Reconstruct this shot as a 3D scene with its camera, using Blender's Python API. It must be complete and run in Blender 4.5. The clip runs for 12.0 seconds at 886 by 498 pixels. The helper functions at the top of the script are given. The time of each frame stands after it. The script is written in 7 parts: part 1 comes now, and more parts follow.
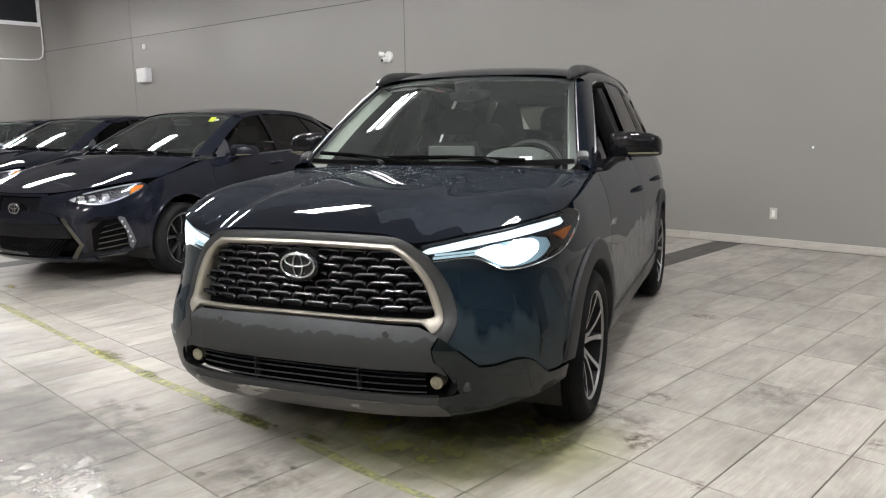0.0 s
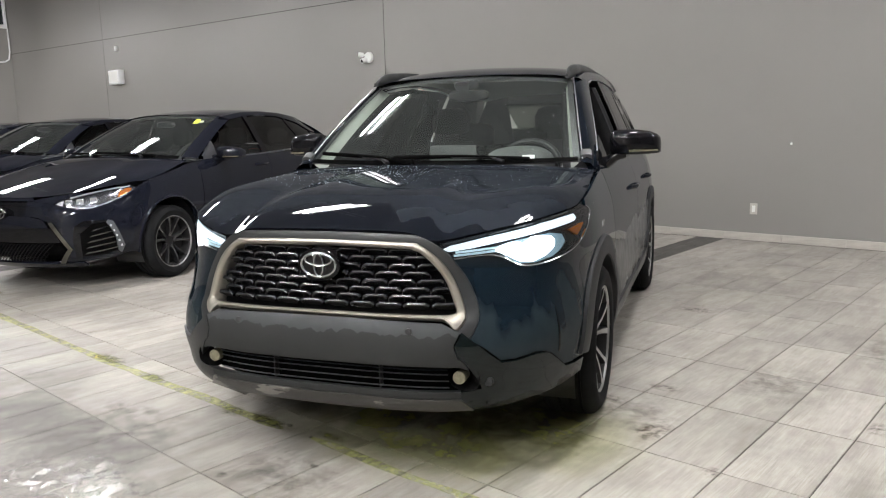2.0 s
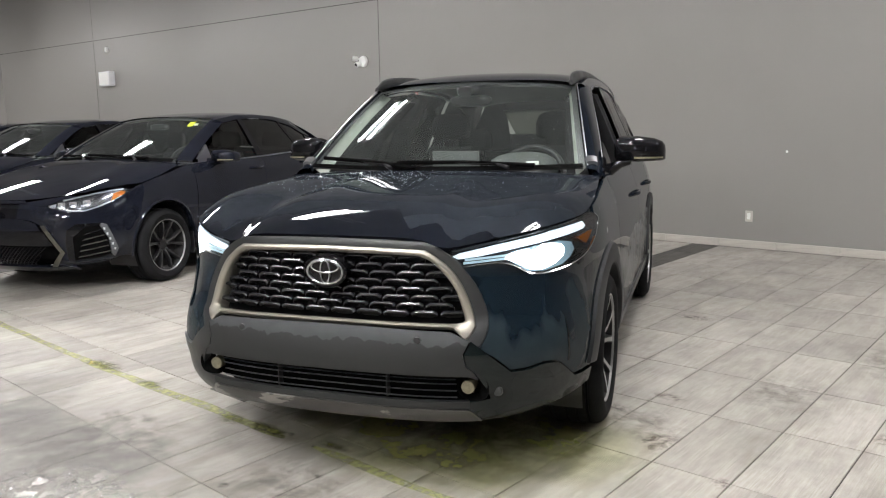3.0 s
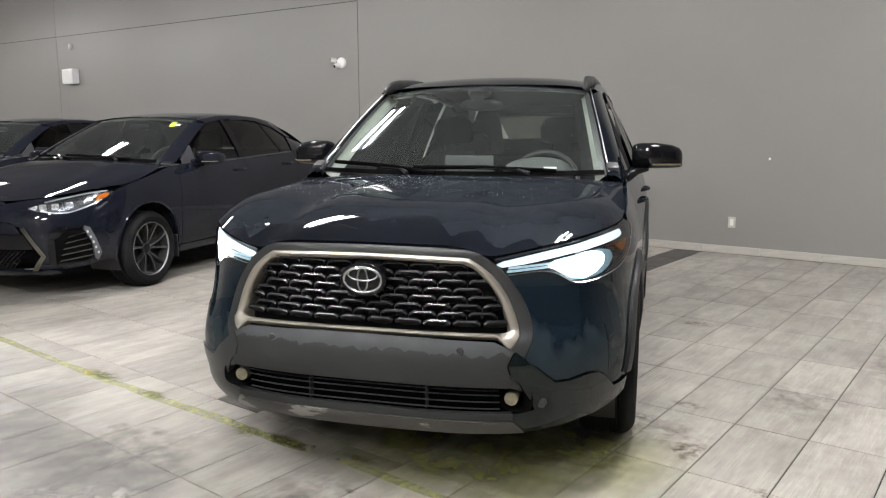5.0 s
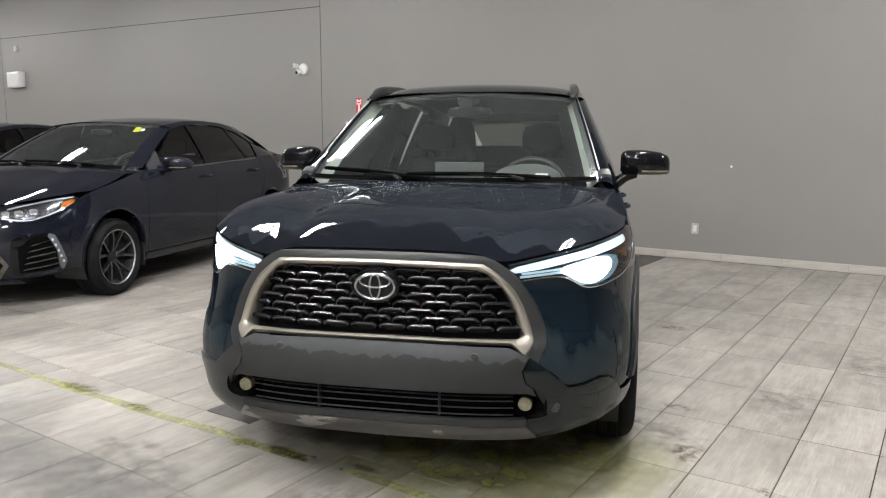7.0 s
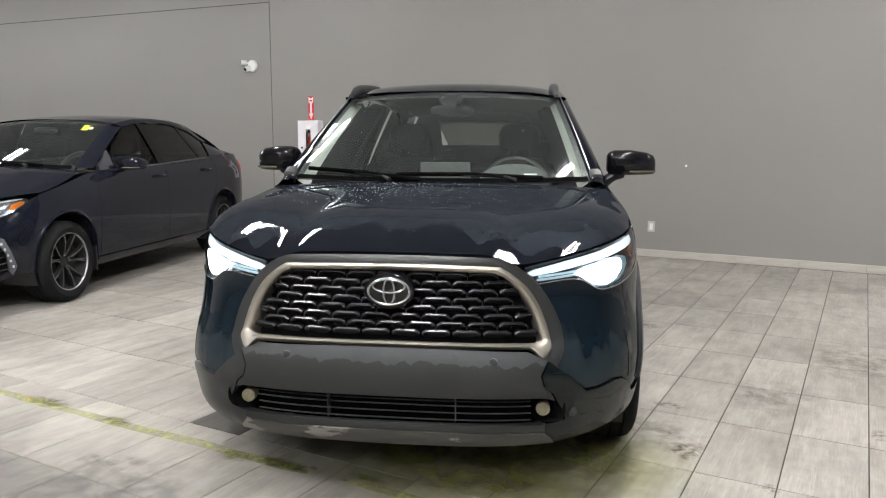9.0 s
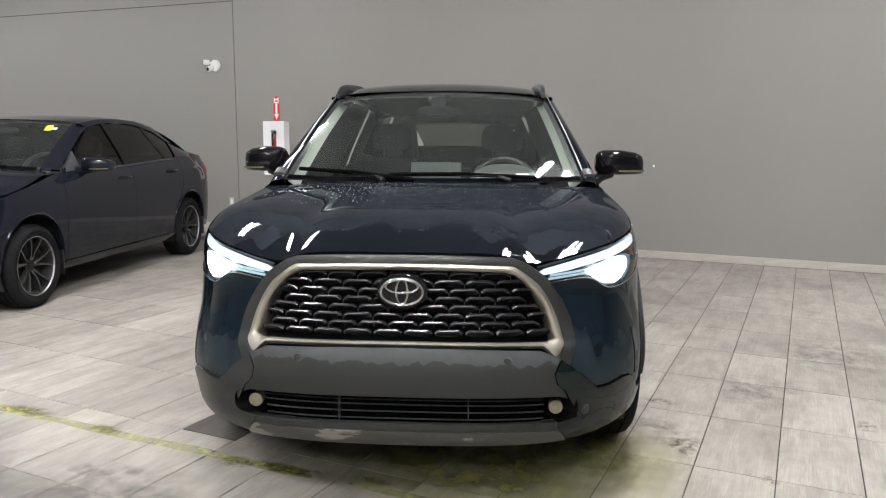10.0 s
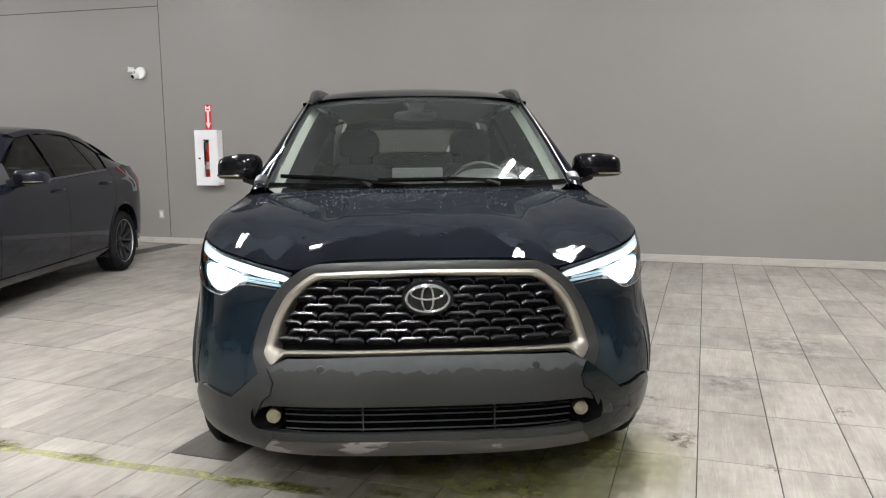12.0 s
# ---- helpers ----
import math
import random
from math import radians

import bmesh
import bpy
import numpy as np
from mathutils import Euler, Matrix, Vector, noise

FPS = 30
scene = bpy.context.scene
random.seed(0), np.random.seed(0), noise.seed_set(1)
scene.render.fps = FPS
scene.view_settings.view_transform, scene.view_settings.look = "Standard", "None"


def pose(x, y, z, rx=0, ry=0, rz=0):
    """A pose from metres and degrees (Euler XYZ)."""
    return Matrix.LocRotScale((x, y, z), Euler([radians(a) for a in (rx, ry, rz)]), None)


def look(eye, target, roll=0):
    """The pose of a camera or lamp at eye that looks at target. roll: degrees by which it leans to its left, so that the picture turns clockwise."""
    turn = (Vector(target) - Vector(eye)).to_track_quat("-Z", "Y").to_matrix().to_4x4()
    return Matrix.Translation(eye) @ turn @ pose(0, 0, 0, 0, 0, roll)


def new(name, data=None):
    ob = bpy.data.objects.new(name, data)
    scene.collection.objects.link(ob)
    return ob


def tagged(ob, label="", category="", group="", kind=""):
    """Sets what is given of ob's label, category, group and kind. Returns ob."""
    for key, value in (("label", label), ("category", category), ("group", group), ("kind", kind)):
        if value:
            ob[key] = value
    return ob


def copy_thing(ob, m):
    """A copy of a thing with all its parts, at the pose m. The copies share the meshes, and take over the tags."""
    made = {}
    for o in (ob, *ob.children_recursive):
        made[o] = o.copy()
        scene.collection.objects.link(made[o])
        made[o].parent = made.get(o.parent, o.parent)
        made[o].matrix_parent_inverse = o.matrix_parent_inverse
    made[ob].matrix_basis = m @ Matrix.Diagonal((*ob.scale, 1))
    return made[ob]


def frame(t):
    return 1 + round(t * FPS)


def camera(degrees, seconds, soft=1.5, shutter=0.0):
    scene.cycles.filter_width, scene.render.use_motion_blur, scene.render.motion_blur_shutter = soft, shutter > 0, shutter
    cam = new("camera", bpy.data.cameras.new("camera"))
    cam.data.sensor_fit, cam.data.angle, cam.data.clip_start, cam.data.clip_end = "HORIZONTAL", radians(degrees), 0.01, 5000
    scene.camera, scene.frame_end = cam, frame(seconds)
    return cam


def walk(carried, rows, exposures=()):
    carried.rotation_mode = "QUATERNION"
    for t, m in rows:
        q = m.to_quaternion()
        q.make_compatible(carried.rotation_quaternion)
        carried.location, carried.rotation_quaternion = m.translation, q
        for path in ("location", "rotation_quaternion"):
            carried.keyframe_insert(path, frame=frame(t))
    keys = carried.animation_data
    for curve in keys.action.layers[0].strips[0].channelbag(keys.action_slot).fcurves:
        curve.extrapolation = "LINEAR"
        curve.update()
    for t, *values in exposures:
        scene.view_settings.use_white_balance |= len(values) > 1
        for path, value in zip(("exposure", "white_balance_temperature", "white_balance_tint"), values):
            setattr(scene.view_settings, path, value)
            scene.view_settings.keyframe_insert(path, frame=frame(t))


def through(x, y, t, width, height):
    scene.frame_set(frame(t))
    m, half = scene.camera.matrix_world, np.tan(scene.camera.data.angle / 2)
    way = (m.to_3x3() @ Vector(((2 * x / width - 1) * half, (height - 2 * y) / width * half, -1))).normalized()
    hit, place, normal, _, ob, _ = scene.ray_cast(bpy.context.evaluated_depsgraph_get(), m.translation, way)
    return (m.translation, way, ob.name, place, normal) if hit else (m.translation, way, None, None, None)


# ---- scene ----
cam = camera(60.9, 12.0, soft=1.15)
PATH = [
    (0, (3.83, -1.237, 1.285), (2.459, 0.183, 0.964), -0.9),
    (0.5, (3.8, -1.288, 1.285), (2.443, 0.145, 0.965), -0.9),
    (1, (3.766, -1.335, 1.285), (2.425, 0.114, 0.962), -1.2),
    (1.5, (3.744, -1.374, 1.282), (2.418, 0.087, 0.957), -1.4),
    (2, (3.733, -1.388, 1.286), (2.418, 0.084, 0.964), -1.4),
    (2.5, (3.719, -1.393, 1.284), (2.414, 0.088, 0.966), -1.2),
    (3, (3.652, -1.405, 1.291), (2.358, 0.089, 0.98), -0.9),
    (4.8, (3.404, -1.544, 1.299), (2.188, 0.014, 0.994), 0.1),
    (5, (3.386, -1.53, 1.299), (2.174, 0.032, 0.995), -0.2),
    (5.5, (3.336, -1.569, 1.3), (2.148, 0.012, 1.003), -0.1),
    (6, (3.291, -1.615, 1.299), (2.129, -0.013, 1.008), -0.0),
    (6.5, (3.256, -1.637, 1.296), (2.123, -0.014, 1.009), 0.1),
    (7, (3.206, -1.651, 1.294), (2.101, -0.009, 1.009), 0.1),
    (7.2, (3.182, -1.655, 1.294), (2.091, -0.004, 1.01), 0.1),
    (8.8, (2.987, -1.709, 1.294), (2.01, 0.012, 1.007), 0.2),
    (9, (2.946, -1.734, 1.299), (1.984, -0.004, 1.011), 0.2),
    (9.5, (2.845, -1.783, 1.297), (1.937, -0.025, 1.008), 0.2),
    (10, (2.772, -1.816, 1.292), (1.917, -0.031, 1.008), 0.2),
    (10.5, (2.701, -1.863, 1.281), (1.896, -0.053, 1.008), 0.1),
    (11, (2.613, -1.885, 1.286), (1.861, -0.051, 1.02), -0.1),
    (11.5, (2.546, -1.882, 1.282), (1.842, -0.029, 1.02), -0.4),
    (12, (2.43, -1.918, 1.279), (1.78, -0.045, 1.014), -0.6),
]
walk(cam, [(t, look(eye, target, roll)) for t, eye, target, roll in PATH])

# ---- world and lights ----
world = bpy.data.worlds.new("world")
scene.world = world
world.use_nodes = True
world.node_tree.nodes["Background"].inputs[0].default_value = (0.5, 0.52, 0.55, 1)
world.node_tree.nodes["Background"].inputs[1].default_value = 0.02
CEILING = 5.3
LAMP_Z = 4.0
LAMP_GLOW = 247.0


# ---- materials ----
def mat(name, color, rough=0.5, metal=0.0, vary=0.0, scale=6.0, fine=80.0, bump=0.0, coat=0.0, rough_vary=0.0, emit=None, power=0.0, stretch=(1, 1, 1)):
    """A principled material with colour variation at two scales, roughness variation and fine relief."""
    m = bpy.data.materials.new(name)
    m.use_nodes = True
    t = m.node_tree
    n, l = t.nodes, t.links
    b = n["Principled BSDF"]
    b.inputs["Base Color"].default_value = (*color, 1)
    b.inputs["Roughness"].default_value = rough
    b.inputs["Metallic"].default_value = metal
    b.inputs["Coat Weight"].default_value = coat
    b.inputs["Coat Roughness"].default_value = 0.02
    if emit:
        b.inputs["Emission Color"].default_value = (*emit, 1)
        b.inputs["Emission Strength"].default_value = power
    if vary or bump or rough_vary:
        co = n.new("ShaderNodeTexCoord")
        mp = n.new("ShaderNodeMapping")
        mp.inputs["Scale"].default_value = stretch
        l.new(co.outputs["Object"], mp.inputs["Vector"])
        big = n.new("ShaderNodeTexNoise")
        big.inputs["Scale"].default_value, big.inputs["Detail"].default_value = scale, 5
        small = n.new("ShaderNodeTexNoise")
        small.inputs["Scale"].default_value, small.inputs["Detail"].default_value = fine, 3
        for q in (big, small):
            l.new(mp.outputs["Vector"], q.inputs["Vector"])
        mix = n.new("ShaderNodeMath")
        mix.operation = "MULTIPLY_ADD"
        l.new(small.outputs["Fac"], mix.inputs[0])
        mix.inputs[1].default_value = 0.4
        l.new(big.outputs["Fac"], mix.inputs[2])
        ramp = n.new("ShaderNodeMapRange")
        ramp.inputs["From Min"].default_value, ramp.inputs["From Max"].default_value = 0.45, 0.95
        l.new(mix.outputs[0], ramp.inputs["Value"])
        if vary:
            cm = n.new("ShaderNodeMix")
            cm.data_type = "RGBA"
            cm.inputs["A"].default_value = (*[c * (1 - vary) for c in color], 1)
            cm.inputs["B"].default_value = (*[min(1, c * (1 + vary)) for c in color], 1)
            l.new(ramp.outputs[0], cm.inputs["Factor"])
            l.new(cm.outputs["Result"], b.inputs["Base Color"])
        if rough_vary:
            rm = n.new("ShaderNodeMapRange")
            rm.inputs["To Min"].default_value, rm.inputs["To Max"].default_value = max(0.02, rough - rough_vary), min(1, rough + rough_vary)
            l.new(ramp.outputs[0], rm.inputs["Value"])
            l.new(rm.outputs[0], b.inputs["Roughness"])
        if bump:
            bp = n.new("ShaderNodeBump")
            bp.inputs["Strength"].default_value, bp.inputs["Distance"].default_value = bump, 0.002
            l.new(small.outputs["Fac"], bp.inputs["Height"])
            l.new(bp.outputs[0], b.inputs["Normal"])
    return m


def tile_mat(name, dark, island):
    """Wood-look grey porcelain: long pale and dark streaks, blotches, a random tone for each tile."""
    m = bpy.data.materials.new(name)
    m.use_nodes = True
    t = m.node_tree
    n, l = t.nodes, t.links
    b = n["Principled BSDF"]
    geo = n.new("ShaderNodeNewGeometry")
    if island:
        rnd = geo.outputs["Random Per Island"]
    else:
        rnd = n.new("ShaderNodeObjectInfo").outputs["Random"]
    off = n.new("ShaderNodeVectorMath")
    off.operation = "SCALE"
    off.inputs[0].default_value = (37.0, 91.0, 13.0)
    l.new(rnd, off.inputs["Scale"])
    add = n.new("ShaderNodeVectorMath")
    l.new(geo.outputs["Position"], add.inputs[0])
    l.new(off.outputs[0], add.inputs[1])

    def field(sx, sy, detail, lo, hi):
        mp = n.new("ShaderNodeMapping")
        mp.inputs["Scale"].default_value = (sx, sy, 1)
        l.new(add.outputs[0], mp.inputs["Vector"])
        q = n.new("ShaderNodeTexNoise")
        q.inputs["Scale"].default_value, q.inputs["Detail"].default_value, q.inputs["Roughness"].default_value = 1, detail, 0.62
        l.new(mp.outputs[0], q.inputs["Vector"])
        r = n.new("ShaderNodeMapRange")
        r.inputs["From Min"].default_value, r.inputs["From Max"].default_value = lo, hi
        l.new(q.outputs["Fac"], r.inputs["Value"])
        return r.outputs[0]

    streak, fibre, blotch = field(38, 2.4, 7, 0.36, 0.66), field(170, 8, 5, 0.40, 0.64), field(10, 3.0, 7, 0.40, 0.64)
    k = 0.22 if dark else 1.0

    def blend(f, a, c, base=None):
        q = n.new("ShaderNodeMix")
        q.data_type = "RGBA"
        if base is None:
            q.inputs["A"].default_value = (*a, 1)
        else:
            l.new(base, q.inputs["A"])
        q.inputs["B"].default_value = (*c, 1)
        l.new(f, q.inputs["Factor"])
        return q.outputs["Result"]

    def scaled(s, v):
        q = n.new("ShaderNodeMath")
        q.operation = "MULTIPLY"
        l.new(s, q.inputs[0])
        q.inputs[1].default_value = v
        return q.outputs[0]

    c = blend(streak, (0.300 * k, 0.279 * k, 0.246 * k), (0.42 * k, 0.398 * k, 0.359 * k))
    c = blend(scaled(fibre, 0.7), None, (0.27 * k, 0.248 * k, 0.216 * k), c)
    c = blend(scaled(blotch, 0.40), None, (0.50 * k, 0.477 * k, 0.435 * k), c)
    c = blend(scaled(field(7, 2.6, 8, 0.50, 0.66), 0.30), None, (0.205 * k, 0.186 * k, 0.158 * k), c)
    tone = n.new("ShaderNodeMapRange")
    tone.inputs["To Min"].default_value, tone.inputs["To Max"].default_value = 0.86, 1.10
    l.new(rnd, tone.inputs["Value"])
    # grime that runs over the joints
    gm = n.new("ShaderNodeTexNoise")
    gm.inputs["Scale"].default_value, gm.inputs["Detail"].default_value = 1.7, 10
    gm.inputs["Roughness"].default_value = 0.7
    l.new(geo.outputs["Position"], gm.inputs["Vector"])
    gr = n.new("ShaderNodeMapRange")
    gr.inputs["From Min"].default_value, gr.inputs["From Max"].default_value = 0.46, 0.68
    gr.inputs["To Min"].default_value, gr.inputs["To Max"].default_value = 1.0, 0.74
    l.new(gm.outputs["Fac"], gr.inputs["Value"])
    mul = n.new("ShaderNodeMath")
    mul.operation = "MULTIPLY"
    l.new(tone.outputs[0], mul.inputs[0])
    l.new(gr.outputs[0], mul.inputs[1])
    sc = n.new("ShaderNodeVectorMath")
    sc.operation = "SCALE"
    l.new(c, sc.inputs[0])
    l.new(mul.outputs[0], sc.inputs["Scale"])
    l.new(sc.outputs[0], b.inputs["Base Color"])
    rr = n.new("ShaderNodeMapRange")
    rr.inputs["To Min"].default_value, rr.inputs["To Max"].default_value = 0.5, 0.68
    l.new(streak, rr.inputs["Value"])
    l.new(rr.outputs[0], b.inputs["Roughness"])
    b.inputs["Specular IOR Level"].default_value = 0.3
    bp = n.new("ShaderNodeBump")
    bp.inputs["Strength"].default_value, bp.inputs["Distance"].default_value = 0.25, 0.001
    l.new(fibre, bp.inputs["Height"])
    l.new(bp.outputs[0], b.inputs["Normal"])
    return m


M_TUBE = mat("glowing_tube", (0.8, 0.8, 0.8), 0.4, emit=(1.0, 0.985, 0.995), power=LAMP_GLOW)
M_WALL = mat("grey_wall_paint", (0.24, 0.23, 0.217), 0.5, vary=0.04, scale=0.7, fine=220, bump=0.12, rough_vary=0.08)
M_GROUT = mat("grout", (0.045, 0.039, 0.033), 0.9, vary=0.3, scale=3, fine=60)
M_TILE = tile_mat("porcelain_tile", False, False)
M_TILE_DARK = tile_mat("dark_porcelain_tile", True, False)
M_TILE_FAR = tile_mat("porcelain_tile_far", False, True)
M_DARKWALL = mat("dark_wall_paint", (0.12, 0.12, 0.125), 0.6, vary=0.06, scale=0.8, fine=200, bump=0.1)
M_CEIL = mat("ceiling_deck", (0.26, 0.26, 0.262), 0.8, vary=0.1, scale=1.0)
M_WHITE = mat("white_plastic", (0.78, 0.78, 0.76), 0.4, vary=0.03, scale=8, bump=0.03)


# ---- mesh helpers ----
def mesh_ob(name, bm, material, parent=None, smooth=None):
    bm.normal_update()
    me = bpy.data.meshes.new(name)
    bm.to_mesh(me)
    bm.free()
    if smooth is not None:
        me.shade_smooth()
        me.set_sharp_from_angle(angle=radians(smooth))
    me.materials.append(material)
    ob = new(name, me)
    ob.parent = parent
    return ob


def part(name, bm, material, parent, label="", smooth=None):
    ob = mesh_ob(name, bm, material, parent, smooth)
    if label:
        ob["label"] = label
    return ob


def empty(name, m):
    ob = new(name)
    ob.matrix_world = m
    return ob


def box(bm, lo, hi, bevel=0.0):
    r = bmesh.ops.create_cube(bm, size=1)
    vs = r["verts"]
    for v in vs:
        v.co = Vector([lo[i] + (v.co[i] + 0.5) * (hi[i] - lo[i]) for i in range(3)])
    if bevel:
        es = list({e for v in vs for e in v.link_edges})
        bmesh.ops.bevel(bm, geom=es, offset=bevel, segments=2, profile=0.5, affect="EDGES")
    return bm


def boxed(lo, hi, bevel=0.0):
    return box(bmesh.new(), lo, hi, bevel)


# ---- the hall ----
X0, X1, Y0, Y1 = -19.3, 16.0, -7.5, 6.74
T = 0.305
tagged(mesh_ob("floor", boxed((X0, Y0, -0.2), (X1, Y1, -0.004)), M_GROUT), "grout bed under the porcelain floor tiles", "floor", kind="structure")
floor = bpy.data.objects["floor"]
tagged(mesh_ob("wall_north", boxed((X0 - 0.3, Y1, -0.2), (X1 + 0.3, Y1 + 0.3, CEILING)), M_WALL), "smooth grey painted concrete panel wall", "wall", kind="structure")
tagged(mesh_ob("wall_west", boxed((X0 - 0.3, Y0, -0.2), (X0, Y1, CEILING)), M_WALL), "grey painted wall with a dark window", "wall", kind="structure")
# East and south walls and ceiling are unseen, added to shape fill and reflections.
tagged(mesh_ob("unseen_wall_east", boxed((X1, Y0, -0.2), (X1 + 0.3, Y1, CEILING)), M_DARKWALL), "unseen dark wall, added to keep reflections dark", "wall", kind="structure")
tagged(mesh_ob("unseen_wall_south", boxed((X0 - 0.3, Y0 - 0.3, -0.2), (X1 + 0.3, Y0, CEILING)), M_WALL), "unseen grey wall, added to bounce fill at the car fronts", "wall", kind="structure")
tagged(mesh_ob("ceiling", boxed((X0 - 0.3, Y0 - 0.3, CEILING), (X1 + 0.3, Y1 + 0.3, CEILING + 0.3)), M_CEIL), "unseen grey deck ceiling, toned to bounce fill light down", "ceiling", kind="structure")


def panel_light(x, y):
    """A high-bay panel hung below the ceiling: a white tray with two glowing tubes side by side."""
    top = empty("ceiling_light", pose(x, y, LAMP_Z))
    tagged(top, "unseen white batten light with two glowing tubes, some added as fill", "ceiling light", "batten lights")
    part("housing", boxed((-0.2, -0.58, 0.012), (0.2, 0.58, 0.08), 0.008), M_WHITE, top)
    for sx in (-1, 1):
        part("rod", boxed((sx * 0.12 - 0.004, -0.004, 0.08), (sx * 0.12 + 0.004, 0.004, CEILING - LAMP_Z)), M_WHITE, top)
        bm = bmesh.new()
        g = bmesh.ops.create_cone(bm, cap_ends=True, segments=12, radius1=0.032, radius2=0.032, depth=1.1)
        bmesh.ops.rotate(bm, verts=g["verts"], matrix=Matrix.Rotation(math.pi / 2, 3, "X"))
        bmesh.ops.translate(bm, verts=g["verts"], vec=(sx * 0.11, 0, -0.022))
        part("tube_lamp", bm, M_TUBE, top, "glowing white tube")


# Row at y 2.35 matches glass reflections; the other seven are added unseen fill.
for lx, ly in [(-13.75 + 4 * k, 2.35) for k in range(5)] + [(5.2, 4.3), (2.25, -0.6), (2.5, -3.0), (0.2, -2.8), (1.6, -5.9), (3.9, -5.9), (-17.4, 3.4)]:
    panel_light(lx, ly)
# ---- car bodies ----
def lut(table, v):
    """Smooth curve through a few (position, value) pairs."""
    if v <= table[0][0]:
        return table[0][1]
    if v >= table[-1][0]:
        return table[-1][1]
    for i in range(len(table) - 1):
        (a, fa), (b, fb) = table[i], table[i + 1]
        if v <= b:
            pa, pb = table[max(i - 1, 0)], table[min(i + 2, len(table) - 1)]
            ma = (fb - pa[1]) / (b - pa[0])
            mb = (pb[1] - fa) / (pb[0] - a)
            t, h = (v - a) / (b - a), b - a
            return (2 * t**3 - 3 * t**2 + 1) * fa + (t**3 - 2 * t**2 + t) * h * ma + (3 * t**2 - 2 * t**3) * fb + (t**3 - t**2) * h * mb


class Shape:
    """The outer skin of a car in its own axes: y runs back from the nose, z up. A point of it is named by q, the angle round the
    nose in degrees (past 90: along the flank), and its height z."""

    K = 0.02

    def __init__(self, width, nose, power, centre, length, tail):
        self.width, self.nose, self.power, self.centre, self.length, self.tail = width, nose, power, centre, length, tail

    def at(self, q, z):
        s, q = (-1 if q < 0 else 1), abs(q)
        a, n = lut(self.width, z), lut(self.power, z)
        b = self.centre - lut(self.nose, z)
        if q <= 90:
            t = radians(q)
            r = (abs(math.sin(t) / a) ** n + abs(math.cos(t) / b) ** n) ** (-1 / n)
            return Vector((s * r * math.sin(t), self.centre - r * math.cos(t), z))
        y = self.centre + (q - 90) * self.K
        k = max(0.0, (y - self.tail) / (self.length - self.tail))
        return Vector((s * a * max(0.0, 1 - min(k, 1.0) ** 3) ** (1 / 3), y, z))

    def qx(self, x, z):
        lo, hi, s = 0.0, 90.0, (-1 if x < 0 else 1)
        for _ in range(34):
            m = (lo + hi) / 2
            lo, hi = (m, hi) if self.at(m, z).x < abs(x) else (lo, m)
        return s * lo

    def qy(self, y, z):
        if y >= self.centre:
            return 90 + (y - self.centre) / self.K
        lo, hi = 0.0, 90.0
        for _ in range(34):
            m = (lo + hi) / 2
            lo, hi = (m, hi) if self.at(m, z).y < y else (lo, m)
        return lo

    def X(self, x, z):
        return (self.qx(x, z), z)

    def Y(self, y, z):
        return (self.qy(y, z), z)


def mirrored(pts):
    return [(-a, b) for a, b in reversed(pts)]


def patch(fn, polys, off=0.0, thick=0.0, du=2.5, dv=0.03, flip=False, bm=None):
    """Polygons of the (u, v) plane laid on the surface fn(u, v), off metres proud of it, with a turned-in edge thick metres deep."""
    w = bmesh.new()
    for poly in polys:
        w.faces.new([w.verts.new((a, b, 0)) for a, b in poly])
    bmesh.ops.remove_doubles(w, verts=w.verts[:], dist=1e-5)
    bmesh.ops.triangulate(w, faces=w.faces[:])
    for axis, step in ((0, du), (1, dv)):
        vals = [v.co[axis] for v in w.verts]
        k = math.floor(min(vals) / step) + 1
        while k * step < max(vals):
            co, no = Vector((0, 0, 0)), Vector((0, 0, 0))
            co[axis], no[axis] = k * step, 1
            bmesh.ops.bisect_plane(w, geom=w.verts[:] + w.edges[:] + w.faces[:], plane_co=co, plane_no=no, dist=1e-6)
            k += 1
    bmesh.ops.dissolve_degenerate(w, edges=w.edges[:], dist=1e-6)
    bmesh.ops.recalc_face_normals(w, faces=w.faces[:])
    if w.faces and sum(f.normal.z * f.calc_area() for f in w.faces) < 0:
        bmesh.ops.reverse_faces(w, faces=w.faces[:])
    nrm = {}
    for v in w.verts:
        u, t = v.co.x, v.co.y
        e, g = du * 0.05, dv * 0.05
        n = (fn(u + e, t) - fn(u - e, t)).cross(fn(u, t + g) - fn(u, t - g))
        n = n.normalized() if n.length > 1e-12 else Vector((0, -1, 0))
        if flip:
            n = -n
        nrm[v] = n
        v.co = fn(u, t) + n * off
    if flip:
        bmesh.ops.reverse_faces(w, faces=w.faces[:])
    if thick:
        rim = [e for e in w.edges if e.is_boundary]
        back = {}
        for e in rim:
            for v in e.verts:
                if v not in back:
                    back[v] = w.verts.new(v.co - nrm[v] * thick)
        for e in rim:
            lp = e.link_loops[0]
            a, b = lp.vert, lp.link_loop_next.vert
            w.faces.new((b, a, back[a], back[b]))
    if bm is None:
        return w
    me = bpy.data.meshes.new("tmp")
    w.to_mesh(me)
    w.free()
    bm.from_mesh(me)
    bpy.data.meshes.remove(me)
    return bm


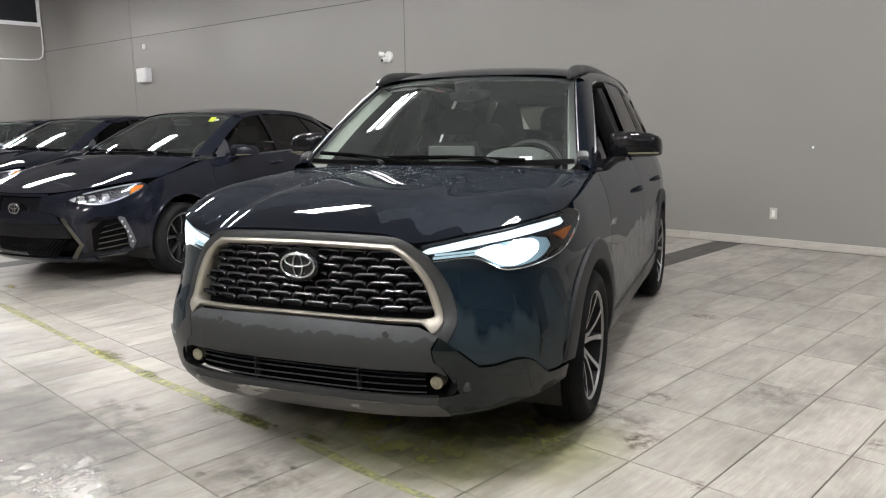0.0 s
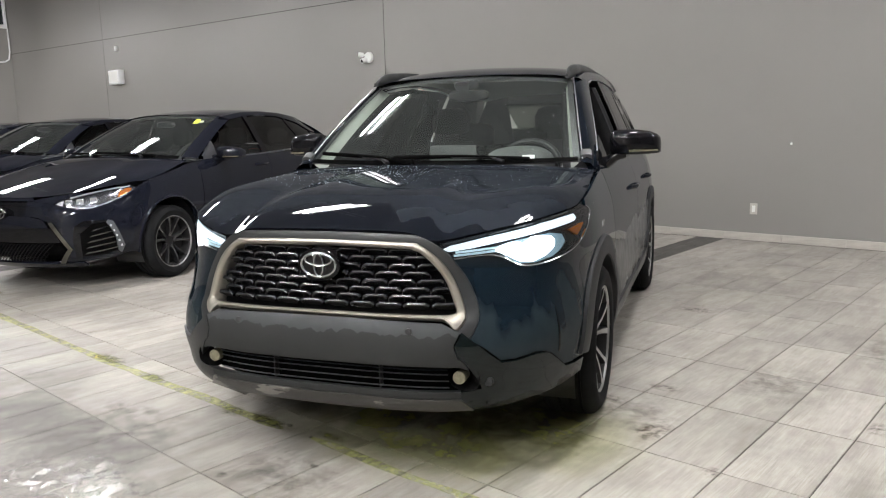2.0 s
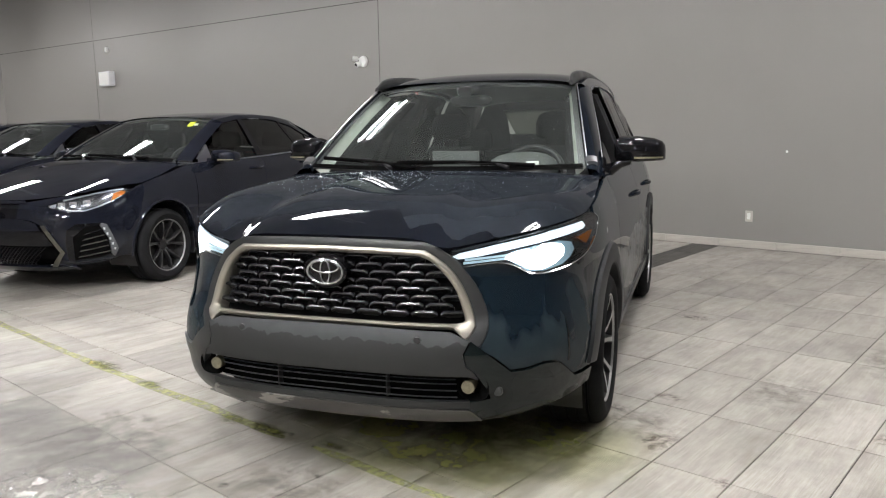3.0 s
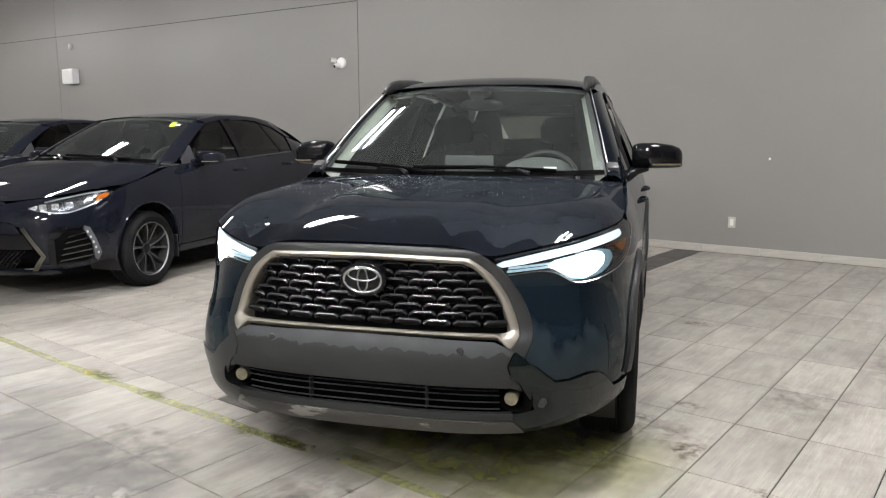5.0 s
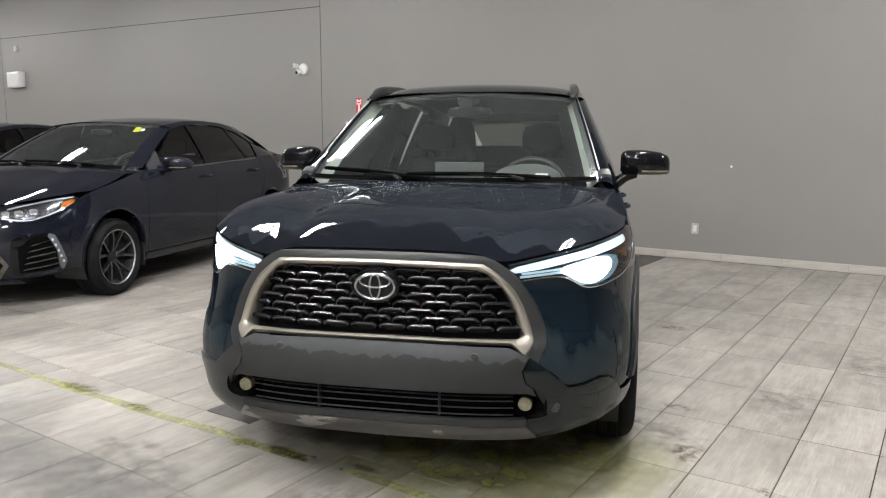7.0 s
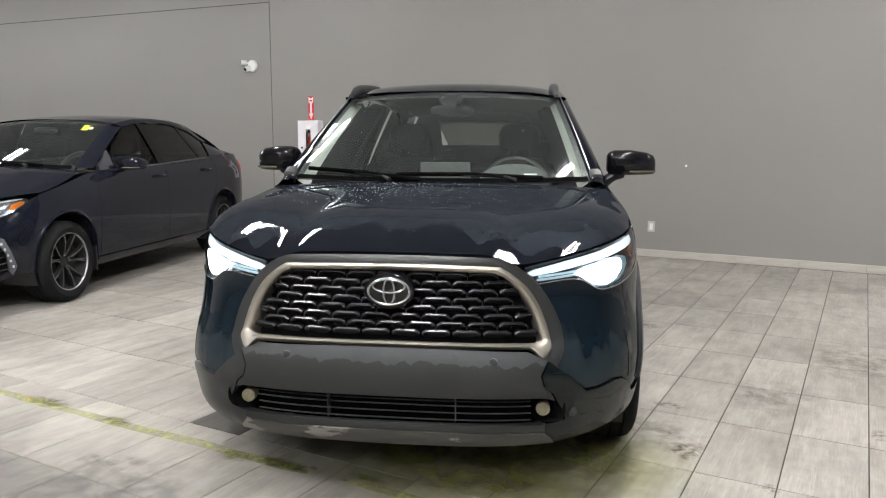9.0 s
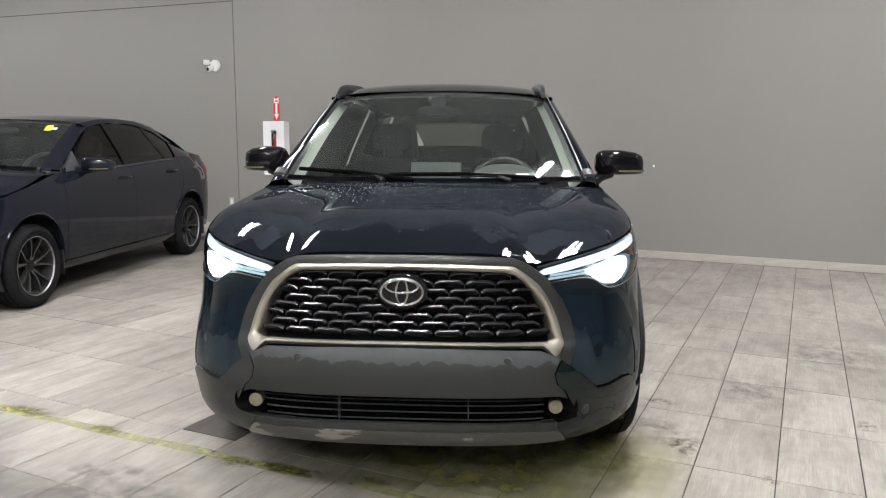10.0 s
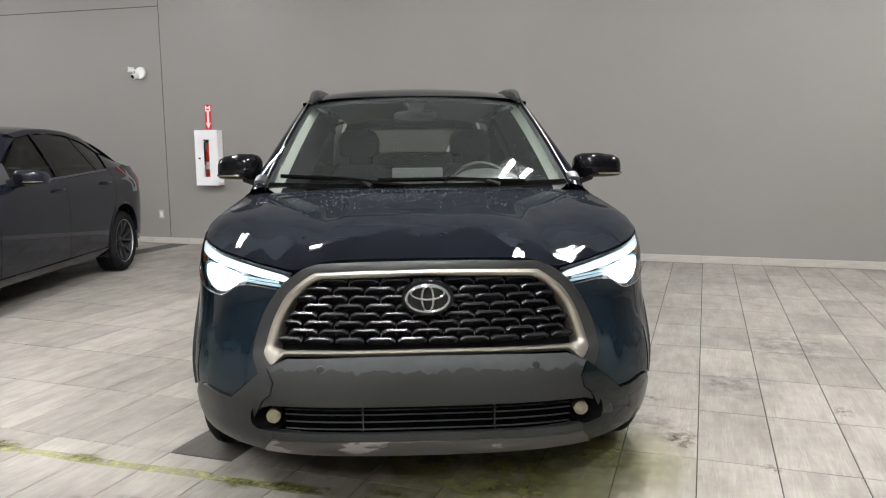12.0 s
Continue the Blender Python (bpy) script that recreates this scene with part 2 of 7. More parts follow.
def resample(pts, n, closed=False):
    """n points at even steps along a line of 2D points."""
    p = pts + [pts[0]] if closed else pts
    d = [0.0]
    for a, b in zip(p, p[1:]):
        d.append(d[-1] + math.dist(a, b))
    out, i = [], 0
    for k in range(n):
        s = d[-1] * k / (n if closed else n - 1)
        while i < len(d) - 2 and d[i + 1] < s:
            i += 1
        t = (s - d[i]) / max(d[i + 1] - d[i], 1e-9)
        out.append(tuple(p[i][j] * (1 - t) + p[i + 1][j] * t for j in range(len(p[0]))))
    return out


def grid_bm(rows, closed=False, bm=None):
    """A sheet through rows of points."""
    bm = bm or bmesh.new()
    vs = [[bm.verts.new(p) for p in r] for r in rows]
    for a, b in zip(vs, vs[1:]):
        m = len(a)
        for i in range(m if closed else m - 1):
            j = (i + 1) % m
            bm.faces.new((a[i], a[j], b[j], b[i]))
    return bm


def loft(loops, caps=True, bm=None):
    """A closed skin through loops of equally many points."""
    bm = bm or bmesh.new()
    vs = [[bm.verts.new(p) for p in r] for r in loops]
    made = []
    for a, b in zip(vs, vs[1:]):
        for i in range(len(a)):
            j = (i + 1) % len(a)
            made.append(bm.faces.new((a[i], a[j], b[j], b[i])))
    if caps:
        made.append(bm.faces.new(list(reversed(vs[0]))))
        made.append(bm.faces.new(vs[-1]))
    bmesh.ops.recalc_face_normals(bm, faces=made)
    return bm


def tube(pts, r, n=8, bm=None, squash=1.0):
    """A round bar along a line of points."""
    loops = []
    for i, p in enumerate(pts):
        p = Vector(p)
        d = (Vector(pts[min(i + 1, len(pts) - 1)]) - Vector(pts[max(i - 1, 0)])).normalized()
        side = d.cross(Vector((0, 0, 1)))
        side = side.normalized() if side.length > 1e-4 else Vector((1, 0, 0))
        up = side.cross(d)
        rr = r(i / (len(pts) - 1)) if callable(r) else r
        loops.append([p + (side * math.cos(2 * math.pi * k / n) + up * squash * math.sin(2 * math.pi * k / n)) * rr for k in range(n)])
    return loft(loops, True, bm)


def lathe(profile, n=48, bm=None):
    """A profile of (radius, x) turned round the x axis."""
    bm = bm or bmesh.new()
    rows = [[bm.verts.new((x, r * math.cos(2 * math.pi * k / n), r * math.sin(2 * math.pi * k / n))) for k in range(n)] for r, x in profile]
    fs = []
    for a, b in zip(rows, rows[1:]):
        for i in range(n):
            j = (i + 1) % n
            fs.append(bm.faces.new((a[i], a[j], b[j], b[i])))
    bmesh.ops.recalc_face_normals(bm, faces=fs)
    return bm


def rounded_loop(cx, cy, w, h, p=4.0, n=24):
    """A squarish oval in 2D."""
    out = []
    for k in range(n):
        t = 2 * math.pi * k / n
        c, s = math.cos(t), math.sin(t)
        r = (abs(c) ** p + abs(s) ** p) ** (-1 / p)
        out.append((cx + w / 2 * r * c, cy + h / 2 * r * s))
    return out


def ring(bm, fn, outer, inner, profile, n=120, closed=True):
    """A moulding between two lines on the surface fn: profile gives its height over the surface from the outer to the inner line."""
    a, b = resample(outer, n, closed), resample(inner, n, closed)
    rows = []
    for k, h in enumerate(profile):
        t = k / (len(profile) - 1)
        row = []
        for p, q in zip(a, b):
            u, v = p[0] * (1 - t) + q[0] * t, p[1] * (1 - t) + q[1] * t
            e = fn(u, v)
            nn = (fn(u + 0.1, v) - fn(u - 0.1, v)).cross(fn(u, v + 0.002) - fn(u, v - 0.002)).normalized()
            row.append(e + nn * h)
        rows.append(row)
    grid_bm(rows, closed, bm)
    bmesh.ops.recalc_face_normals(bm, faces=bm.faces[:])
    return bm


def arc(cy, cz, r, a0, a1, n):
    return [(cy + r * math.cos(radians(a0 + (a1 - a0) * k / n)), cz + r * math.sin(radians(a0 + (a1 - a0) * k / n))) for k in range(n + 1)]


# ---- car materials ----
def paint_mat(name, color, flake):
    m = mat(name, color, 0.38, metal=flake, coat=1.0, vary=0.15, scale=3, fine=700, rough_vary=0.05)
    m.node_tree.nodes["Principled BSDF"].inputs["Specular IOR Level"].default_value = 0.0
    b = m.node_tree.nodes["Principled BSDF"]
    b.inputs["Coat Roughness"].default_value = 0.015
    b.inputs["Coat IOR"].default_value = 1.4
    return m


M_PAINT = paint_mat("dark_blue_black_paint", (0.0036, 0.0056, 0.0092), 0.0)
M_BLACK = paint_mat("black_paint", (0.0080, 0.0092, 0.0145), 0.0)
M_BLACK.node_tree.nodes["Principled BSDF"].inputs["Coat Weight"].default_value = 1.0
M_PLASTIC = mat("charcoal_plastic", (0.0175, 0.0185, 0.0188), 0.42, vary=0.12, scale=5, fine=320, bump=0.08, rough_vary=0.08)
M_TRIM = mat("black_trim", (0.014, 0.014, 0.015), 0.35, vary=0.1, scale=9, fine=300, bump=0.05)
M_GLOSS = mat("gloss_black", (0.006, 0.006, 0.007), 0.08, coat=0.6)
M_GLOSS.node_tree.nodes["Principled BSDF"].inputs["Specular IOR Level"].default_value = 0.0
M_GLOSS.node_tree.nodes["Principled BSDF"].inputs["Coat IOR"].default_value = 1.45
# Near-black without sheen; inside openings it stands in for deep shade.
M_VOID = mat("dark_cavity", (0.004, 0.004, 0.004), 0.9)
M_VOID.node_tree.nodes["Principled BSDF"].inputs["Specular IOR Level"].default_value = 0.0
M_SATIN = mat("satin_champagne_chrome", (0.40, 0.38, 0.33), 0.5, metal=1.0, vary=0.05, scale=6, fine=200, rough_vary=0.04)
M_CHROME = mat("chrome", (0.72, 0.72, 0.72), 0.08, metal=1.0)
M_EMBLEM = mat("emblem_silver", (0.34, 0.35, 0.35), 0.2, metal=0.8, vary=0.1, scale=30)


def scuffed_mat(name, base, worn, rough, lo, hi, stretch):
    """Dark plastic with paler patches where its skin is scraped off."""
    m = mat(name, base, rough, vary=0.2, scale=7, fine=240, bump=0.1, rough_vary=0.1, stretch=stretch)
    n, l = m.node_tree.nodes, m.node_tree.links
    b = n["Principled BSDF"]
    mp = n["Mapping"]
    nz, r, c = n.new("ShaderNodeTexNoise"), n.new("ShaderNodeMapRange"), n.new("ShaderNodeMix")
    nz.inputs["Scale"].default_value, nz.inputs["Detail"].default_value, nz.inputs["Roughness"].default_value = 5.5, 5, 0.55
    l.new(mp.outputs["Vector"], nz.inputs["Vector"])
    r.inputs["From Min"].default_value, r.inputs["From Max"].default_value = lo, hi
    l.new(nz.outputs["Fac"], r.inputs["Value"])
    c.data_type = "RGBA"
    l.new(b.inputs["Base Color"].links[0].from_socket, c.inputs["A"])
    c.inputs["B"].default_value = (*worn, 1)
    l.new(r.outputs[0], c.inputs["Factor"])
    l.new(c.outputs["Result"], b.inputs["Base Color"])
    return m


M_SKID = scuffed_mat("scuffed_lip_plastic", (0.042, 0.04, 0.037), (0.19, 0.18, 0.165), 0.4, 0.57, 0.60, (1.0, 1.0, 2.6))
M_RUBBER = mat("tyre_rubber", (0.010, 0.0102, 0.0108), 0.75, vary=0.3, scale=12, fine=90, bump=0.2)
M_RUBBER.node_tree.nodes["Principled BSDF"].inputs["Specular IOR Level"].default_value = 0.06
M_BRAKE = mat("dark_wheel_inner", (0.009, 0.009, 0.0095), 0.7, vary=0.2, scale=14)
M_ALLOY = mat("machined_alloy", (0.33, 0.33, 0.325), 0.38, metal=0.9, vary=0.1, scale=14, fine=120, rough_vary=0.08)
M_ALLOY_MID = mat("smoked_alloy", (0.12, 0.12, 0.125), 0.25, metal=0.85, vary=0.15, scale=14, fine=120)
M_ALLOY_DARK = mat("dark_alloy", (0.025, 0.025, 0.027), 0.35, metal=0.6, vary=0.1, scale=14, fine=120)
M_CABIN = mat("charcoal_cloth", (0.010, 0.010, 0.0105), 0.85, vary=0.15, scale=9, fine=260, bump=0.2)
M_CABIN.node_tree.nodes["Principled BSDF"].inputs["Specular IOR Level"].default_value = 0.1
M_DASH = mat("dark_grey_dashboard", (0.062, 0.066, 0.064), 0.55, vary=0.1, scale=7, fine=260, bump=0.12)
M_LINER = mat("pale_headliner", (0.34, 0.36, 0.32), 0.9, vary=0.05, scale=6, fine=240, bump=0.1)
M_AMBER = mat("amber_lens", (0.75, 0.2, 0.01), 0.12, coat=0.8)
M_RED = mat("red_lens", (0.62, 0.02, 0.025), 0.12, coat=0.8)
M_REFLECTOR = mat("lamp_reflector", (0.8, 0.81, 0.82), 0.22, metal=0.9, vary=0.1, scale=30, fine=160)
M_LAMPBLACK = mat("lamp_bezel", (0.02, 0.021, 0.024), 0.2, coat=0.6)
M_DRL = mat("daytime_light", (0.8, 0.86, 0.9), 0.3, emit=(0.80, 0.93, 1.0), power=0.95)
M_GUIDE = mat("light_guide", (0.5, 0.58, 0.6), 0.25, emit=(0.6, 0.85, 0.95), power=0.5)
M_BEAM = mat("low_beam", (0.9, 0.95, 1.0), 0.3, emit=(0.86, 0.96, 1.0), power=14.0)
M_FOG = mat("fog_lens", (0.22, 0.205, 0.145), 0.15, metal=0.5, vary=0.25, scale=60, fine=220, bump=0.3)


def glass_mat(name, tint, veil=0.0, through=0.88):
    """Thin sheet glass: clear, with a mirror sheen that grows at grazing angles."""
    m = bpy.data.materials.new(name)
    m.use_nodes = True
    t = m.node_tree
    n, l = t.nodes, t.links
    n.remove(n["Principled BSDF"])
    clear, shine, mix, fr = n.new("ShaderNodeBsdfTransparent"), n.new("ShaderNodeBsdfGlossy"), n.new("ShaderNodeMixShader"), n.new("ShaderNodeFresnel")
    clear.inputs["Color"].default_value = (*[c * through for c in tint], 1)
    shine.inputs["Roughness"].default_value = 0.015
    fr.inputs["IOR"].default_value = 1.5
    l.new(fr.outputs[0], mix.inputs[0])
    body = clear
    if veil:
        dust, film = n.new("ShaderNodeBsdfDiffuse"), n.new("ShaderNodeMixShader")
        dust.inputs["Color"].default_value = (0.62, 0.68, 0.66, 1)
        co, nz, mr = n.new("ShaderNodeTexCoord"), n.new("ShaderNodeTexNoise"), n.new("ShaderNodeMapRange")
        nz.inputs["Scale"].default_value, nz.inputs["Detail"].default_value = 5, 7
        l.new(co.outputs["Object"], nz.inputs["Vector"])
        mr.inputs["From Min"].default_value, mr.inputs["From Max"].default_value = 0.35, 0.75
        mr.inputs["To Min"].default_value, mr.inputs["To Max"].default_value = veil * 0.85, veil * 1.3
        l.new(nz.outputs["Fac"], mr.inputs["Value"])
        l.new(mr.outputs[0], film.inputs[0])
        l.new(clear.outputs[0], film.inputs[1])
        l.new(dust.outputs[0], film.inputs[2])
        body = film
    l.new(body.outputs[0], mix.inputs[1])
    l.new(shine.outputs[0], mix.inputs[2])
    l.new(mix.outputs[0], n["Material Output"].inputs["Surface"])
    return m


M_GLASS = glass_mat("windscreen_glass", (0.86, 0.95, 0.9), veil=0.025)
M_PRIVACY = glass_mat("dark_privacy_glass", (0.05, 0.055, 0.055))
M_TINT = glass_mat("tinted_glass", (0.26, 0.27, 0.24))
M_SMOKE = glass_mat("side_glass", (0.5, 0.55, 0.54))
M_LENS = glass_mat("lamp_lens", (0.97, 0.98, 1.0), through=0.98)


def wheel(parent, x, y, z, r, rim_r, side, spokes, width=0.225, silver=True, face=None, slim=1.0):
    """A wheel: ribbed tyre, dished rim, spokes, hub cap. side is 1 for the +x flank."""
    top = part("wheel", lathe([(rim_r * 0.98, -width / 2 + 0.01), (rim_r * 0.95, -0.02), (rim_r * 0.9, 0.02), (0.02, 0.012)], 40), M_BRAKE, parent, smooth=40)
    top.matrix_basis = pose(x, y, z, 0, 0, 0 if side > 0 else 180)
    h = width / 2
    prof = [(rim_r - 0.008, h - 0.012), (rim_r + 0.004, h - 0.002), (rim_r + 0.03, h + 0.006), ((r + rim_r) / 2, h + 0.01), (r - 0.03, h + 0.002), (r - 0.008, h - 0.018), (r, h - 0.04)]
    for k in range(4):
        g = h - 0.06 - k * 0.045
        prof += [(r, g + 0.012), (r - 0.009, g + 0.009), (r - 0.009, g + 0.002), (r, g - 0.001)]
    prof += [(r, -h + 0.04), (r - 0.012, -h + 0.012), (r - 0.05, -h), (rim_r, -h + 0.01)]
    tyre = lathe(prof, 72)
    part("tyre", tyre, M_RUBBER, top, "worn black rubber tyre", 35)
    lip = lathe([(rim_r + 0.004, h - 0.014), (rim_r + 0.002, h - 0.003), (rim_r - 0.004, h - 0.003), (rim_r - 0.008, h - 0.012)], 64)
    part("rim_barrel", lathe([(rim_r - 0.012, h - 0.012), (rim_r - 0.018, h - 0.04), (rim_r - 0.03, -0.02)], 64), M_BRAKE, top, smooth=30)
    part("rim_lip", lip, M_ALLOY if silver else M_ALLOY_DARK, top, smooth=30)
    for k in range(spokes):
        for half in (-1, 1):
            bm = bmesh.new()
            base = 2 * math.pi * k / spokes + 0.2
            rows = []
            for t, wd, sp, dx in ((0.0, 0.017, 0.22, 0.055), (0.2, 0.0115, 0.19, 0.072), (0.55, 0.0112, 0.235, 0.088), (0.85, 0.0125, 0.285, 0.098), (1.0, 0.018, 0.305, 0.1)):
                rr = 0.042 + t * (rim_r - 0.052)
                an = base + half * sp * (5 / spokes)
                c, q = math.cos(an), math.sin(an)
                xo = h - 0.11 + dx
                ring6 = []
                for dt, dd in ((-wd * 1.25 * slim, -0.035), (-wd * slim, -0.006), (-wd * 0.82 * slim, 0), (wd * 0.82 * slim, 0), (wd * slim, -0.006), (wd * 1.25 * slim, -0.035)):
                    ring6.append((xo + dd, rr * c - dt * q, rr * q + dt * c))
                rows.append(ring6)
            loft(rows, True, bm)
            ob = part("spoke", bm, M_ALLOY_DARK, top, "alloy spoke with a machined face", 30)
            ob.data.materials.append(face or M_ALLOY)
            for f in ob.data.polygons:
                if f.normal.x > 0.75:
                    f.material_index = 1
    part("hub_cap", lathe([(0.058, h - 0.10), (0.056, h - 0.066), (0.045, h - 0.06), (0.03, h - 0.058), (0.001, h - 0.057)], 28), M_ALLOY_DARK, top, smooth=40)
    for k in range(5):
        a = 2 * math.pi * (k + 0.5) / 5
        nut = lathe([(0.009, h - 0.09), (0.009, h - 0.066), (0.001, h - 0.065)], 8)
        for v in nut.verts:
            v.co += Vector((0, 0.045 * math.cos(a), 0.045 * math.sin(a)))
        part("wheel_nut", nut, M_CHROME, top)
    return top


def wheel_well(parent, sh, y, z, r, side):
    """The dark inner liner of a wheel arch."""
    rows = []
    for x in (0.84, 0.55):
        rows.append([(side * x, cy, cz) for cy, cz in arc(y, z, r, -25, 205, 24)])
    bm = grid_bm(rows)
    bm.faces.new([v for v in bm.verts if abs(abs(v.co.x) - 0.55) < 1e-4])
    bmesh.ops.recalc_face_normals(bm, faces=bm.faces[:])
    part("arch_liner", bm, M_TRIM, parent)


def seat(parent, x, y, z=0.58, rest=True):
    """A front seat: cushion, leaning backrest, head restraint on two posts."""
    bm = boxed((x - 0.25, y, z - 0.12), (x + 0.25, y + 0.5, z), 0.05)
    part("seat_cushion", bm, M_CABIN, parent, smooth=50)
    loops = []
    for t, w in ((0, 0.46), (0.12, 0.5), (0.55, 0.48), (0.85, 0.40), (1, 0.30)):
        yy, zz = y + 0.45 + t * 0.2, z - 0.05 + t * 0.6
        loops.append([(x + a, yy + b, zz) for a, b in rounded_loop(0, 0, w, 0.13 * (1 - 0.35 * t), 4, 20)])
    part("seat_back", loft(loops), M_CABIN, parent, smooth=60)
    if rest:
        loops = []
        for t, w in ((0, 0.2), (0.1, 0.26), (0.6, 0.27), (0.9, 0.22), (1, 0.14)):
            loops.append([(x + a, y + 0.66 + b, z + 0.6 + t * 0.17) for a, b in rounded_loop(0, 0, w, 0.11 * (1 - 0.3 * t), 3, 18)])
        part("head_restraint", loft(loops), M_CABIN, parent, smooth=60)
        for sx in (-0.06, 0.06):
            part("restraint_post", tube([(x + sx, y + 0.65, z + 0.5), (x + sx, y + 0.66, z + 0.62)], 0.007), M_CABIN, parent)


def steering_wheel(parent, x, y, z, r=0.185):
    n = 36
    loops = []
    for k in range(n):
        t = 2 * math.pi * k / n
        c = Vector((r * math.cos(t), 0, r * math.sin(t)))
        d = c.normalized()
        loops.append([c + d * 0.016 * math.cos(q) + Vector((0, 0.016 * math.sin(q), 0)) for q in [2 * math.pi * j / 8 for j in range(8)]])
    bm = bmesh.new()
    vs = [[bm.verts.new(p) for p in lp] for lp in loops]
    for i in range(n):
        a, b = vs[i], vs[(i + 1) % n]
        for j in range(8):
            bm.faces.new((a[j], a[(j + 1) % 8], b[(j + 1) % 8], b[j]))
    box(bm, (-0.17, -0.012, -0.018), (0.17, 0.012, 0.022), 0.006)
    box(bm, (-0.02, -0.012, -0.17), (0.02, 0.012, 0.0), 0.006)
    box(bm, (-0.07, -0.03, -0.06), (0.07, 0.018, 0.055), 0.015)
    bmesh.ops.recalc_face_normals(bm, faces=bm.faces[:])
    ob = part("steering_wheel", bm, M_TRIM, parent, smooth=50)
    ob.matrix_basis = pose(x, y, z, -22, 0, 0)


def door_mirror(parent, side, x, y, z, w, h, cap, cap_label, foot_z):
    """A door mirror: rounded shell, light strip, glass at the back, foot on the door."""
    loops = []
    for t, s, dy in ((0, 0.62, 0.03), (0.04, 0.86, 0.012), (0.14, 0.98, 0), (0.45, 1.0, 0.0), (0.78, 0.90, 0.015), (0.93, 0.76, 0.035), (0.985, 0.6, 0.055), (1.0, 0.4, 0.065)):
        cx = side * (x + w * t)
        drop = 0.36 * h * (1 - s) if t > 0.3 else 0.1 * h * (1 - s)
        loops.append([(cx, y + dy + a, z + b - drop) for a, b in rounded_loop(0, 0, 0.16 * s, h * s, 3.3, 28)])
    shell = part("door_mirror", loft(loops), cap, parent, cap_label, 60)
    strip = []
    for t in (0.42, 0.6, 0.8, 0.97):
        cx = side * (x + w * t)
        bump = 0.0 if t < 0.9 else 0.045
        strip.append([(cx, y - 0.078 + 0.012 * (t > 0.7) + bump + a, z - h * 0.33 + b) for a, b in rounded_loop(0, 0, 0.012, 0.010, 3, 8)])
    part("indicator", loft(strip), M_FOG, shell, "clear indicator strip", 50)
    glass = bmesh.new()
    lp = [glass.verts.new((side * (x + w * 0.5 + a), y + 0.078, z + b)) for a, b in rounded_loop(0, 0, w * 0.8, h * 0.75, 4, 20)]
    glass.faces.new(lp)
    part("mirror_glass", glass, M_CHROME, shell)
    loops = []
    for t in (0, 0.35, 0.7, 1.0):
        cx = side * (x - 0.075 + t * 0.16)
        cz = foot_z + (z - h * 0.42 - foot_z) * min(1, t * 1.25)
        loops.append([(cx, y + 0.01 + a, cz + b) for a, b in rounded_loop(0, 0, 0.13 - 0.03 * t, 0.085 - 0.035 * t, 3, 16)])
    part("mirror_foot", loft(loops), cap, shell, smooth=60)
    return shell


def wiper(parent, points, lift, blade_len):
    """A wiper arm lying on the glass, with its blade."""
    bm = tube(points, lambda t: 0.014 - 0.005 * t, 6, squash=0.7)
    arm = part("wiper", bm, M_TRIM, parent, smooth=50)
    a, b = Vector(points[-1]), Vector(points[1])
    d = (a - b).normalized()
    p0 = a - d * blade_len * 0.62
    p1 = a + d * blade_len * 0.38
    part("wiper_blade", tube([p0 + Vector((0, 0, -0.004)), (p0 + p1) / 2 + Vector((0, 0, 0.004)), p1 + Vector((0, 0, -0.004))], 0.011, 6), M_VOID, arm, smooth=50)


def coons(front, right, back, left, n, m, bulge):
    """A sheet filling four edge curves, raised by bulge(s, t)."""
    rows = []
    for j in range(m + 1):
        t = j / m
        row = []
        for i in range(n + 1):
            s = i / n
            p = front(s) * (1 - t) + back(s) * t + left(t) * (1 - s) + right(t) * s
            p = p - (front(0) * (1 - s) * (1 - t) + front(1) * s * (1 - t) + back(0) * (1 - s) * t + back(1) * s * t)
            row.append(p + bulge(s, t))
        rows.append(row)
    return grid_bm(rows)


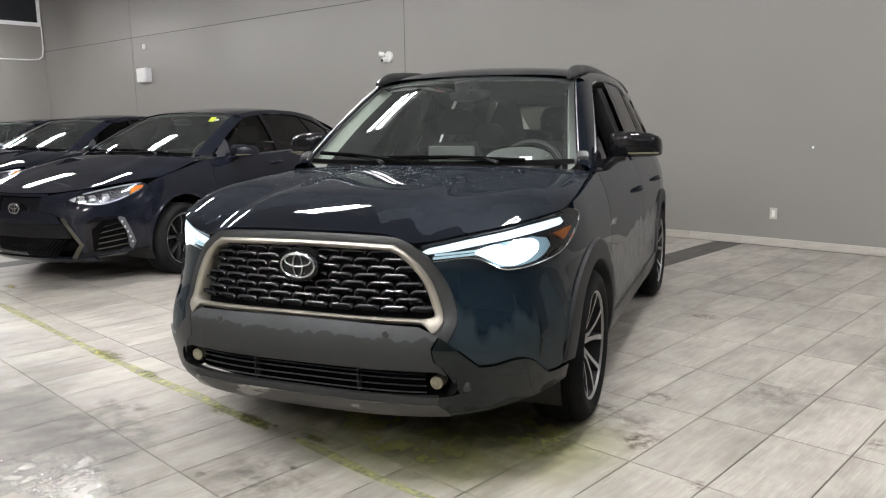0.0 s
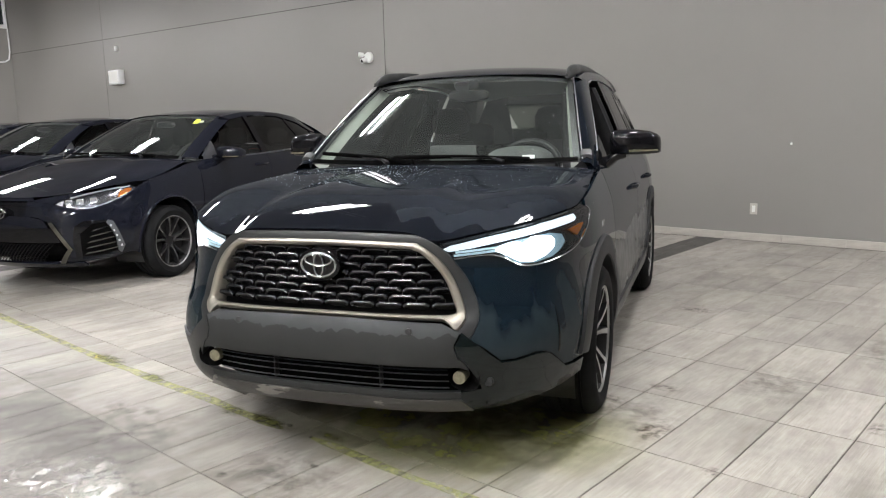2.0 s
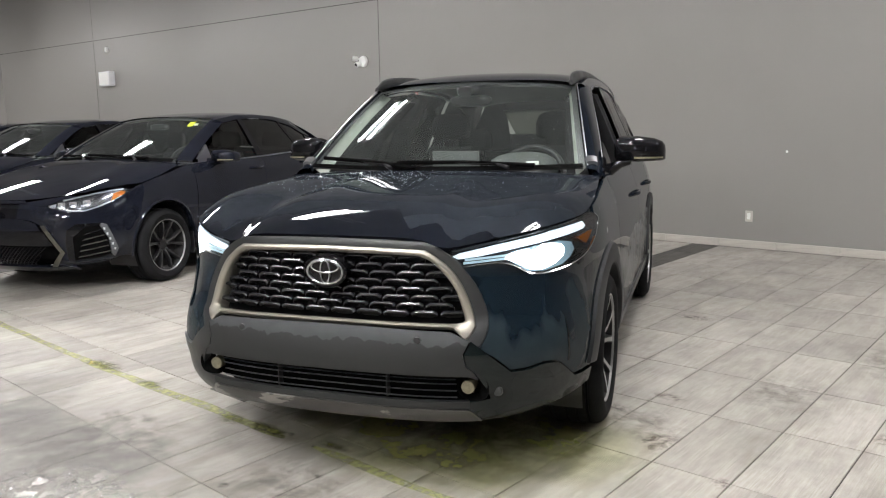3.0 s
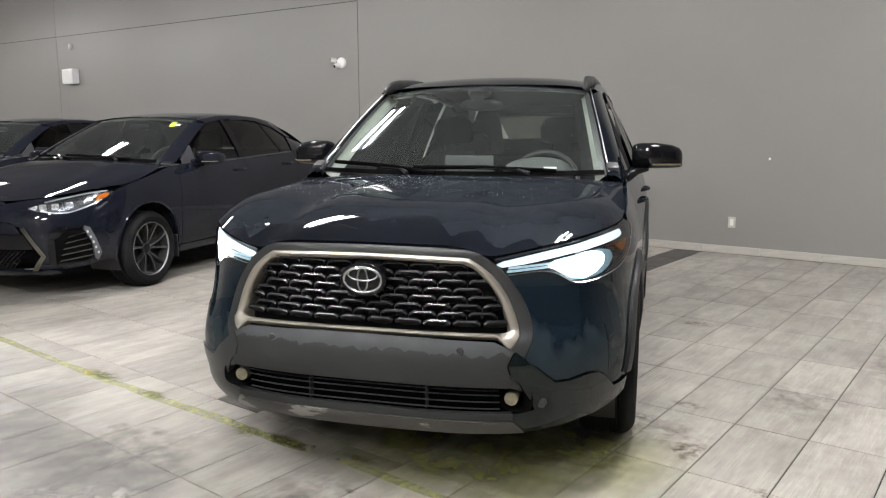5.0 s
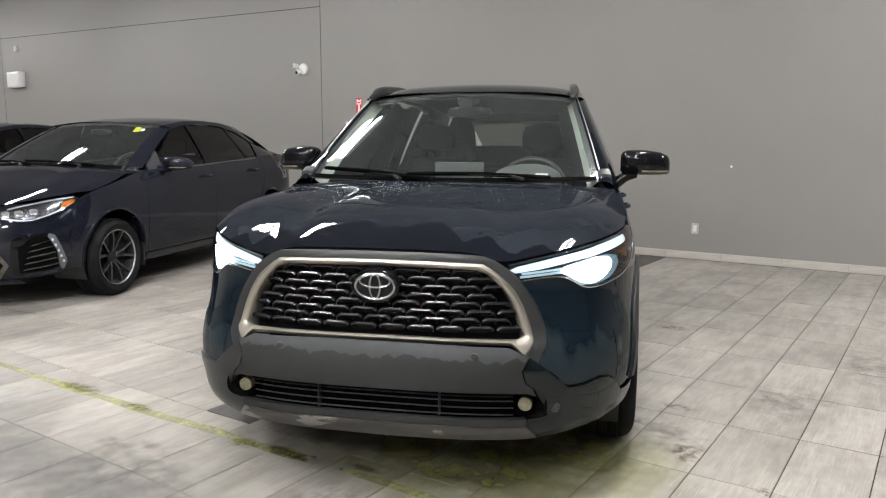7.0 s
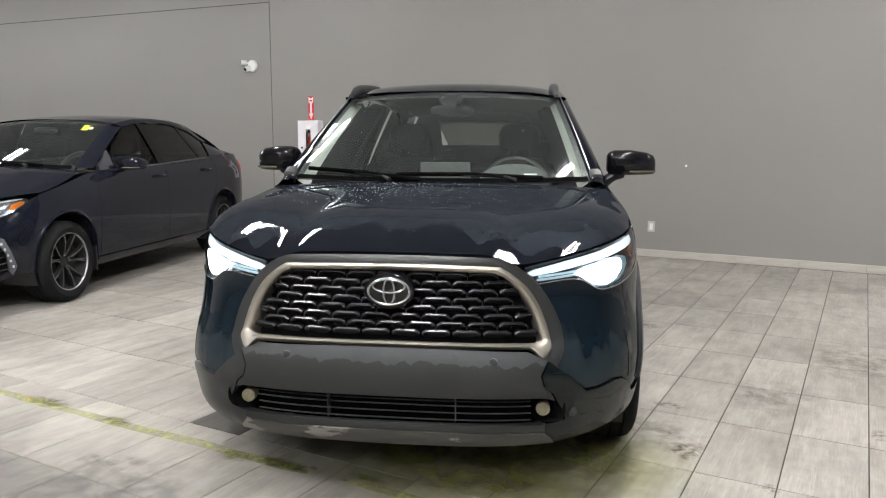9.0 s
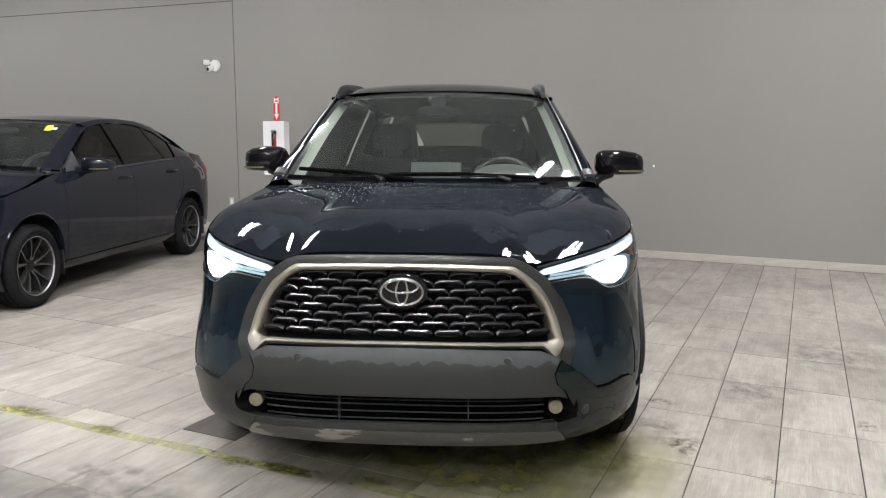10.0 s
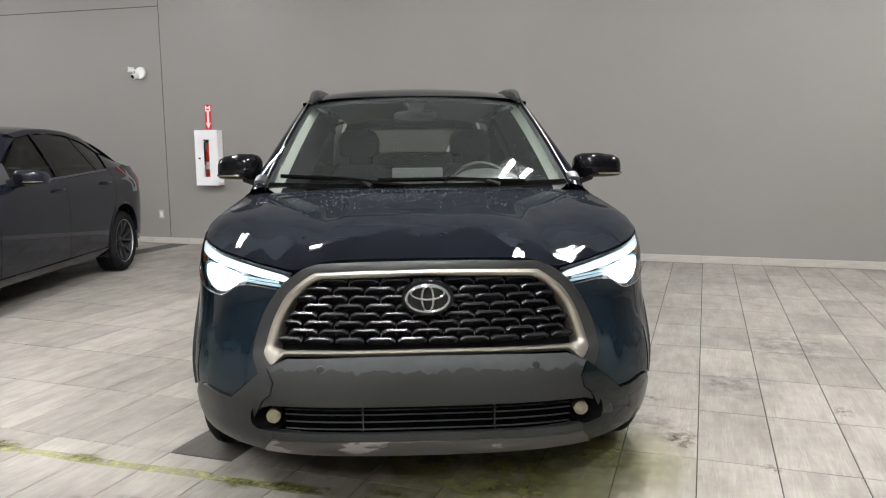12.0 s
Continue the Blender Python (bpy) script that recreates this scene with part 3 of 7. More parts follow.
def marked_mat(name, axis, line, wander, freq, wet, dry, wet_rough, dry_rough, coat, coat_dry, coat_weight, sign=1.0, spec=0.0, soft=0.004):
    """A surface with a water-mark: smooth and wet on one side of a wandering line, filmed and dull on the other.
    Bonnet, wing and door colours also hold a reflection.
    """
    m = bpy.data.materials.new(name)
    m.use_nodes = True
    t = m.node_tree
    n, l = t.nodes, t.links
    b = n["Principled BSDF"]
    co = n.new("ShaderNodeTexCoord")
    sp = n.new("ShaderNodeSeparateXYZ")
    l.new(co.outputs["Object"], sp.inputs[0])
    mp = n.new("ShaderNodeMapping")
    mp.inputs["Scale"].default_value = freq
    l.new(co.outputs["Object"], mp.inputs["Vector"])
    nz = n.new("ShaderNodeTexNoise")
    nz.inputs["Scale"].default_value, nz.inputs["Detail"].default_value, nz.inputs["Roughness"].default_value = 1, 3, 0.45
    l.new(mp.outputs[0], nz.inputs["Vector"])
    a = n.new("ShaderNodeMath")
    a.operation = "MULTIPLY_ADD"
    l.new(nz.outputs["Fac"], a.inputs[0])
    a.inputs[1].default_value = wander
    way = n.new("ShaderNodeMath")
    way.operation = "MULTIPLY"
    way.inputs[1].default_value = sign
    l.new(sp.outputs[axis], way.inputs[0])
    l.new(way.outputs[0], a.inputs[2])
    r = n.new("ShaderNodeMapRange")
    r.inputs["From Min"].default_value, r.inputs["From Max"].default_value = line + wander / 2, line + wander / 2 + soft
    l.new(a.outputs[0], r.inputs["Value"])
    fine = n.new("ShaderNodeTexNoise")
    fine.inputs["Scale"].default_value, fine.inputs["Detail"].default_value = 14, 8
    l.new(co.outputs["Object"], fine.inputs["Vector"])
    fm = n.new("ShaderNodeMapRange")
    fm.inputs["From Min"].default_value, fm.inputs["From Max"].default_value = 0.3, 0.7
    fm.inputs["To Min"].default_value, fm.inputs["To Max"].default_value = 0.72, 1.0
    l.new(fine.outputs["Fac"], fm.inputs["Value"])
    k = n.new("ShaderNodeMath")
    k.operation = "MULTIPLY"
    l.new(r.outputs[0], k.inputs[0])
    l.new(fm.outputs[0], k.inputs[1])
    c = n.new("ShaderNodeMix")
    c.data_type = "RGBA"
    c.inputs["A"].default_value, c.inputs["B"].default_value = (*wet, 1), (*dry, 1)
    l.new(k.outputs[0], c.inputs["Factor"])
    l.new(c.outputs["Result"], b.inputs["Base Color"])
    for key, lo, hi in (("Roughness", wet_rough, dry_rough), ("Coat Roughness", coat, coat_dry), ("Coat Weight", coat_weight, coat_weight * 0.4)):
        q = n.new("ShaderNodeMapRange")
        q.inputs["To Min"].default_value, q.inputs["To Max"].default_value = lo, hi
        l.new(k.outputs[0], q.inputs["Value"])
        l.new(q.outputs[0], b.inputs[key])
    b.inputs["Coat IOR"].default_value = 1.45
    b.inputs["Specular IOR Level"].default_value = spec
    return m


# ---- the SUV ----
SUV = Shape(
    width=[(0.2, 0.84), (0.3, 0.885), (0.4, 0.903), (0.5, 0.908), (0.6, 0.905), (0.7, 0.90), (0.8, 0.897), (0.9, 0.885), (0.97, 0.866), (1.04, 0.838), (1.12, 0.80)],
    nose=[(0.2, 0.16), (0.25, 0.095), (0.29, 0.052), (0.33, 0.034), (0.38, 0.036), (0.44, 0.024), (0.52, 0.016), (0.6, 0.03), (0.64, 0.052), (0.72, 0.058), (0.82, 0.066), (0.89, 0.078), (0.95, 0.105), (1.0, 0.15), (1.1, 0.25)],
    power=[(0.2, 3.0), (0.45, 3.3), (0.6, 3.1), (0.78, 2.85), (0.9, 3.0), (1.1, 3.0)],
    centre=1.0, length=4.46, tail=3.55)
SUV_POSE = pose(1.616, 0.279, 0, 0, 0, 22.0)
FRONT_HUB, REAR_HUB, HUB_Z = 0.955, 3.595, 0.335
BELT = [(0.6, 0.964), (0.8, 0.996), (1.0, 1.022), (1.3, 1.058), (1.6, 1.073), (2.5, 1.085), (3.3, 1.115), (4.4, 1.14)]


def suv_edge(q):
    """Height of the top edge of the flank and nose, where bonnet and windows begin."""
    if q < 67:
        return lut([(0, 0.922), (14, 0.92), (21, 0.912), (25, 0.886), (29, 0.891), (40, 0.923), (55, 0.952), (67, 0.965)], q)
    y = SUV.at(q, 0.96).y
    return lut(BELT, y)


def suv_side(y, z):
    """Cabin side: leans in from the belt to the roof."""
    zb = lut(BELT, y) - 0.03
    zr = lut([(1.2, 1.3), (1.9, 1.535), (2.6, 1.6), (3.4, 1.585), (4.2, 1.5)], y)
    t = (z - zb) / max(zr - zb, 0.05)
    xb = lut([(1.1, 0.815), (1.5, 0.835), (2.5, 0.84), (3.4, 0.825), (3.9, 0.79), (4.15, 0.71), (4.34, 0.58)], y)
    xr = lut([(1.1, 0.74), (1.5, 0.68), (1.95, 0.622), (2.6, 0.605), (3.4, 0.595), (4.2, 0.57)], y)
    return Vector((xb + (xr - xb) * (t + 0.12 * t * (t - 1)), y, z))


def build_suv():
    car = empty("parked_suv", SUV_POSE)
    tagged(car, "black-blue compact SUV with lit headlights, wet bonnet and open front window", "car")
    S, X, Y = SUV.at, SUV.X, SUV.Y

    def both(poly_fn, name, material, label="", off=0.0, thick=0.012, smooth=35, du=2.5, dv=0.03):
        for side in (1, -1):
            poly = poly_fn() if side > 0 else mirrored(poly_fn())
            part(name, patch(S, [poly], off, thick, du, dv), material, car, label, smooth)

    # unseen near-black core behind the panels, so the gaps read as shade
    core = bmesh.new()
    rows = []
    for z in (0.22, 0.3, 0.45, 0.6, 0.75, 0.88):
        a = [S(q, z) for q in [k * 5 for k in range(0, 19)] + [90 + k * 8 for k in range(1, 22)]]
        loop = [Vector((p.x * 0.72, 0.14 + p.y * 0.96, z)) for p in a]
        rows.append(loop + [Vector((-p.x, p.y, p.z)) for p in reversed(loop[1:])])
    loft(rows, True, core)
    part("shade_core", core, M_VOID, car)

    # bonnet
    qc = SUV.qy(0.66, 0.962)

    def front(s):
        q = (2 * s - 1) * qc
        p = S(q, suv_edge(abs(q)) + 0.004)
        return p

    def flank(side):
        def f(t):
            y = 0.66 + t * (1.30 - 0.66)
            p = S(SUV.qy(y, 0.98), lut(BELT, y) + 0.004)
            return Vector((side * (p.x - 0.004 - 0.016 * t), p.y, p.z + 0.004 * t))
        return f

    def cowl(s):
        k = 2 * s - 1
        e = flank(1)(1)
        return Vector((e.x * k, 1.175 + (e.y - 1.175) * k * k, 1.098 + (e.z - 1.098) * abs(k) ** 2.6))

    def crown(s, t):
        k = abs(2 * s - 1)
        rise = 0.070 * (1 - (1 - min(1, t * 2.5)) ** 2.4) * (1 - t) ** 0.8 * (1 - k ** 6)
        ridge = 0.004 * math.exp(-((k - 0.60 - 0.2 * t) / 0.1) ** 2) * math.sin(math.pi * min(1, t * 1.05)) ** 0.6
        return Vector((0, 0, rise + ridge))

    bm = coons(front, flank(1), cowl, flank(-1), 56, 40, crown)
    skin = [[v.co.copy() for v in bm.verts][j * 57:(j + 1) * 57] for j in range(41)]
    beads = bmesh.new()
    rng = random.Random(5)
    for _ in range(700):
        if rng.random() < 0.62:
            s, t = rng.gauss(0.42, 0.11), rng.gauss(0.76, 0.12)
        else:
            s, t = rng.uniform(0.1, 0.9), rng.uniform(0.45, 0.97)
        if not (0.04 < s < 0.96 and 0.2 < t < 0.98):
            continue
        i, j = s * 56, t * 40
        i0, j0 = min(int(i), 55), min(int(j), 39)
        fi, fj = i - i0, j - j0
        p = skin[j0][i0] * (1 - fi) * (1 - fj) + skin[j0][i0 + 1] * fi * (1 - fj) + skin[j0 + 1][i0] * (1 - fi) * fj + skin[j0 + 1][i0 + 1] * fi * fj
        rr = rng.choice((0.0008, 0.001, 0.0013, 0.0018))
        g = bmesh.ops.create_icosphere(beads, subdivisions=1, radius=rr)
        for v in g["verts"]:
            v.co = Vector((v.co.x, v.co.y, v.co.z * 0.6)) + p + Vector((0, 0, rr * 0.3))
    drops = mesh_ob("water_droplets", beads, M_BEAD, None, 60)
    drops.matrix_world = SUV_POSE
    tagged(drops, "small water droplets on the wet bonnet, sparkle in their pale colour", "droplets", kind="stuff")
    rim = [e for e in bm.edges if e.is_boundary]
    r = bmesh.ops.extrude_edge_only(bm, edges=rim)
    for v in r["geom"]:
        if isinstance(v, bmesh.types.BMVert):
            v.co += Vector((-0.008 * (1 if v.co.x > 0 else -1), 0.012, -0.02))
    bmesh.ops.recalc_face_normals(bm, faces=bm.faces[:])
    part("bonnet", bm, M_WET, car, "wet black bonnet with droplets, water film and painted wall sheen", 40)

    # grille
    half_out = [(0, 0.889), (0.18, 0.887), (0.345, 0.882), (0.372, 0.876), (0.407, 0.854), (0.454, 0.813), (0.493, 0.752), (0.524, 0.674), (0.538, 0.622), (0.534, 0.603), (0.51, 0.576), (0.478, 0.604), (0.437, 0.613), (0.2, 0.6165), (0, 0.617)]
    half_in = [(0, 0.868), (0.18, 0.866), (0.332, 0.861), (0.352, 0.856), (0.383, 0.843), (0.43, 0.797), (0.469, 0.738), (0.497, 0.66), (0.503, 0.642), (0.499, 0.634), (0.482, 0.629), (0.46, 0.628), (0.42, 0.629), (0.2, 0.631), (0, 0.632)]

    def full(h):
        return [X(a, b) for a, b in h] + [X(-a, b) for a, b in reversed(h[1:-1])]

    def ring_by_half(bm, outer, inner, profile, n):
        for sg in (1, -1):
            ring(bm, S, [X(sg * a, b) for a, b in resample(outer, n)], [X(sg * a, b) for a, b in resample(inner, n)], profile, n, False)

    # near-black sheet in place of the shade behind the cells
    part("grille_shade_sheet", patch(S, [full(half_in)], -0.05, 0, 4, 0.05), M_VOID, car)
    bm = bmesh.new()
    for sg in (1, -1):
        a, b = [X(sg * p, z) for p, z in half_out], [X(sg * p, z) for p, z in half_in]
        rows = []
        for t, h in ((0, -0.012), (0.0, 0.004), (0.12, 0.012), (0.5, 0.015), (0.85, 0.010), (1.0, 0.002), (1.0, -0.05)):
            row = []
            for p, q in zip(smooth_line(a, 5), smooth_line(b, 5)):
                u, v = p[0] * (1 - t) + q[0] * t, p[1] * (1 - t) + q[1] * t
                nn = (S(u + 0.1, v) - S(u - 0.1, v)).cross(S(u, v + 0.002) - S(u, v - 0.002)).normalized()
                row.append(S(u, v) + nn * h)
            rows.append(row if sg > 0 else row[::-1])
        grid_bm(rows, False, bm)
    bmesh.ops.remove_doubles(bm, verts=bm.verts[:], dist=1e-4)
    bmesh.ops.recalc_face_normals(bm, faces=bm.faces[:])
    part("grille_frame", bm, M_SATIN, car, "satin champagne metal grille frame", 40)
    sur_out = [(0, 0.917), (0.2, 0.915), (0.345, 0.909), (0.372, 0.904), (0.404, 0.892), (0.436, 0.872), (0.477, 0.838), (0.536, 0.756), (0.572, 0.668), (0.581, 0.61), (0.557, 0.545)]
    sur_in = half_out[:11]
    bm = bmesh.new()
    for sg in (1, -1):
        a = smooth_line([X(sg * p, z) for p, z in sur_out], 4)
        b = smooth_line([X(sg * p, z) for p, z in sur_in], 4)
        rows = []
        for t, h in ((0, -0.02), (0, 0.0), (0.06, 0.005), (0.5, 0.006), (1.0, 0.002)):
            row = []
            for p, q in zip(a, b):
                u, v = p[0] * (1 - t) + q[0] * t, p[1] * (1 - t) + q[1] * t
                nn = (S(u + 0.1, v) - S(u - 0.1, v)).cross(S(u, v + 0.002) - S(u, v - 0.002)).normalized()
                row.append(S(u, v) + nn * h)
            rows.append(row if sg > 0 else row[::-1])
        grid_bm(rows, False, bm)
    bmesh.ops.remove_doubles(bm, verts=bm.verts[:], dist=1e-4)
    bmesh.ops.recalc_face_normals(bm, faces=bm.faces[:])
    part("grille_surround", bm, M_PLASTIC, car, "charcoal plastic surround of the grille", 40)

    # honeycomb: each cell is a bevelled bar with drooping ends, a steep hexagonal plate under it, a short post on top
    cell = bmesh.new()
    lines = []
    for y, z, wide, flat in ((0.026, 0.0112, 0.0478, 0.0330), (0.006, 0.0110, 0.0478, 0.0330), (0.0012, 0.0100, 0.0477, 0.0328), (-0.0014, 0.0048, 0.0466, 0.0318), (-0.0012, 0.0018, 0.0460, 0.0312), (0.005, -0.0030, 0.0430, 0.0290)):
        lines.append([(-wide, y + 0.003, z - 0.0085), (-flat, y, z), (flat, y, z), (wide, y + 0.003, z - 0.0085)])
    lines.append([(-0.0380, 0.017, -0.0085), (-0.0280, 0.016, -0.0050), (0.0280, 0.016, -0.0050), (0.0380, 0.017, -0.0085)])
    lines.append([(-0.0250, 0.025, -0.0175), (-0.0190, 0.025, -0.0175), (0.0190, 0.025, -0.0175), (0.0250, 0.025, -0.0175)])
    vs = [[cell.verts.new(p) for p in line] for line in lines]
    for la, lb in zip(vs, vs[1:]):
        for k in range(3):
            cell.faces.new((la[k], la[k + 1], lb[k + 1], lb[k]))
    box(cell, (-0.0018, 0.008, 0.010), (0.0018, 0.016, 0.024))
    bmesh.ops.recalc_face_normals(cell, faces=cell.faces[:])
    if sum(f.normal.y for f in cell.faces) > 0:
        bmesh.ops.reverse_faces(cell, faces=cell.faces[:])
    me = bpy.data.meshes.new("grille_cell")
    cell.to_mesh(me)
    cell.free()
    me.shade_smooth()
    me.set_sharp_from_angle(angle=radians(12))
    me.materials.append(M_GRILLE)
    inside = [(a, b) for a, b in half_in] + [(-a, b) for a, b in reversed(half_in[1:-1])]

    def within(x, z):
        hit = False
        for (ax, az), (bx, bz) in zip(inside, inside[1:] + inside[:1]):
            if (az > z) != (bz > z) and x < ax + (z - az) * (bx - ax) / (bz - az):
                hit = not hit
        return hit

    for row in range(9):
        z = 0.8515 - row * 0.0278
        for col in range(-7, 8):
            x = (col + 0.5 * (row % 2)) * 0.1025 + 0.0
            if not (within(x - 0.018, z - 0.004) and within(x + 0.018, z - 0.004)):
                continue
            if (x / 0.085) ** 2 + ((z - 0.80) / 0.052) ** 2 < 0.55:
                continue
            p, q = S(SUV.qx(x, z), z), S(SUV.qx(x + 0.01, z), z)
            ob = new("grille_cell", me)
            ob.parent = car
            ob.matrix_basis = Matrix.Translation((p.x, p.y + 0.012, p.z)) @ pose(0, 0, 0, -4, 0, math.degrees(math.atan2(q.y - p.y, q.x - p.x)))

    # badge
    y = S(0, 0.8).y - 0.008
    bm = loft([[(a, y + dy, 0.80 + b) for a, b in rounded_loop(0, 0, 0.172 * s, 0.120 * s, 2, 40)] for dy, s in ((0.05, 1), (0, 1), (-0.012, 0.985), (-0.014, 0.95), (-0.010, 0.92), (-0.0095, 0.2))])
    badge = part("badge", bm, M_GLOSS, car, "oval gloss black badge with bright rings", 40)
    for cx, cz, ww, hh2, th in ((0, 0, 0.146, 0.096, 0.0075), (0, 0.0, 0.044, 0.090, 0.0065), (0, 0.018, 0.114, 0.050, 0.0065)):
        bm = bmesh.new()
        rows = []
        for s, dy in ((1, -0.008), (0.985, -0.016), (0.5, -0.018), (0.015, -0.016), (0, -0.008)):
            rows.append([(cx + a, y + dy, 0.80 + cz + b) for a, b in rounded_loop(0, 0, ww - 2 * th * (1 - s), hh2 - 2 * th * (1 - s), 2, 40)])
        grid_bm(rows, True, bm)
        bmesh.ops.recalc_face_normals(bm, faces=bm.faces[:])
        part("badge_ring", bm, M_EMBLEM, badge, "silver emblem ring", 50)

    # painted nose corners and front wings
    arch_r = 0.395
    lamp_low = [X(0.446, 0.858), X(0.492, 0.822), X(0.585, 0.832), X(0.640, 0.824), X(0.70, 0.786), X(0.75, 0.781), X(0.80, 0.790), Y(0.51, 0.810), Y(0.60, 0.843), Y(0.665, 0.880), Y(0.725, 0.918), Y(0.742, 0.938), Y(0.70, 0.957)]

    def wing():
        p = [X(0.557, 0.545), X(0.60, 0.519), X(0.655, 0.466), X(0.70, 0.466), X(0.755, 0.478), X(0.785, 0.473), X(0.803, 0.457), X(0.833, 0.392), Y(0.45, 0.386)]
        p += [Y(a, b) for a, b in arc(FRONT_HUB, HUB_Z, arch_r, 173, 20, 22)]
        p += [Y(1.385, 0.36), Y(1.375, 0.8), Y(1.36, lut(BELT, 1.36))]
        p += [Y(yy, lut(BELT, yy)) for yy in (1.25, 1.1, 0.95, 0.82, 0.72)]
        p += list(reversed(lamp_low))
        p += [X(0.436, 0.866), X(0.477, 0.836), X(0.536, 0.754), X(0.572, 0.666), X(0.581, 0.608)]
        return p

    both(wing, "front_wing", M_WING, "glossy blue-black front wing, film marks and painted floor sheen", 0.0, 0.014, 30, 2.0, 0.025)

    # headlights
    lamp_top = [Y(yy, suv_edge(SUV.qy(yy, 0.95)) - 0.002) for yy in (0.64, 0.5, 0.38)] + [X(xx, suv_edge(SUV.qx(xx, 0.92)) - 0.003) for xx in (0.70, 0.62, 0.54, 0.48, 0.445)]
    lamp_all = lamp_low + lamp_top
    for side in (1, -1):
        flip2 = (lambda ps: ps) if side > 0 else mirrored
        lamp = part("headlight", patch(S, [flip2(lamp_all)], -0.022, -0.02, 2.5, 0.03), M_LAMPBLACK, car, "lit LED headlight with clear lens", 40)
        bar = [X(0.456, 0.858), X(0.474, 0.848), X(0.55, 0.858), X(0.62, 0.872), X(0.67, 0.882), X(0.74, 0.894), Y(0.36, 0.900), Y(0.46, 0.908), Y(0.56, 0.915), Y(0.585, 0.924), Y(0.57, 0.942), Y(0.46, 0.938), Y(0.36, 0.930), X(0.72, 0.920), X(0.66, 0.909), X(0.60, 0.898), X(0.54, 0.884), X(0.48, 0.870)]
        part("daytime_light_bar", patch(S, [flip2(bar)], -0.010, 0.008, 2.5, 0.03), M_DRL, lamp, "glowing white light bar", 40)
        for dz, x0, x1 in ((0.0, 0.492, 0.645), (0.0115, 0.497, 0.650)):
            low = [X(x0 + (x1 - x0) * k / 5, 0.829 + dz + 0.012 * k / 5) for k in range(6)]
            low += [X(x0 + (x1 - x0) * k / 5, 0.8365 + dz + 0.012 * k / 5) for k in range(5, -1, -1)]
            part("light_guide", patch(S, [flip2(low)], -0.014, 0.006, 2.5, 0.03), M_GUIDE, lamp, "pale glowing light guide", 40)
        beam = [X(0.628, 0.843), X(0.665, 0.824), X(0.70, 0.800), X(0.74, 0.793), X(0.775, 0.806), X(0.800, 0.832), X(0.803, 0.858), X(0.793, 0.876), X(0.765, 0.884), X(0.742, 0.884), X(0.728, 0.868), X(0.708, 0.862), X(0.698, 0.872), X(0.672, 0.868), X(0.64, 0.858)]
        part("low_beam", patch(S, [flip2(beam)], -0.012, 0.012, 1.5, 0.02), M_BEAM, lamp, "bright white low beam", 40)
        amb = [Y(0.505, 0.888), Y(0.575, 0.856), Y(0.61, 0.872), Y(0.66, 0.898), Y(0.60, 0.899)]
        part("indicator", patch(S, [flip2(amb)], -0.012, 0.008, 1.5, 0.02), M_AMBER, lamp, "amber indicator", 40)
        rim = flip2(lamp_low[1:])
        part("lens_rim", tube([S(*q) + Vector((0, -0.001, 0.001)) for q in smooth_line(rim, 5)], 0.0022, 5), M_CHROME, lamp, "bright edge of the lens", 50)
        bowl = [X(0.70, 0.791), X(0.75, 0.787), X(0.80, 0.798), Y(0.45, 0.818), Y(0.48, 0.845), Y(0.46, 0.875), X(0.79, 0.889), X(0.70, 0.878), X(0.65, 0.866), X(0.65, 0.828)]
        part("lamp_bowl", patch(S, [flip2(bowl)], -0.017, 0.004, 2.5, 0.03), M_BOWL, lamp, "silvery lamp bowl with the beam's light added as glow", 40)
        part("lens", patch(S, [flip2(lamp_all)], -0.001, 0.006, 2.5, 0.03), M_LENS, lamp, "", 40)

    # bumper
    def skirt():
        return [X(0.528, 0.571), X(0.60, 0.513), X(0.655, 0.460), X(0.70, 0.460), X(0.755, 0.472), X(0.785, 0.467), X(0.802, 0.451), X(0.832, 0.386), Y(0.45, 0.380)] + [Y(a, b) for a, b in arc(FRONT_HUB, HUB_Z, arch_r + 0.03, 174, 181, 2)] + [
            Y(0.49, 0.325), X(0.72, 0.302), X(0.62, 0.286), X(0.55, 0.279), X(0.545, 0.300), X(0.52, 0.329), X(0.52, 0.352), X(0.555, 0.356), X(0.588, 0.364), X(0.578, 0.40), X(0.558, 0.438), X(0.544, 0.466), X(0.518, 0.487), X(0.507, 0.525)]
    edge = [X(0.552, 0.438), X(0.540, 0.464), X(0.514, 0.486), X(0.503, 0.526), X(0.523, 0.572), X(0.459, 0.602), X(0.2, 0.609)]
    main = [[X(-0.42, 0.452), X(0, 0.451), X(0.42, 0.452), X(0.52, 0.45)] + edge + [X(0, 0.61)] + [(-a, b) for a, b in reversed(edge)] + [X(-0.52, 0.45)],
            [X(-0.52, 0.329), X(0, 0.331), X(0.52, 0.329), X(0.52, 0.352), X(0, 0.353), X(-0.52, 0.352)]]
    part("front_bumper", patch(S, main, 0.009, 0.03, 2.5, 0.025), M_BUMPER, car, "charcoal plastic bumper with drying water marks", 35)
    for poly, material, words in ((skirt(), M_CORNER, "wet dark plastic bumper corner"), (mirrored(skirt()), M_PLASTIC, "dull charcoal plastic bumper corner")):
        part("bumper_corner", patch(S, [poly], 0.009, 0.03, 2.5, 0.025), material, car, words, 35)
    lip = [X(-0.55, 0.281), X(0, 0.277), X(0.55, 0.281), X(0.542, 0.30), X(0.516, 0.3265), X(0, 0.329), X(-0.516, 0.3265), X(-0.542, 0.30)]
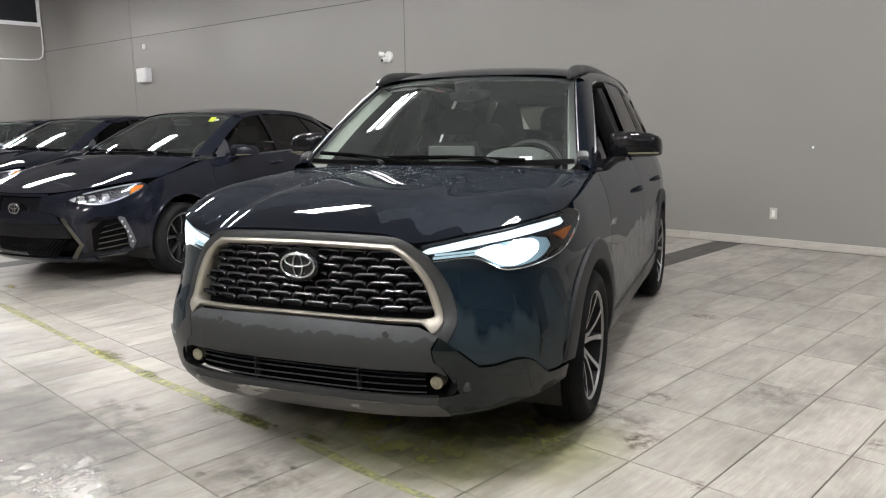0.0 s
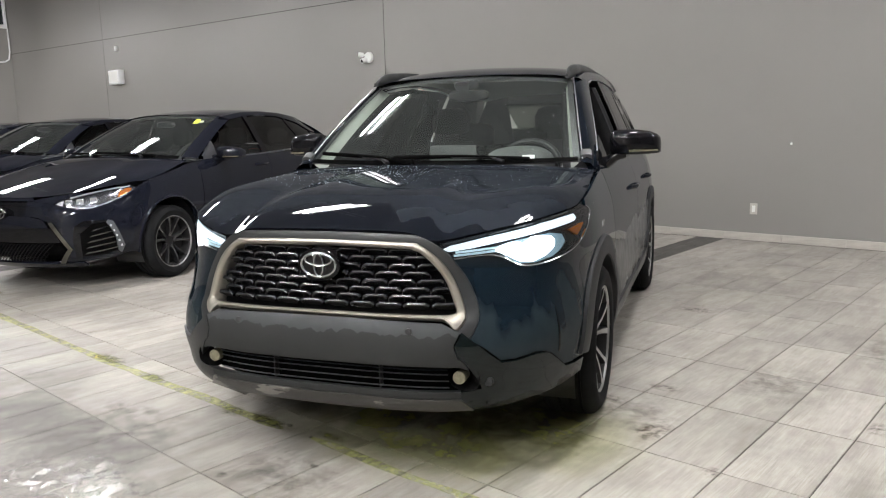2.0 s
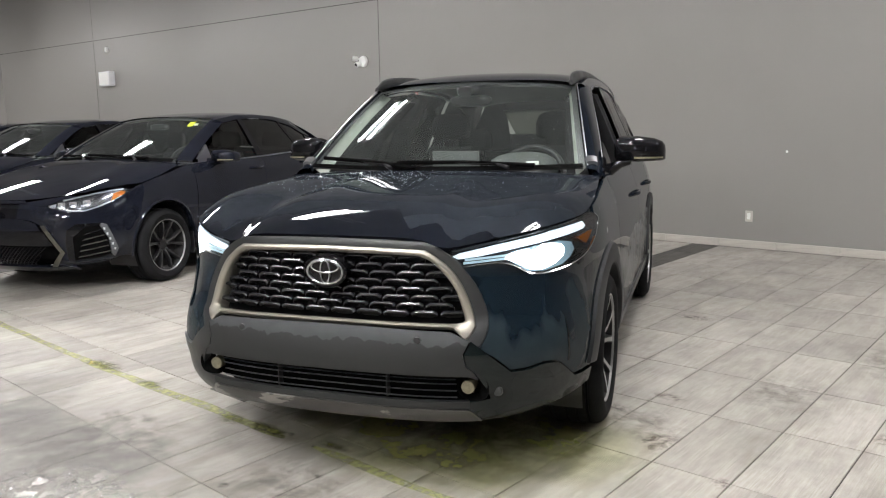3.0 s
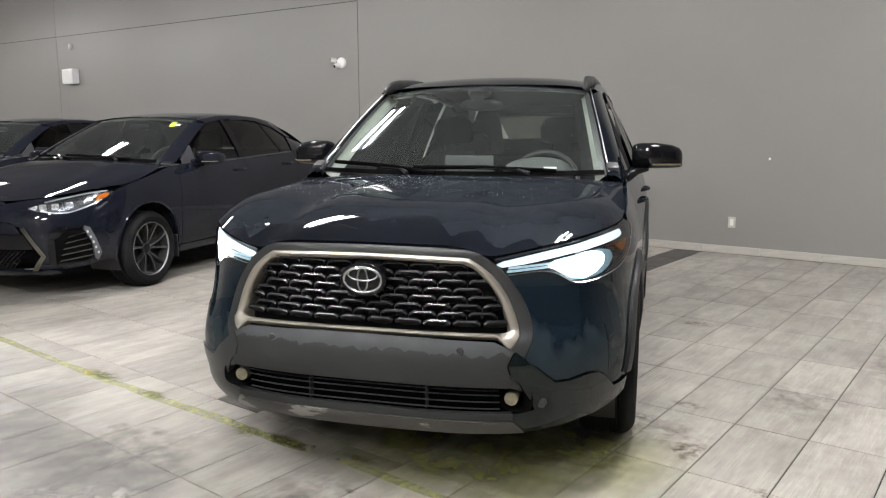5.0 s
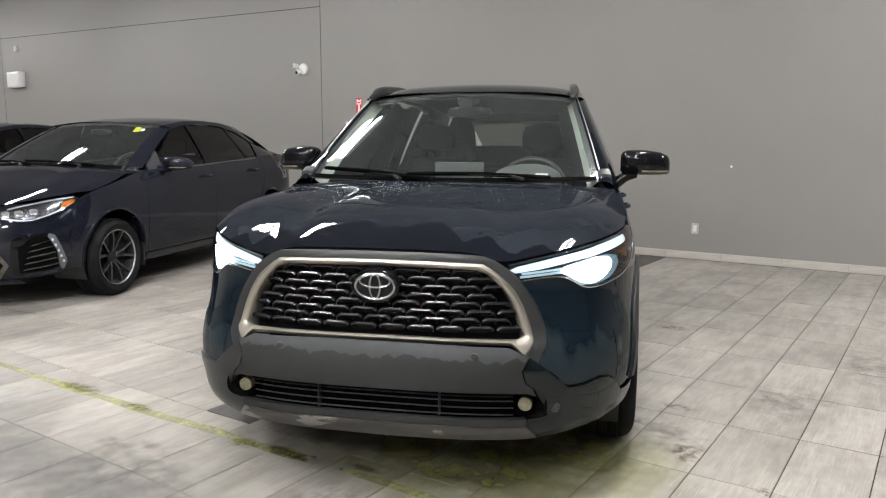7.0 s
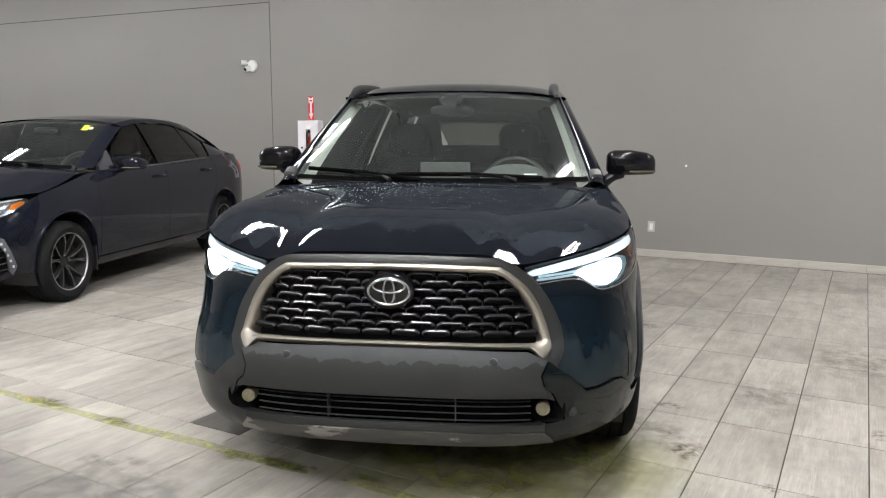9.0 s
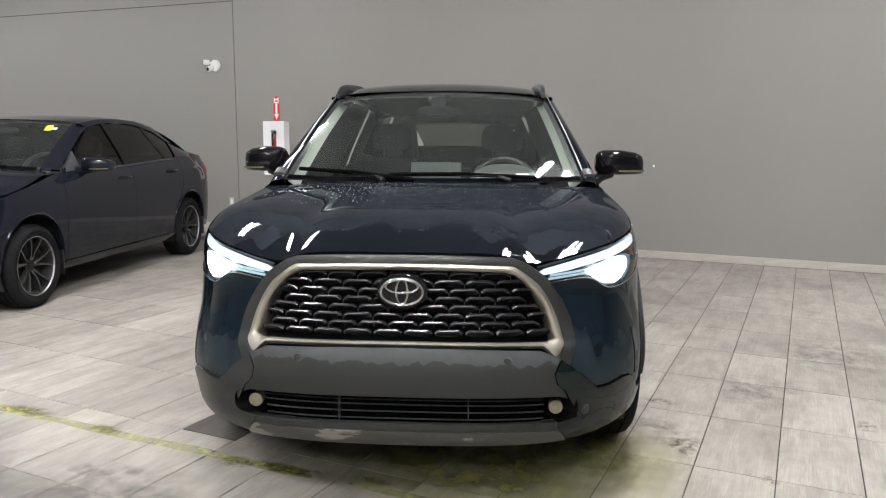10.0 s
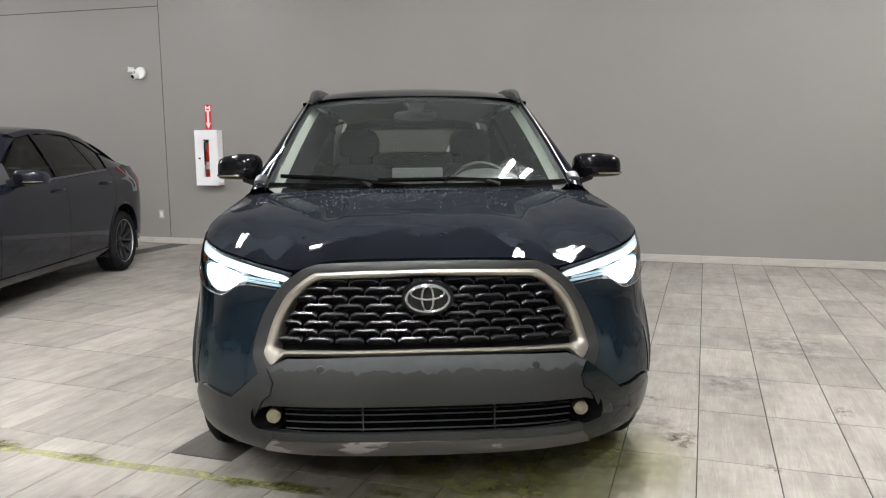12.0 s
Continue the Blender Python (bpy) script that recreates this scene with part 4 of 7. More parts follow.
    part("bumper_lip", patch(S, [lip], 0.014, 0.03, 2.5, 0.02), M_SKID, car, "scuffed silver lower bumper lip", 35)
    intake = [X(-0.59, 0.305), X(0, 0.305), X(0.59, 0.305), X(0.59, 0.452), X(0, 0.452), X(-0.59, 0.452)]
    # near-black sheet stands for the shade inside the intake
    part("intake_shade_sheet", patch(S, [intake], -0.06, 0, 4, 0.05), M_VOID, car)
    for zz in (0.432, 0.414, 0.3875, 0.363):
        xs = [-0.475 + 0.95 * k / 24 for k in range(25)]
        th = 0.0019 if zz != 0.432 else 0.0014
        rows = [[S(SUV.qx(x, zz), zz) + Vector((0, dy, dz)) for x in xs] for dy, dz in ((0.019, th * 0.4), (0.013, th * 0.8), (0.010, 0), (0.013, -th), (0.019, -th))]
        bm = grid_bm(rows)
        bmesh.ops.recalc_face_normals(bm, faces=bm.faces[:])
        part("intake_slat", bm, M_SLAT, car, smooth=40)
    for x in (-0.22, 0.22):
        p = S(SUV.qx(x, 0.4), 0.4)
        part("intake_post", boxed((x - 0.002, p.y + 0.02, 0.352), (x + 0.002, p.y + 0.05, 0.45)), M_TRIM, car)
    for side in (1, -1):
        p = S(SUV.qx(0.515, 0.403), 0.403)
        cup = loft([[(side * (p.x + a), p.y + dy, 0.403 + b) for a, b in rounded_loop(dx, 0, w2, h2, 2.6, 28)] for dy, w2, h2, dx in ((0.008, 0.115, 0.09, 0.018), (0.022, 0.10, 0.08, 0.014), (0.05, 0.07, 0.065, 0))], False)
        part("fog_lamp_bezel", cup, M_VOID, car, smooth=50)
        bm = loft([[(side * p.x + a, p.y + dy, 0.404 + b) for a, b in rounded_loop(0, 0, 0.052 * s, 0.052 * s, 2, 28)] for dy, s in ((0.05, 1), (0.012, 1), (0.004, 0.9), (0.001, 0.6), (0.0, 0.1))])
        part("fog_lamp", bm, M_FOG, car, "round fog lamp with yellowed lens", 50)
        q = S(SUV.qx(0.35, 0.575), 0.575)
        part("parking_sensor", loft([[(side * 0.35 + a, q.y + dy, 0.575 + b) for a, b in rounded_loop(0, 0, 0.026 * s, 0.026 * s, 2, 20)] for dy, s in ((0, 1), (-0.0105, 1), (-0.0115, 0.85))]), M_TRIM, car, smooth=40)
    q = S(SUV.qx(0.614, 0.39), 0.39)
    part("tow_cap", loft([[(q.x + a, q.y + dy, 0.39 + b) for a, b in rounded_loop(0, 0, 0.034 * s, 0.036 * s, 2.5, 20)] for dy, s in ((0.02, 1), (-0.012, 1), (-0.015, 0.8))]), M_PLASTIC, car, smooth=40)

    # wheel arches, sills, doors
    for side in (1, -1):
        for hub in (FRONT_HUB, REAR_HUB):
            bm = bmesh.new()
            rows = []
            lo, hi = (-18, 172) if hub == FRONT_HUB else (8, 198)
            for rr, off in ((0.376, -0.05), (0.376, 0.008), (0.381, 0.014), (0.43, 0.017), (0.462, 0.013), (0.470, 0.001)):
                row = []
                for yy, zz in arc(hub, HUB_Z, rr, hi, lo, 36):
                    p = S(SUV.qy(yy, zz), zz)
                    row.append((side * (p.x + off), p.y, p.z))
                rows.append(row)
            grid_bm(rows, False, bm)
            bmesh.ops.recalc_face_normals(bm, faces=bm.faces[:])
            part("wheel_arch", bm, M_ARCH, car, "charcoal plastic arch moulding", 40)
            wheel_well(car, SUV, hub, HUB_Z, 0.385, side)
            if hub == FRONT_HUB:
                part("mud_flap", boxed((side * 0.81 - 0.07, hub + 0.355, 0.2), (side * 0.81 + 0.07, hub + 0.365, 0.42), 0.003), M_TRIM, car, "black mud flap")
            wheel(car, side * 0.79, hub, HUB_Z, 0.335, 0.235, side, 5)

    def front_door():
        return [Y(1.392, 0.36), Y(2.56, 0.36)] + [Y(2.56, lut(BELT, 2.56)), Y(2.0, lut(BELT, 2.0)), Y(1.6, lut(BELT, 1.6)), Y(1.37, lut(BELT, 1.37)), Y(1.382, 0.8)]

    def rear_door():
        return [Y(2.568, 0.36), Y(3.19, 0.36)] + [Y(a, b) for a, b in arc(REAR_HUB, HUB_Z, 0.42, 165, 120, 6)] + [Y(3.5, 0.85), Y(3.52, lut(BELT, 3.52)), Y(3.0, lut(BELT, 3.0)), Y(2.568, lut(BELT, 2.568))]

    def quarter():
        return [Y(a, b) for a, b in arc(REAR_HUB, HUB_Z, arch_r, 121, 10, 14)] + [Y(4.2, 0.36), Y(4.42, 0.45), Y(4.44, 0.9), Y(4.36, lut(BELT, 4.36)), Y(3.9, lut(BELT, 3.9)), Y(3.528, lut(BELT, 3.528)), Y(3.508, 0.85)]

    def sill():
        return [Y(1.34, 0.24), Y(3.22, 0.24), Y(3.19, 0.40), Y(2.5, 0.375), Y(1.37, 0.375)]

    both(front_door, "front_door", M_DOOR, "glossy blue-black front door, film and floor reflection painted low, window down", 0, 0.014, 30, 5, 0.03)
    both(rear_door, "rear_door", M_DOOR, "glossy blue-black rear door, film and floor reflection painted low", 0, 0.014, 30, 5, 0.03)
    both(quarter, "rear_quarter", M_PAINT, "glossy blue-black rear quarter panel", 0, 0.014, 30, 4, 0.03)
    both(sill, "sill_cladding", M_PLASTIC, "charcoal plastic sill", 0.012, 0.03, 35, 6, 0.03)
    for side in (1, -1):
        for yy in (2.36, 3.3):
            p = S(SUV.qy(yy, 0.9), 0.9)
            part("door_handle", tube([(side * (p.x - 0.005), yy - 0.1, 0.9), (side * (p.x + 0.022), yy - 0.075, 0.902), (side * (p.x + 0.026), yy, 0.903), (side * (p.x + 0.022), yy + 0.075, 0.902), (side * (p.x - 0.005), yy + 0.1, 0.9)], 0.013, 8), M_PAINT, car, smooth=50)
    # tail
    rows = []
    for z, yy, hw in ((0.3, 4.36, 0.62), (0.6, 4.45, 0.6), (0.95, 4.43, 0.58), (1.12, 4.36, 0.6), (1.13, 4.33, 0.62)):
        rows.append([(hw * k / 6, yy - 0.10 * abs(k / 6) ** 3, z) for k in range(-6, 7)])
    part("tailgate", grid_bm(rows), M_PAINT, car, "", 40)

    # cabin
    def ws(u, v):
        lowp = cowl((u + 1) / 2) + Vector((0, 0.035, -0.004))
        topp = Vector((0.585 * u, 1.845 + 0.10 * u * u, 1.558 - 0.032 * u * u))
        lowp.x = 0.735 * u
        lowp.z = 1.094 + 0.012 * u * u
        return lowp * (1 - v) + topp * v + Vector((0, -0.05, 0.055)) * (v * (1 - v) * 1.5) * (1 - 0.35 * u * u)

    def sheet(u0, u1, v0, v1, off=0.0, n=28, m=18):
        return grid_bm([[ws(u0 + (u1 - u0) * i / n, v0 + (v1 - v0) * j / m) + Vector((0, -0.6, 0.8)) * off for i in range(n + 1)] for j in range(m + 1)])

    screen = part("windscreen", sheet(-1, 1, 0, 1), M_GLASS, car, "wet windscreen with clear swept patch", 60)
    screen.visible_shadow = False
    beads = bmesh.new()
    rng = random.Random(9)
    for k in range(170):
        if k < 60:
            u, v = rng.uniform(0.80, 0.97), rng.uniform(0.05, 0.95)
        elif k < 110:
            u, v = rng.uniform(-0.9, 0.9), rng.gauss(0.93, 0.03)
        else:
            u, v = rng.uniform(-0.9, 0.9), rng.uniform(0.1, 0.9)
        if abs(u) > 0.97 or not 0.04 < v < 0.97:
            continue
        rr = rng.choice((0.0006, 0.0008, 0.0011, 0.0015))
        g = bmesh.ops.create_icosphere(beads, subdivisions=1, radius=rr)
        p = ws(u, v) + Vector((0, -0.6, 0.8)) * 0.0006
        for q in g["verts"]:
            q.co = Vector((q.co.x, q.co.y, q.co.z * rng.choice((1.0, 1.0, 1.6)))) + p
    drops = mesh_ob("screen_droplets", beads, M_BEAD, None, 60)
    drops.matrix_world = SUV_POSE
    tagged(drops, "small water droplets on the windscreen, sparkle in their pale colour", "droplets", kind="stuff")
    for u0, u1, v0, v1 in ((-1, 1, 0.96, 1.0), (-1, 1, -0.005, 0.035), (-1, -0.955, 0.035, 0.96), (0.955, 1, 0.035, 0.96)):
        part("screen_band", sheet(u0, u1, v0, v1, -0.006), M_TRIM, car, "black printed edge of the glass", 60)

    part("screen_foot", sheet(-0.985, 0.985, -0.01, 0.03, 0.006), M_VOID, car, "black foot of the windscreen", 60)

    def roof(u, v):
        y0 = 1.845 + 0.10 * u * u
        yy = y0 + (4.28 - y0) * v
        zc = lut([(1.84, 1.562), (2.0, 1.600), (2.2, 1.627), (2.7, 1.646), (3.5, 1.625), (4.3, 1.54)], yy)
        hw = lut([(1.8, 0.588), (2.6, 0.60), (3.5, 0.59), (4.3, 0.55)], yy)
        return Vector((hw * u, yy, zc - 0.034 * u * u - 0.02 * u ** 8))

    part("roof", grid_bm([[roof(-1 + i / 12, j / 24) for i in range(25)] for j in range(25)]), M_PAINT, car, "glossy dark roof", 60)
    part("headliner", grid_bm([[roof(-0.97 + 0.97 * i / 8, j / 12) + Vector((0, 0.03, -0.035)) for i in range(17)] for j in range(12)]), M_LINER, car, "", 60)
    for side in (1, -1):
        sd = lambda yy, zz, s2=side: Vector((s2 * suv_side(yy, zz).x, yy, zz))

        def strip(name, material, lower, upper, off, label="", n=20):
            bm = bmesh.new()
            a, b = resample(lower, n), resample(upper, n)
            rows = []
            for t, h in ((0, off - 0.02), (0, off), (0.25, off + 0.004), (0.75, off + 0.004), (1, off), (1, off - 0.02)):
                rows.append([sd(p[0] * (1 - t) + q[0] * t, p[1] * (1 - t) + q[1] * t) + Vector((side * h, 0, 0)) for p, q in zip(a, b)])
            grid_bm(rows, False, bm)
            bmesh.ops.recalc_face_normals(bm, faces=bm.faces[:])
            part(name, bm, material, car, label, 50)

        # A pillar from the screen's edge to the window line
        bm = bmesh.new()
        rows = []
        for k in range(19):
            v = -0.02 + 1.02 * k / 18
            e = ws(side * 1.0, v)
            yw = 1.32 + (2.16 - 1.32) * v + 0.04 * math.sin(math.pi * v)
            zw = 1.075 + (1.52 - 1.075) * v + 0.028 * math.sin(math.pi * v)
            f = sd(yw, zw)
            mid = (e + f) / 2 + Vector((side * 0.014, -0.018, 0.012))
            rows.append([e + Vector((0, 0.01, -0.02)), e + Vector((side * 0.003, -0.004, 0.006)), e * 0.7 + f * 0.3 + Vector((side * 0.012, -0.018, 0.012)), mid, e * 0.25 + f * 0.75 + Vector((side * 0.012, -0.01, 0.006)), f + Vector((side * 0.003, 0, 0)), f + Vector((-side * 0.02, 0.01, 0))])
        grid_bm(rows, False, bm)
        bmesh.ops.recalc_face_normals(bm, faces=bm.faces[:])
        part("front_pillar", bm, M_PAINT, car, "glossy dark windscreen pillar", 50)
        part("pillar_trim", tube([ws(side * 1.004, v / 12) + Vector((side * 0.007, -0.008, 0.011)) for v in range(13)], 0.0032, 6), M_BRIGHT, car, "bright strip beside the windscreen", 50)
        part("pillar_cover", grid_bm([[ws(side * 0.985, v / 10) + Vector((0, 0.014, -0.014)) for v in range(11)], [ws(side * 0.955, v / 10) + Vector((0, 0.03, -0.03)) for v in range(11)], [ws(side * 0.925, v / 10) + Vector((0, 0.07, -0.045)) for v in range(11)]]), M_LINER, car, "pale inner pillar cover", 60)
        # added dark sheet that blocks the bright view through the side window
        part("pillar_blocker", grid_bm([[ws(side * 0.925, v / 10) + Vector((0, 0.07, -0.045)) for v in range(11)], [ws(side * 0.87, v / 10) + Vector((0, 0.16, -0.06)) for v in range(11)], [ws(side * 0.81, v / 10) + Vector((0, 0.34, -0.07)) for v in range(11)]]), M_CABIN, car, "dark sheet added behind the pillar to block the bright window", 60)
        part("pillar_cap", loft([[p + Vector((a, 0, b)) for a, b in rounded_loop(0, 0, 0.055, 0.03, 4, 12)] for p in (ws(side * 1.0, 0.005) + Vector((side * 0.03, -0.006, 0.012)), ws(side * 1.0, 0.06) + Vector((side * 0.03, -0.006, 0.012)))]), M_PLASTIC, car, "grey cap at the foot of the pillar", 40)
        # added dark column that blocks the bright view past the middle pillar
        part("pillar_blocker", loft([[Vector((sd(2.53, z).x - side * 0.085 + a, 2.53 + b, z)) for a, b in rounded_loop(0, 0, 0.12, 0.12, 4, 14)] for z in (0.95, 1.1, 1.25, 1.4, 1.5)]), M_CABIN, car, "dark lining of the middle pillar, added to block the bright rear", 40)
        # roof edge, middle and rear pillars
        line_lo = [(2.10, 1.505), (2.35, 1.54), (2.7, 1.555), (3.1, 1.545), (3.5, 1.505), (3.95, 1.40)]
        line_hi = [(1.93, 1.535), (2.3, 1.585), (2.7, 1.60), (3.2, 1.598), (3.7, 1.575), (4.22, 1.505)]
        strip("roof_edge", M_PAINT, line_lo, line_hi, -0.007, "", 30)
        strip("window_trim", M_BRIGHT, [(1.40, 1.085), (2.135, 1.505), (2.36, 1.538), (2.7, 1.553), (3.1, 1.543), (3.5, 1.503)], [(1.405, 1.082), (2.139, 1.500), (2.36, 1.534), (2.7, 1.549), (3.1, 1.539), (3.5, 1.499)], -0.006, "bright strip round the side windows", 60)
        strip("middle_pillar", M_GLOSS, [(2.50, 1.07), (2.62, 1.07)][::1], [(2.58, 1.55), (2.66, 1.55)], 0.002, "", 6)
        strip("rear_pillar", M_GLOSS, [(3.30, 1.09), (3.38, 1.09)], [(3.28, 1.53), (3.34, 1.53)], 0.002, "", 6)
        strip("tail_pillar", M_PAINT, [(3.72, 1.11), (4.28, 1.13)], [(3.78, 1.46), (4.18, 1.505)], 0.002, "", 12)
        strip("mirror_corner", M_GLOSS, [(1.36, 1.06), (1.66, 1.075)], [(1.40, 1.10), (1.68, 1.22)], 0.002, "", 8)
        if side < 0:
            part("side_window", patch(lambda yy, zz: sd(yy, zz) + Vector((0.008, 0, 0)), [[(1.44, 1.06), (2.52, 1.07), (2.58, 1.54), (2.14, 1.5)]], 0, 0, 0.1, 0.1, flip=True), M_TINT, car, "tinted front passenger window", 60)
        for y0, y1, z1 in ((2.62, 3.30, 1.535), (3.38, 3.75, 1.47)):
            bm = patch(lambda yy, zz: sd(yy, zz) - Vector((side * 0.008, 0, 0)), [[(y0, 1.075), (y1, 1.10), (y1, z1), (y0, 1.54)]], 0, 0, 0.1, 0.1, flip=side < 0)
            g = part("side_window", bm, M_PRIVACY, car, "dark tinted side window", 60)
        # roof rail: rises from the corner of the screen, its foot on the roof all along
        loops = []
        for k in range(31):
            t = k / 30
            yy = 1.86 + t * 2.1
            z0 = roof(0.97, max(0.0, (yy - 1.945) / (4.28 - 1.945))).z - 0.012
            top = max(lut([(1.86, 1.545), (1.93, 1.588), (2.1, 1.618), (2.5, 1.634), (3.06, 1.618), (3.6, 1.588), (3.96, 1.53)], yy), z0 + 0.02)
            wd = 0.046 * min(1.0, 0.45 + 5 * t, 0.45 + 5 * (1 - t))
            mid, hgt = (top + z0) / 2, top - z0
            x0 = 0.572 - 0.010 * math.sin(math.pi * t)
            loops.append([Vector((side * (x0 + a - 0.10 * b), yy, mid + b)) for a, b in rounded_loop(0, 0, wd, hgt, 3.2, 16)])
        part("roof_rail", loft(loops), M_PLASTIC, car, "charcoal raised roof rail", 50)
    part("rear_window", grid_bm([[(x * (0.29 + 0.10 * t), 4.30 - 0.10 * t - 0.05 * x * x, 1.235 + 0.225 * t) for x in (-1, -0.5, 0, 0.5, 1)] for t in (0, 0.5, 1)]), M_TINT, car, "rear window", 60)
    for side in (1, -1):
        part("rear_window_side", grid_bm([[(side * w, y2, z2) for w, y2, z2 in ((0.34, 4.27, 1.12), (0.37, 4.15, 1.56))], [(side * w, y2, z2) for w, y2, z2 in ((0.74, 4.2, 1.10), (0.53, 4.1, 1.50))]]), M_TRIM, car)
    part("rear_window_head", grid_bm([[(x * 0.48, yy, zz - 0.02 * x * x) for x in (-1, -0.5, 0, 0.5, 1)] for yy, zz in ((4.215, 1.44), (4.17, 1.57))]), M_TRIM, car)
    part("parcel_panel", grid_bm([[(x * w2, yy, zz) for x in (-1, 0, 1)] for yy, zz, w2 in ((3.9, 1.0, 0.70), (4.26, 1.1, 0.52), (4.27, 1.25, 0.5))]), M_VOID, car)
    for side in (1, -1):
        rows = []
        for k in range(9):
            t = k / 8
            yb = 1.29 + 0.22 * t
            o = S(SUV.qy(yb, 0.98), lut(BELT, yb))
            e = flank(1)(1) * (1 - t) + Vector((ws(1.0, 0.10).x + 0.03, ws(1.0, 0.10).y + 0.03, ws(1.0, 0.10).z - 0.03)) * t
            i = Vector((abs(e.x), e.y, e.z + 0.002))
            rows.append([Vector((side * p.x, p.y, p.z)) for p in (o, (o * 0.6 + i * 0.4) + Vector((0, 0, 0.008)), i, i + Vector((-0.03, 0.02, -0.01)))])
        bm = grid_bm(rows)
        bmesh.ops.recalc_face_normals(bm, faces=bm.faces[:])
        part("wing_corner", bm, M_PAINT, car, "", 60)
        slot = [SUV.Y(0.335, 0.455), SUV.Y(0.343, 0.455), SUV.Y(0.352, 0.56), SUV.Y(0.350, 0.62), SUV.Y(0.344, 0.56)]
        part("bumper_slot", patch(S, [slot if side > 0 else mirrored(slot)], 0.002, 0.002, 2, 0.03), M_CORNER, car)
    # cowl
    part("scuttle", grid_bm([[cowl(s / 20) + Vector((0, dy, dz)) for s in range(21)] for dy, dz in ((-0.012, -0.012), (0.03, -0.014), (0.075, -0.004))]), M_TRIM, car, "black plastic scuttle panel", 50)
    wiper(car, [ws(-0.30, 0.0) + Vector((0, -0.03, 0.012)), ws(-0.36, 0.03) + Vector((0, -0.02, 0.016)), ws(-0.6, 0.055) + Vector((0, -0.012, 0.014))], 0, 0.62)
    wiper(car, [ws(0.52, 0.0) + Vector((0, -0.03, 0.012)), ws(0.44, 0.03) + Vector((0, -0.02, 0.016)), ws(0.1, 0.045) + Vector((0, -0.012, 0.014))], 0, 0.7)
    # mirrors
    door_mirror(car, 1, 0.838, 1.63, 1.184, 0.247, 0.128, M_GLOSS, "gloss black mirror shell", 1.035)
    door_mirror(car, -1, 0.815, 1.63, 1.195, 0.222, 0.132, M_GLOSS, "gloss black mirror shell", 1.035)
    # inside
    rows = []
    for yy, zz, bow in ((1.26, 1.075, 0.06), (1.45, 1.085, 0.05), (1.62, 1.075, 0.03), (1.72, 1.02, 0.02), (1.74, 0.75, 0.0)):
        rows.append([(0.72 * k / 8, yy + 0.05 * (1 - (k / 8) ** 2) * -1, zz - bow * (k / 8) ** 2) for k in range(-8, 9)])
    part("dashboard", grid_bm(rows), M_DASH, car, "dark grey dashboard", 50)
    part("instrument_hood", loft([[(0.36 + a, yy, 1.075 + b) for a, b in rounded_loop(0, 0, w2, h2, 2.5, 20)] for yy, w2, h2 in ((1.42, 0.22, 0.02), (1.50, 0.33, 0.12), (1.58, 0.36, 0.19), (1.72, 0.35, 0.19))]), M_DASH, car, smooth=60)
    part("centre_screen", boxed((-0.13, 1.57, 1.06), (0.13, 1.6, 1.18), 0.006), M_DASH, car, "dark tablet-like centre screen", 40)
    steering_wheel(car, 0.36, 1.84, 1.02)
    for sx in (-0.36, 0.36):
        seat(car, sx, 1.95, 0.63)
    for sx in (-0.44, 0, 0.44):
        seat(car, sx, 2.85, 0.53, sx != 0)
    part("cabin_floor", boxed((-0.74, 1.3, 0.3), (0.74, 4.2, 0.42)), M_VOID, car)
    part("cabin_mirror", loft([[(a, yy, 1.455 + b) for a, b in rounded_loop(0.0, 0, 0.24 * s, 0.065 * s, 3.5, 20)] for yy, s in ((1.86, 0.8), (1.875, 1), (1.895, 1))]), M_TRIM, car, "rear-view mirror", 50)
    part("camera_pod", loft([[(a, yy, zz + b) for a, b in rounded_loop(0, 0, w2, 0.05, 4, 16)] for yy, zz, w2 in ((1.76, 1.50, 0.08), (1.83, 1.515, 0.14), (1.9, 1.52, 0.12))]), M_TRIM, car, smooth=50)
    return car


def smooth_line(pts, k):
    """A rounded line through 2D points, k steps a span."""
    out = []
    for i in range(len(pts) - 1):
        p0, p1, p2, p3 = pts[max(i - 1, 0)], pts[i], pts[i + 1], pts[min(i + 2, len(pts) - 1)]
        for j in range(k):
            t = j / k
            out.append(tuple(0.5 * (2 * p1[c] + (p2[c] - p0[c]) * t + (2 * p0[c] - 5 * p1[c] + 4 * p2[c] - p3[c]) * t * t + (3 * p1[c] - p0[c] - 3 * p2[c] + p3[c]) * t**3) for c in (0, 1)))
    return out + [pts[-1]]


M_GRILLE = mat("grille_black", (0.0090, 0.0096, 0.0112), 0.24, vary=0.1, scale=20, fine=160)
M_GRILLE.node_tree.nodes["Principled BSDF"].inputs["Specular IOR Level"].default_value = 0.5
# Water film whose paler colour also holds the blurred wall reflection.
M_WET = marked_mat("wet_bonnet_paint_and_sheen", 1, 0.22, 0.34, (7.5, 2.6, 1.0), (0.0034, 0.0045, 0.0076), (0.0135, 0.0160, 0.0205), 0.4, 0.55, 0.012, 0.03, 0.85)
M_BUMPER = marked_mat("wet_bumper_plastic", 2, 0.565, 0.09, (15.0, 1.0, 6.0), (0.0175, 0.0183, 0.0180), (0.050, 0.0525, 0.055), 0.5, 0.6, 0.3, 0.5, 0.12, spec=0.25)
# Pale lower door: drying film plus the floor's reflection, both put into the colour.
M_DOOR = marked_mat("door_paint_film_and_reflection", 2, -0.70, 0.35, (3.0, 3.0, 2.2), (0.0032, 0.0065, 0.0145), (0.15, 0.15, 0.148), 0.4, 0.5, 0.012, 0.04, 0.8, sign=-1.0)
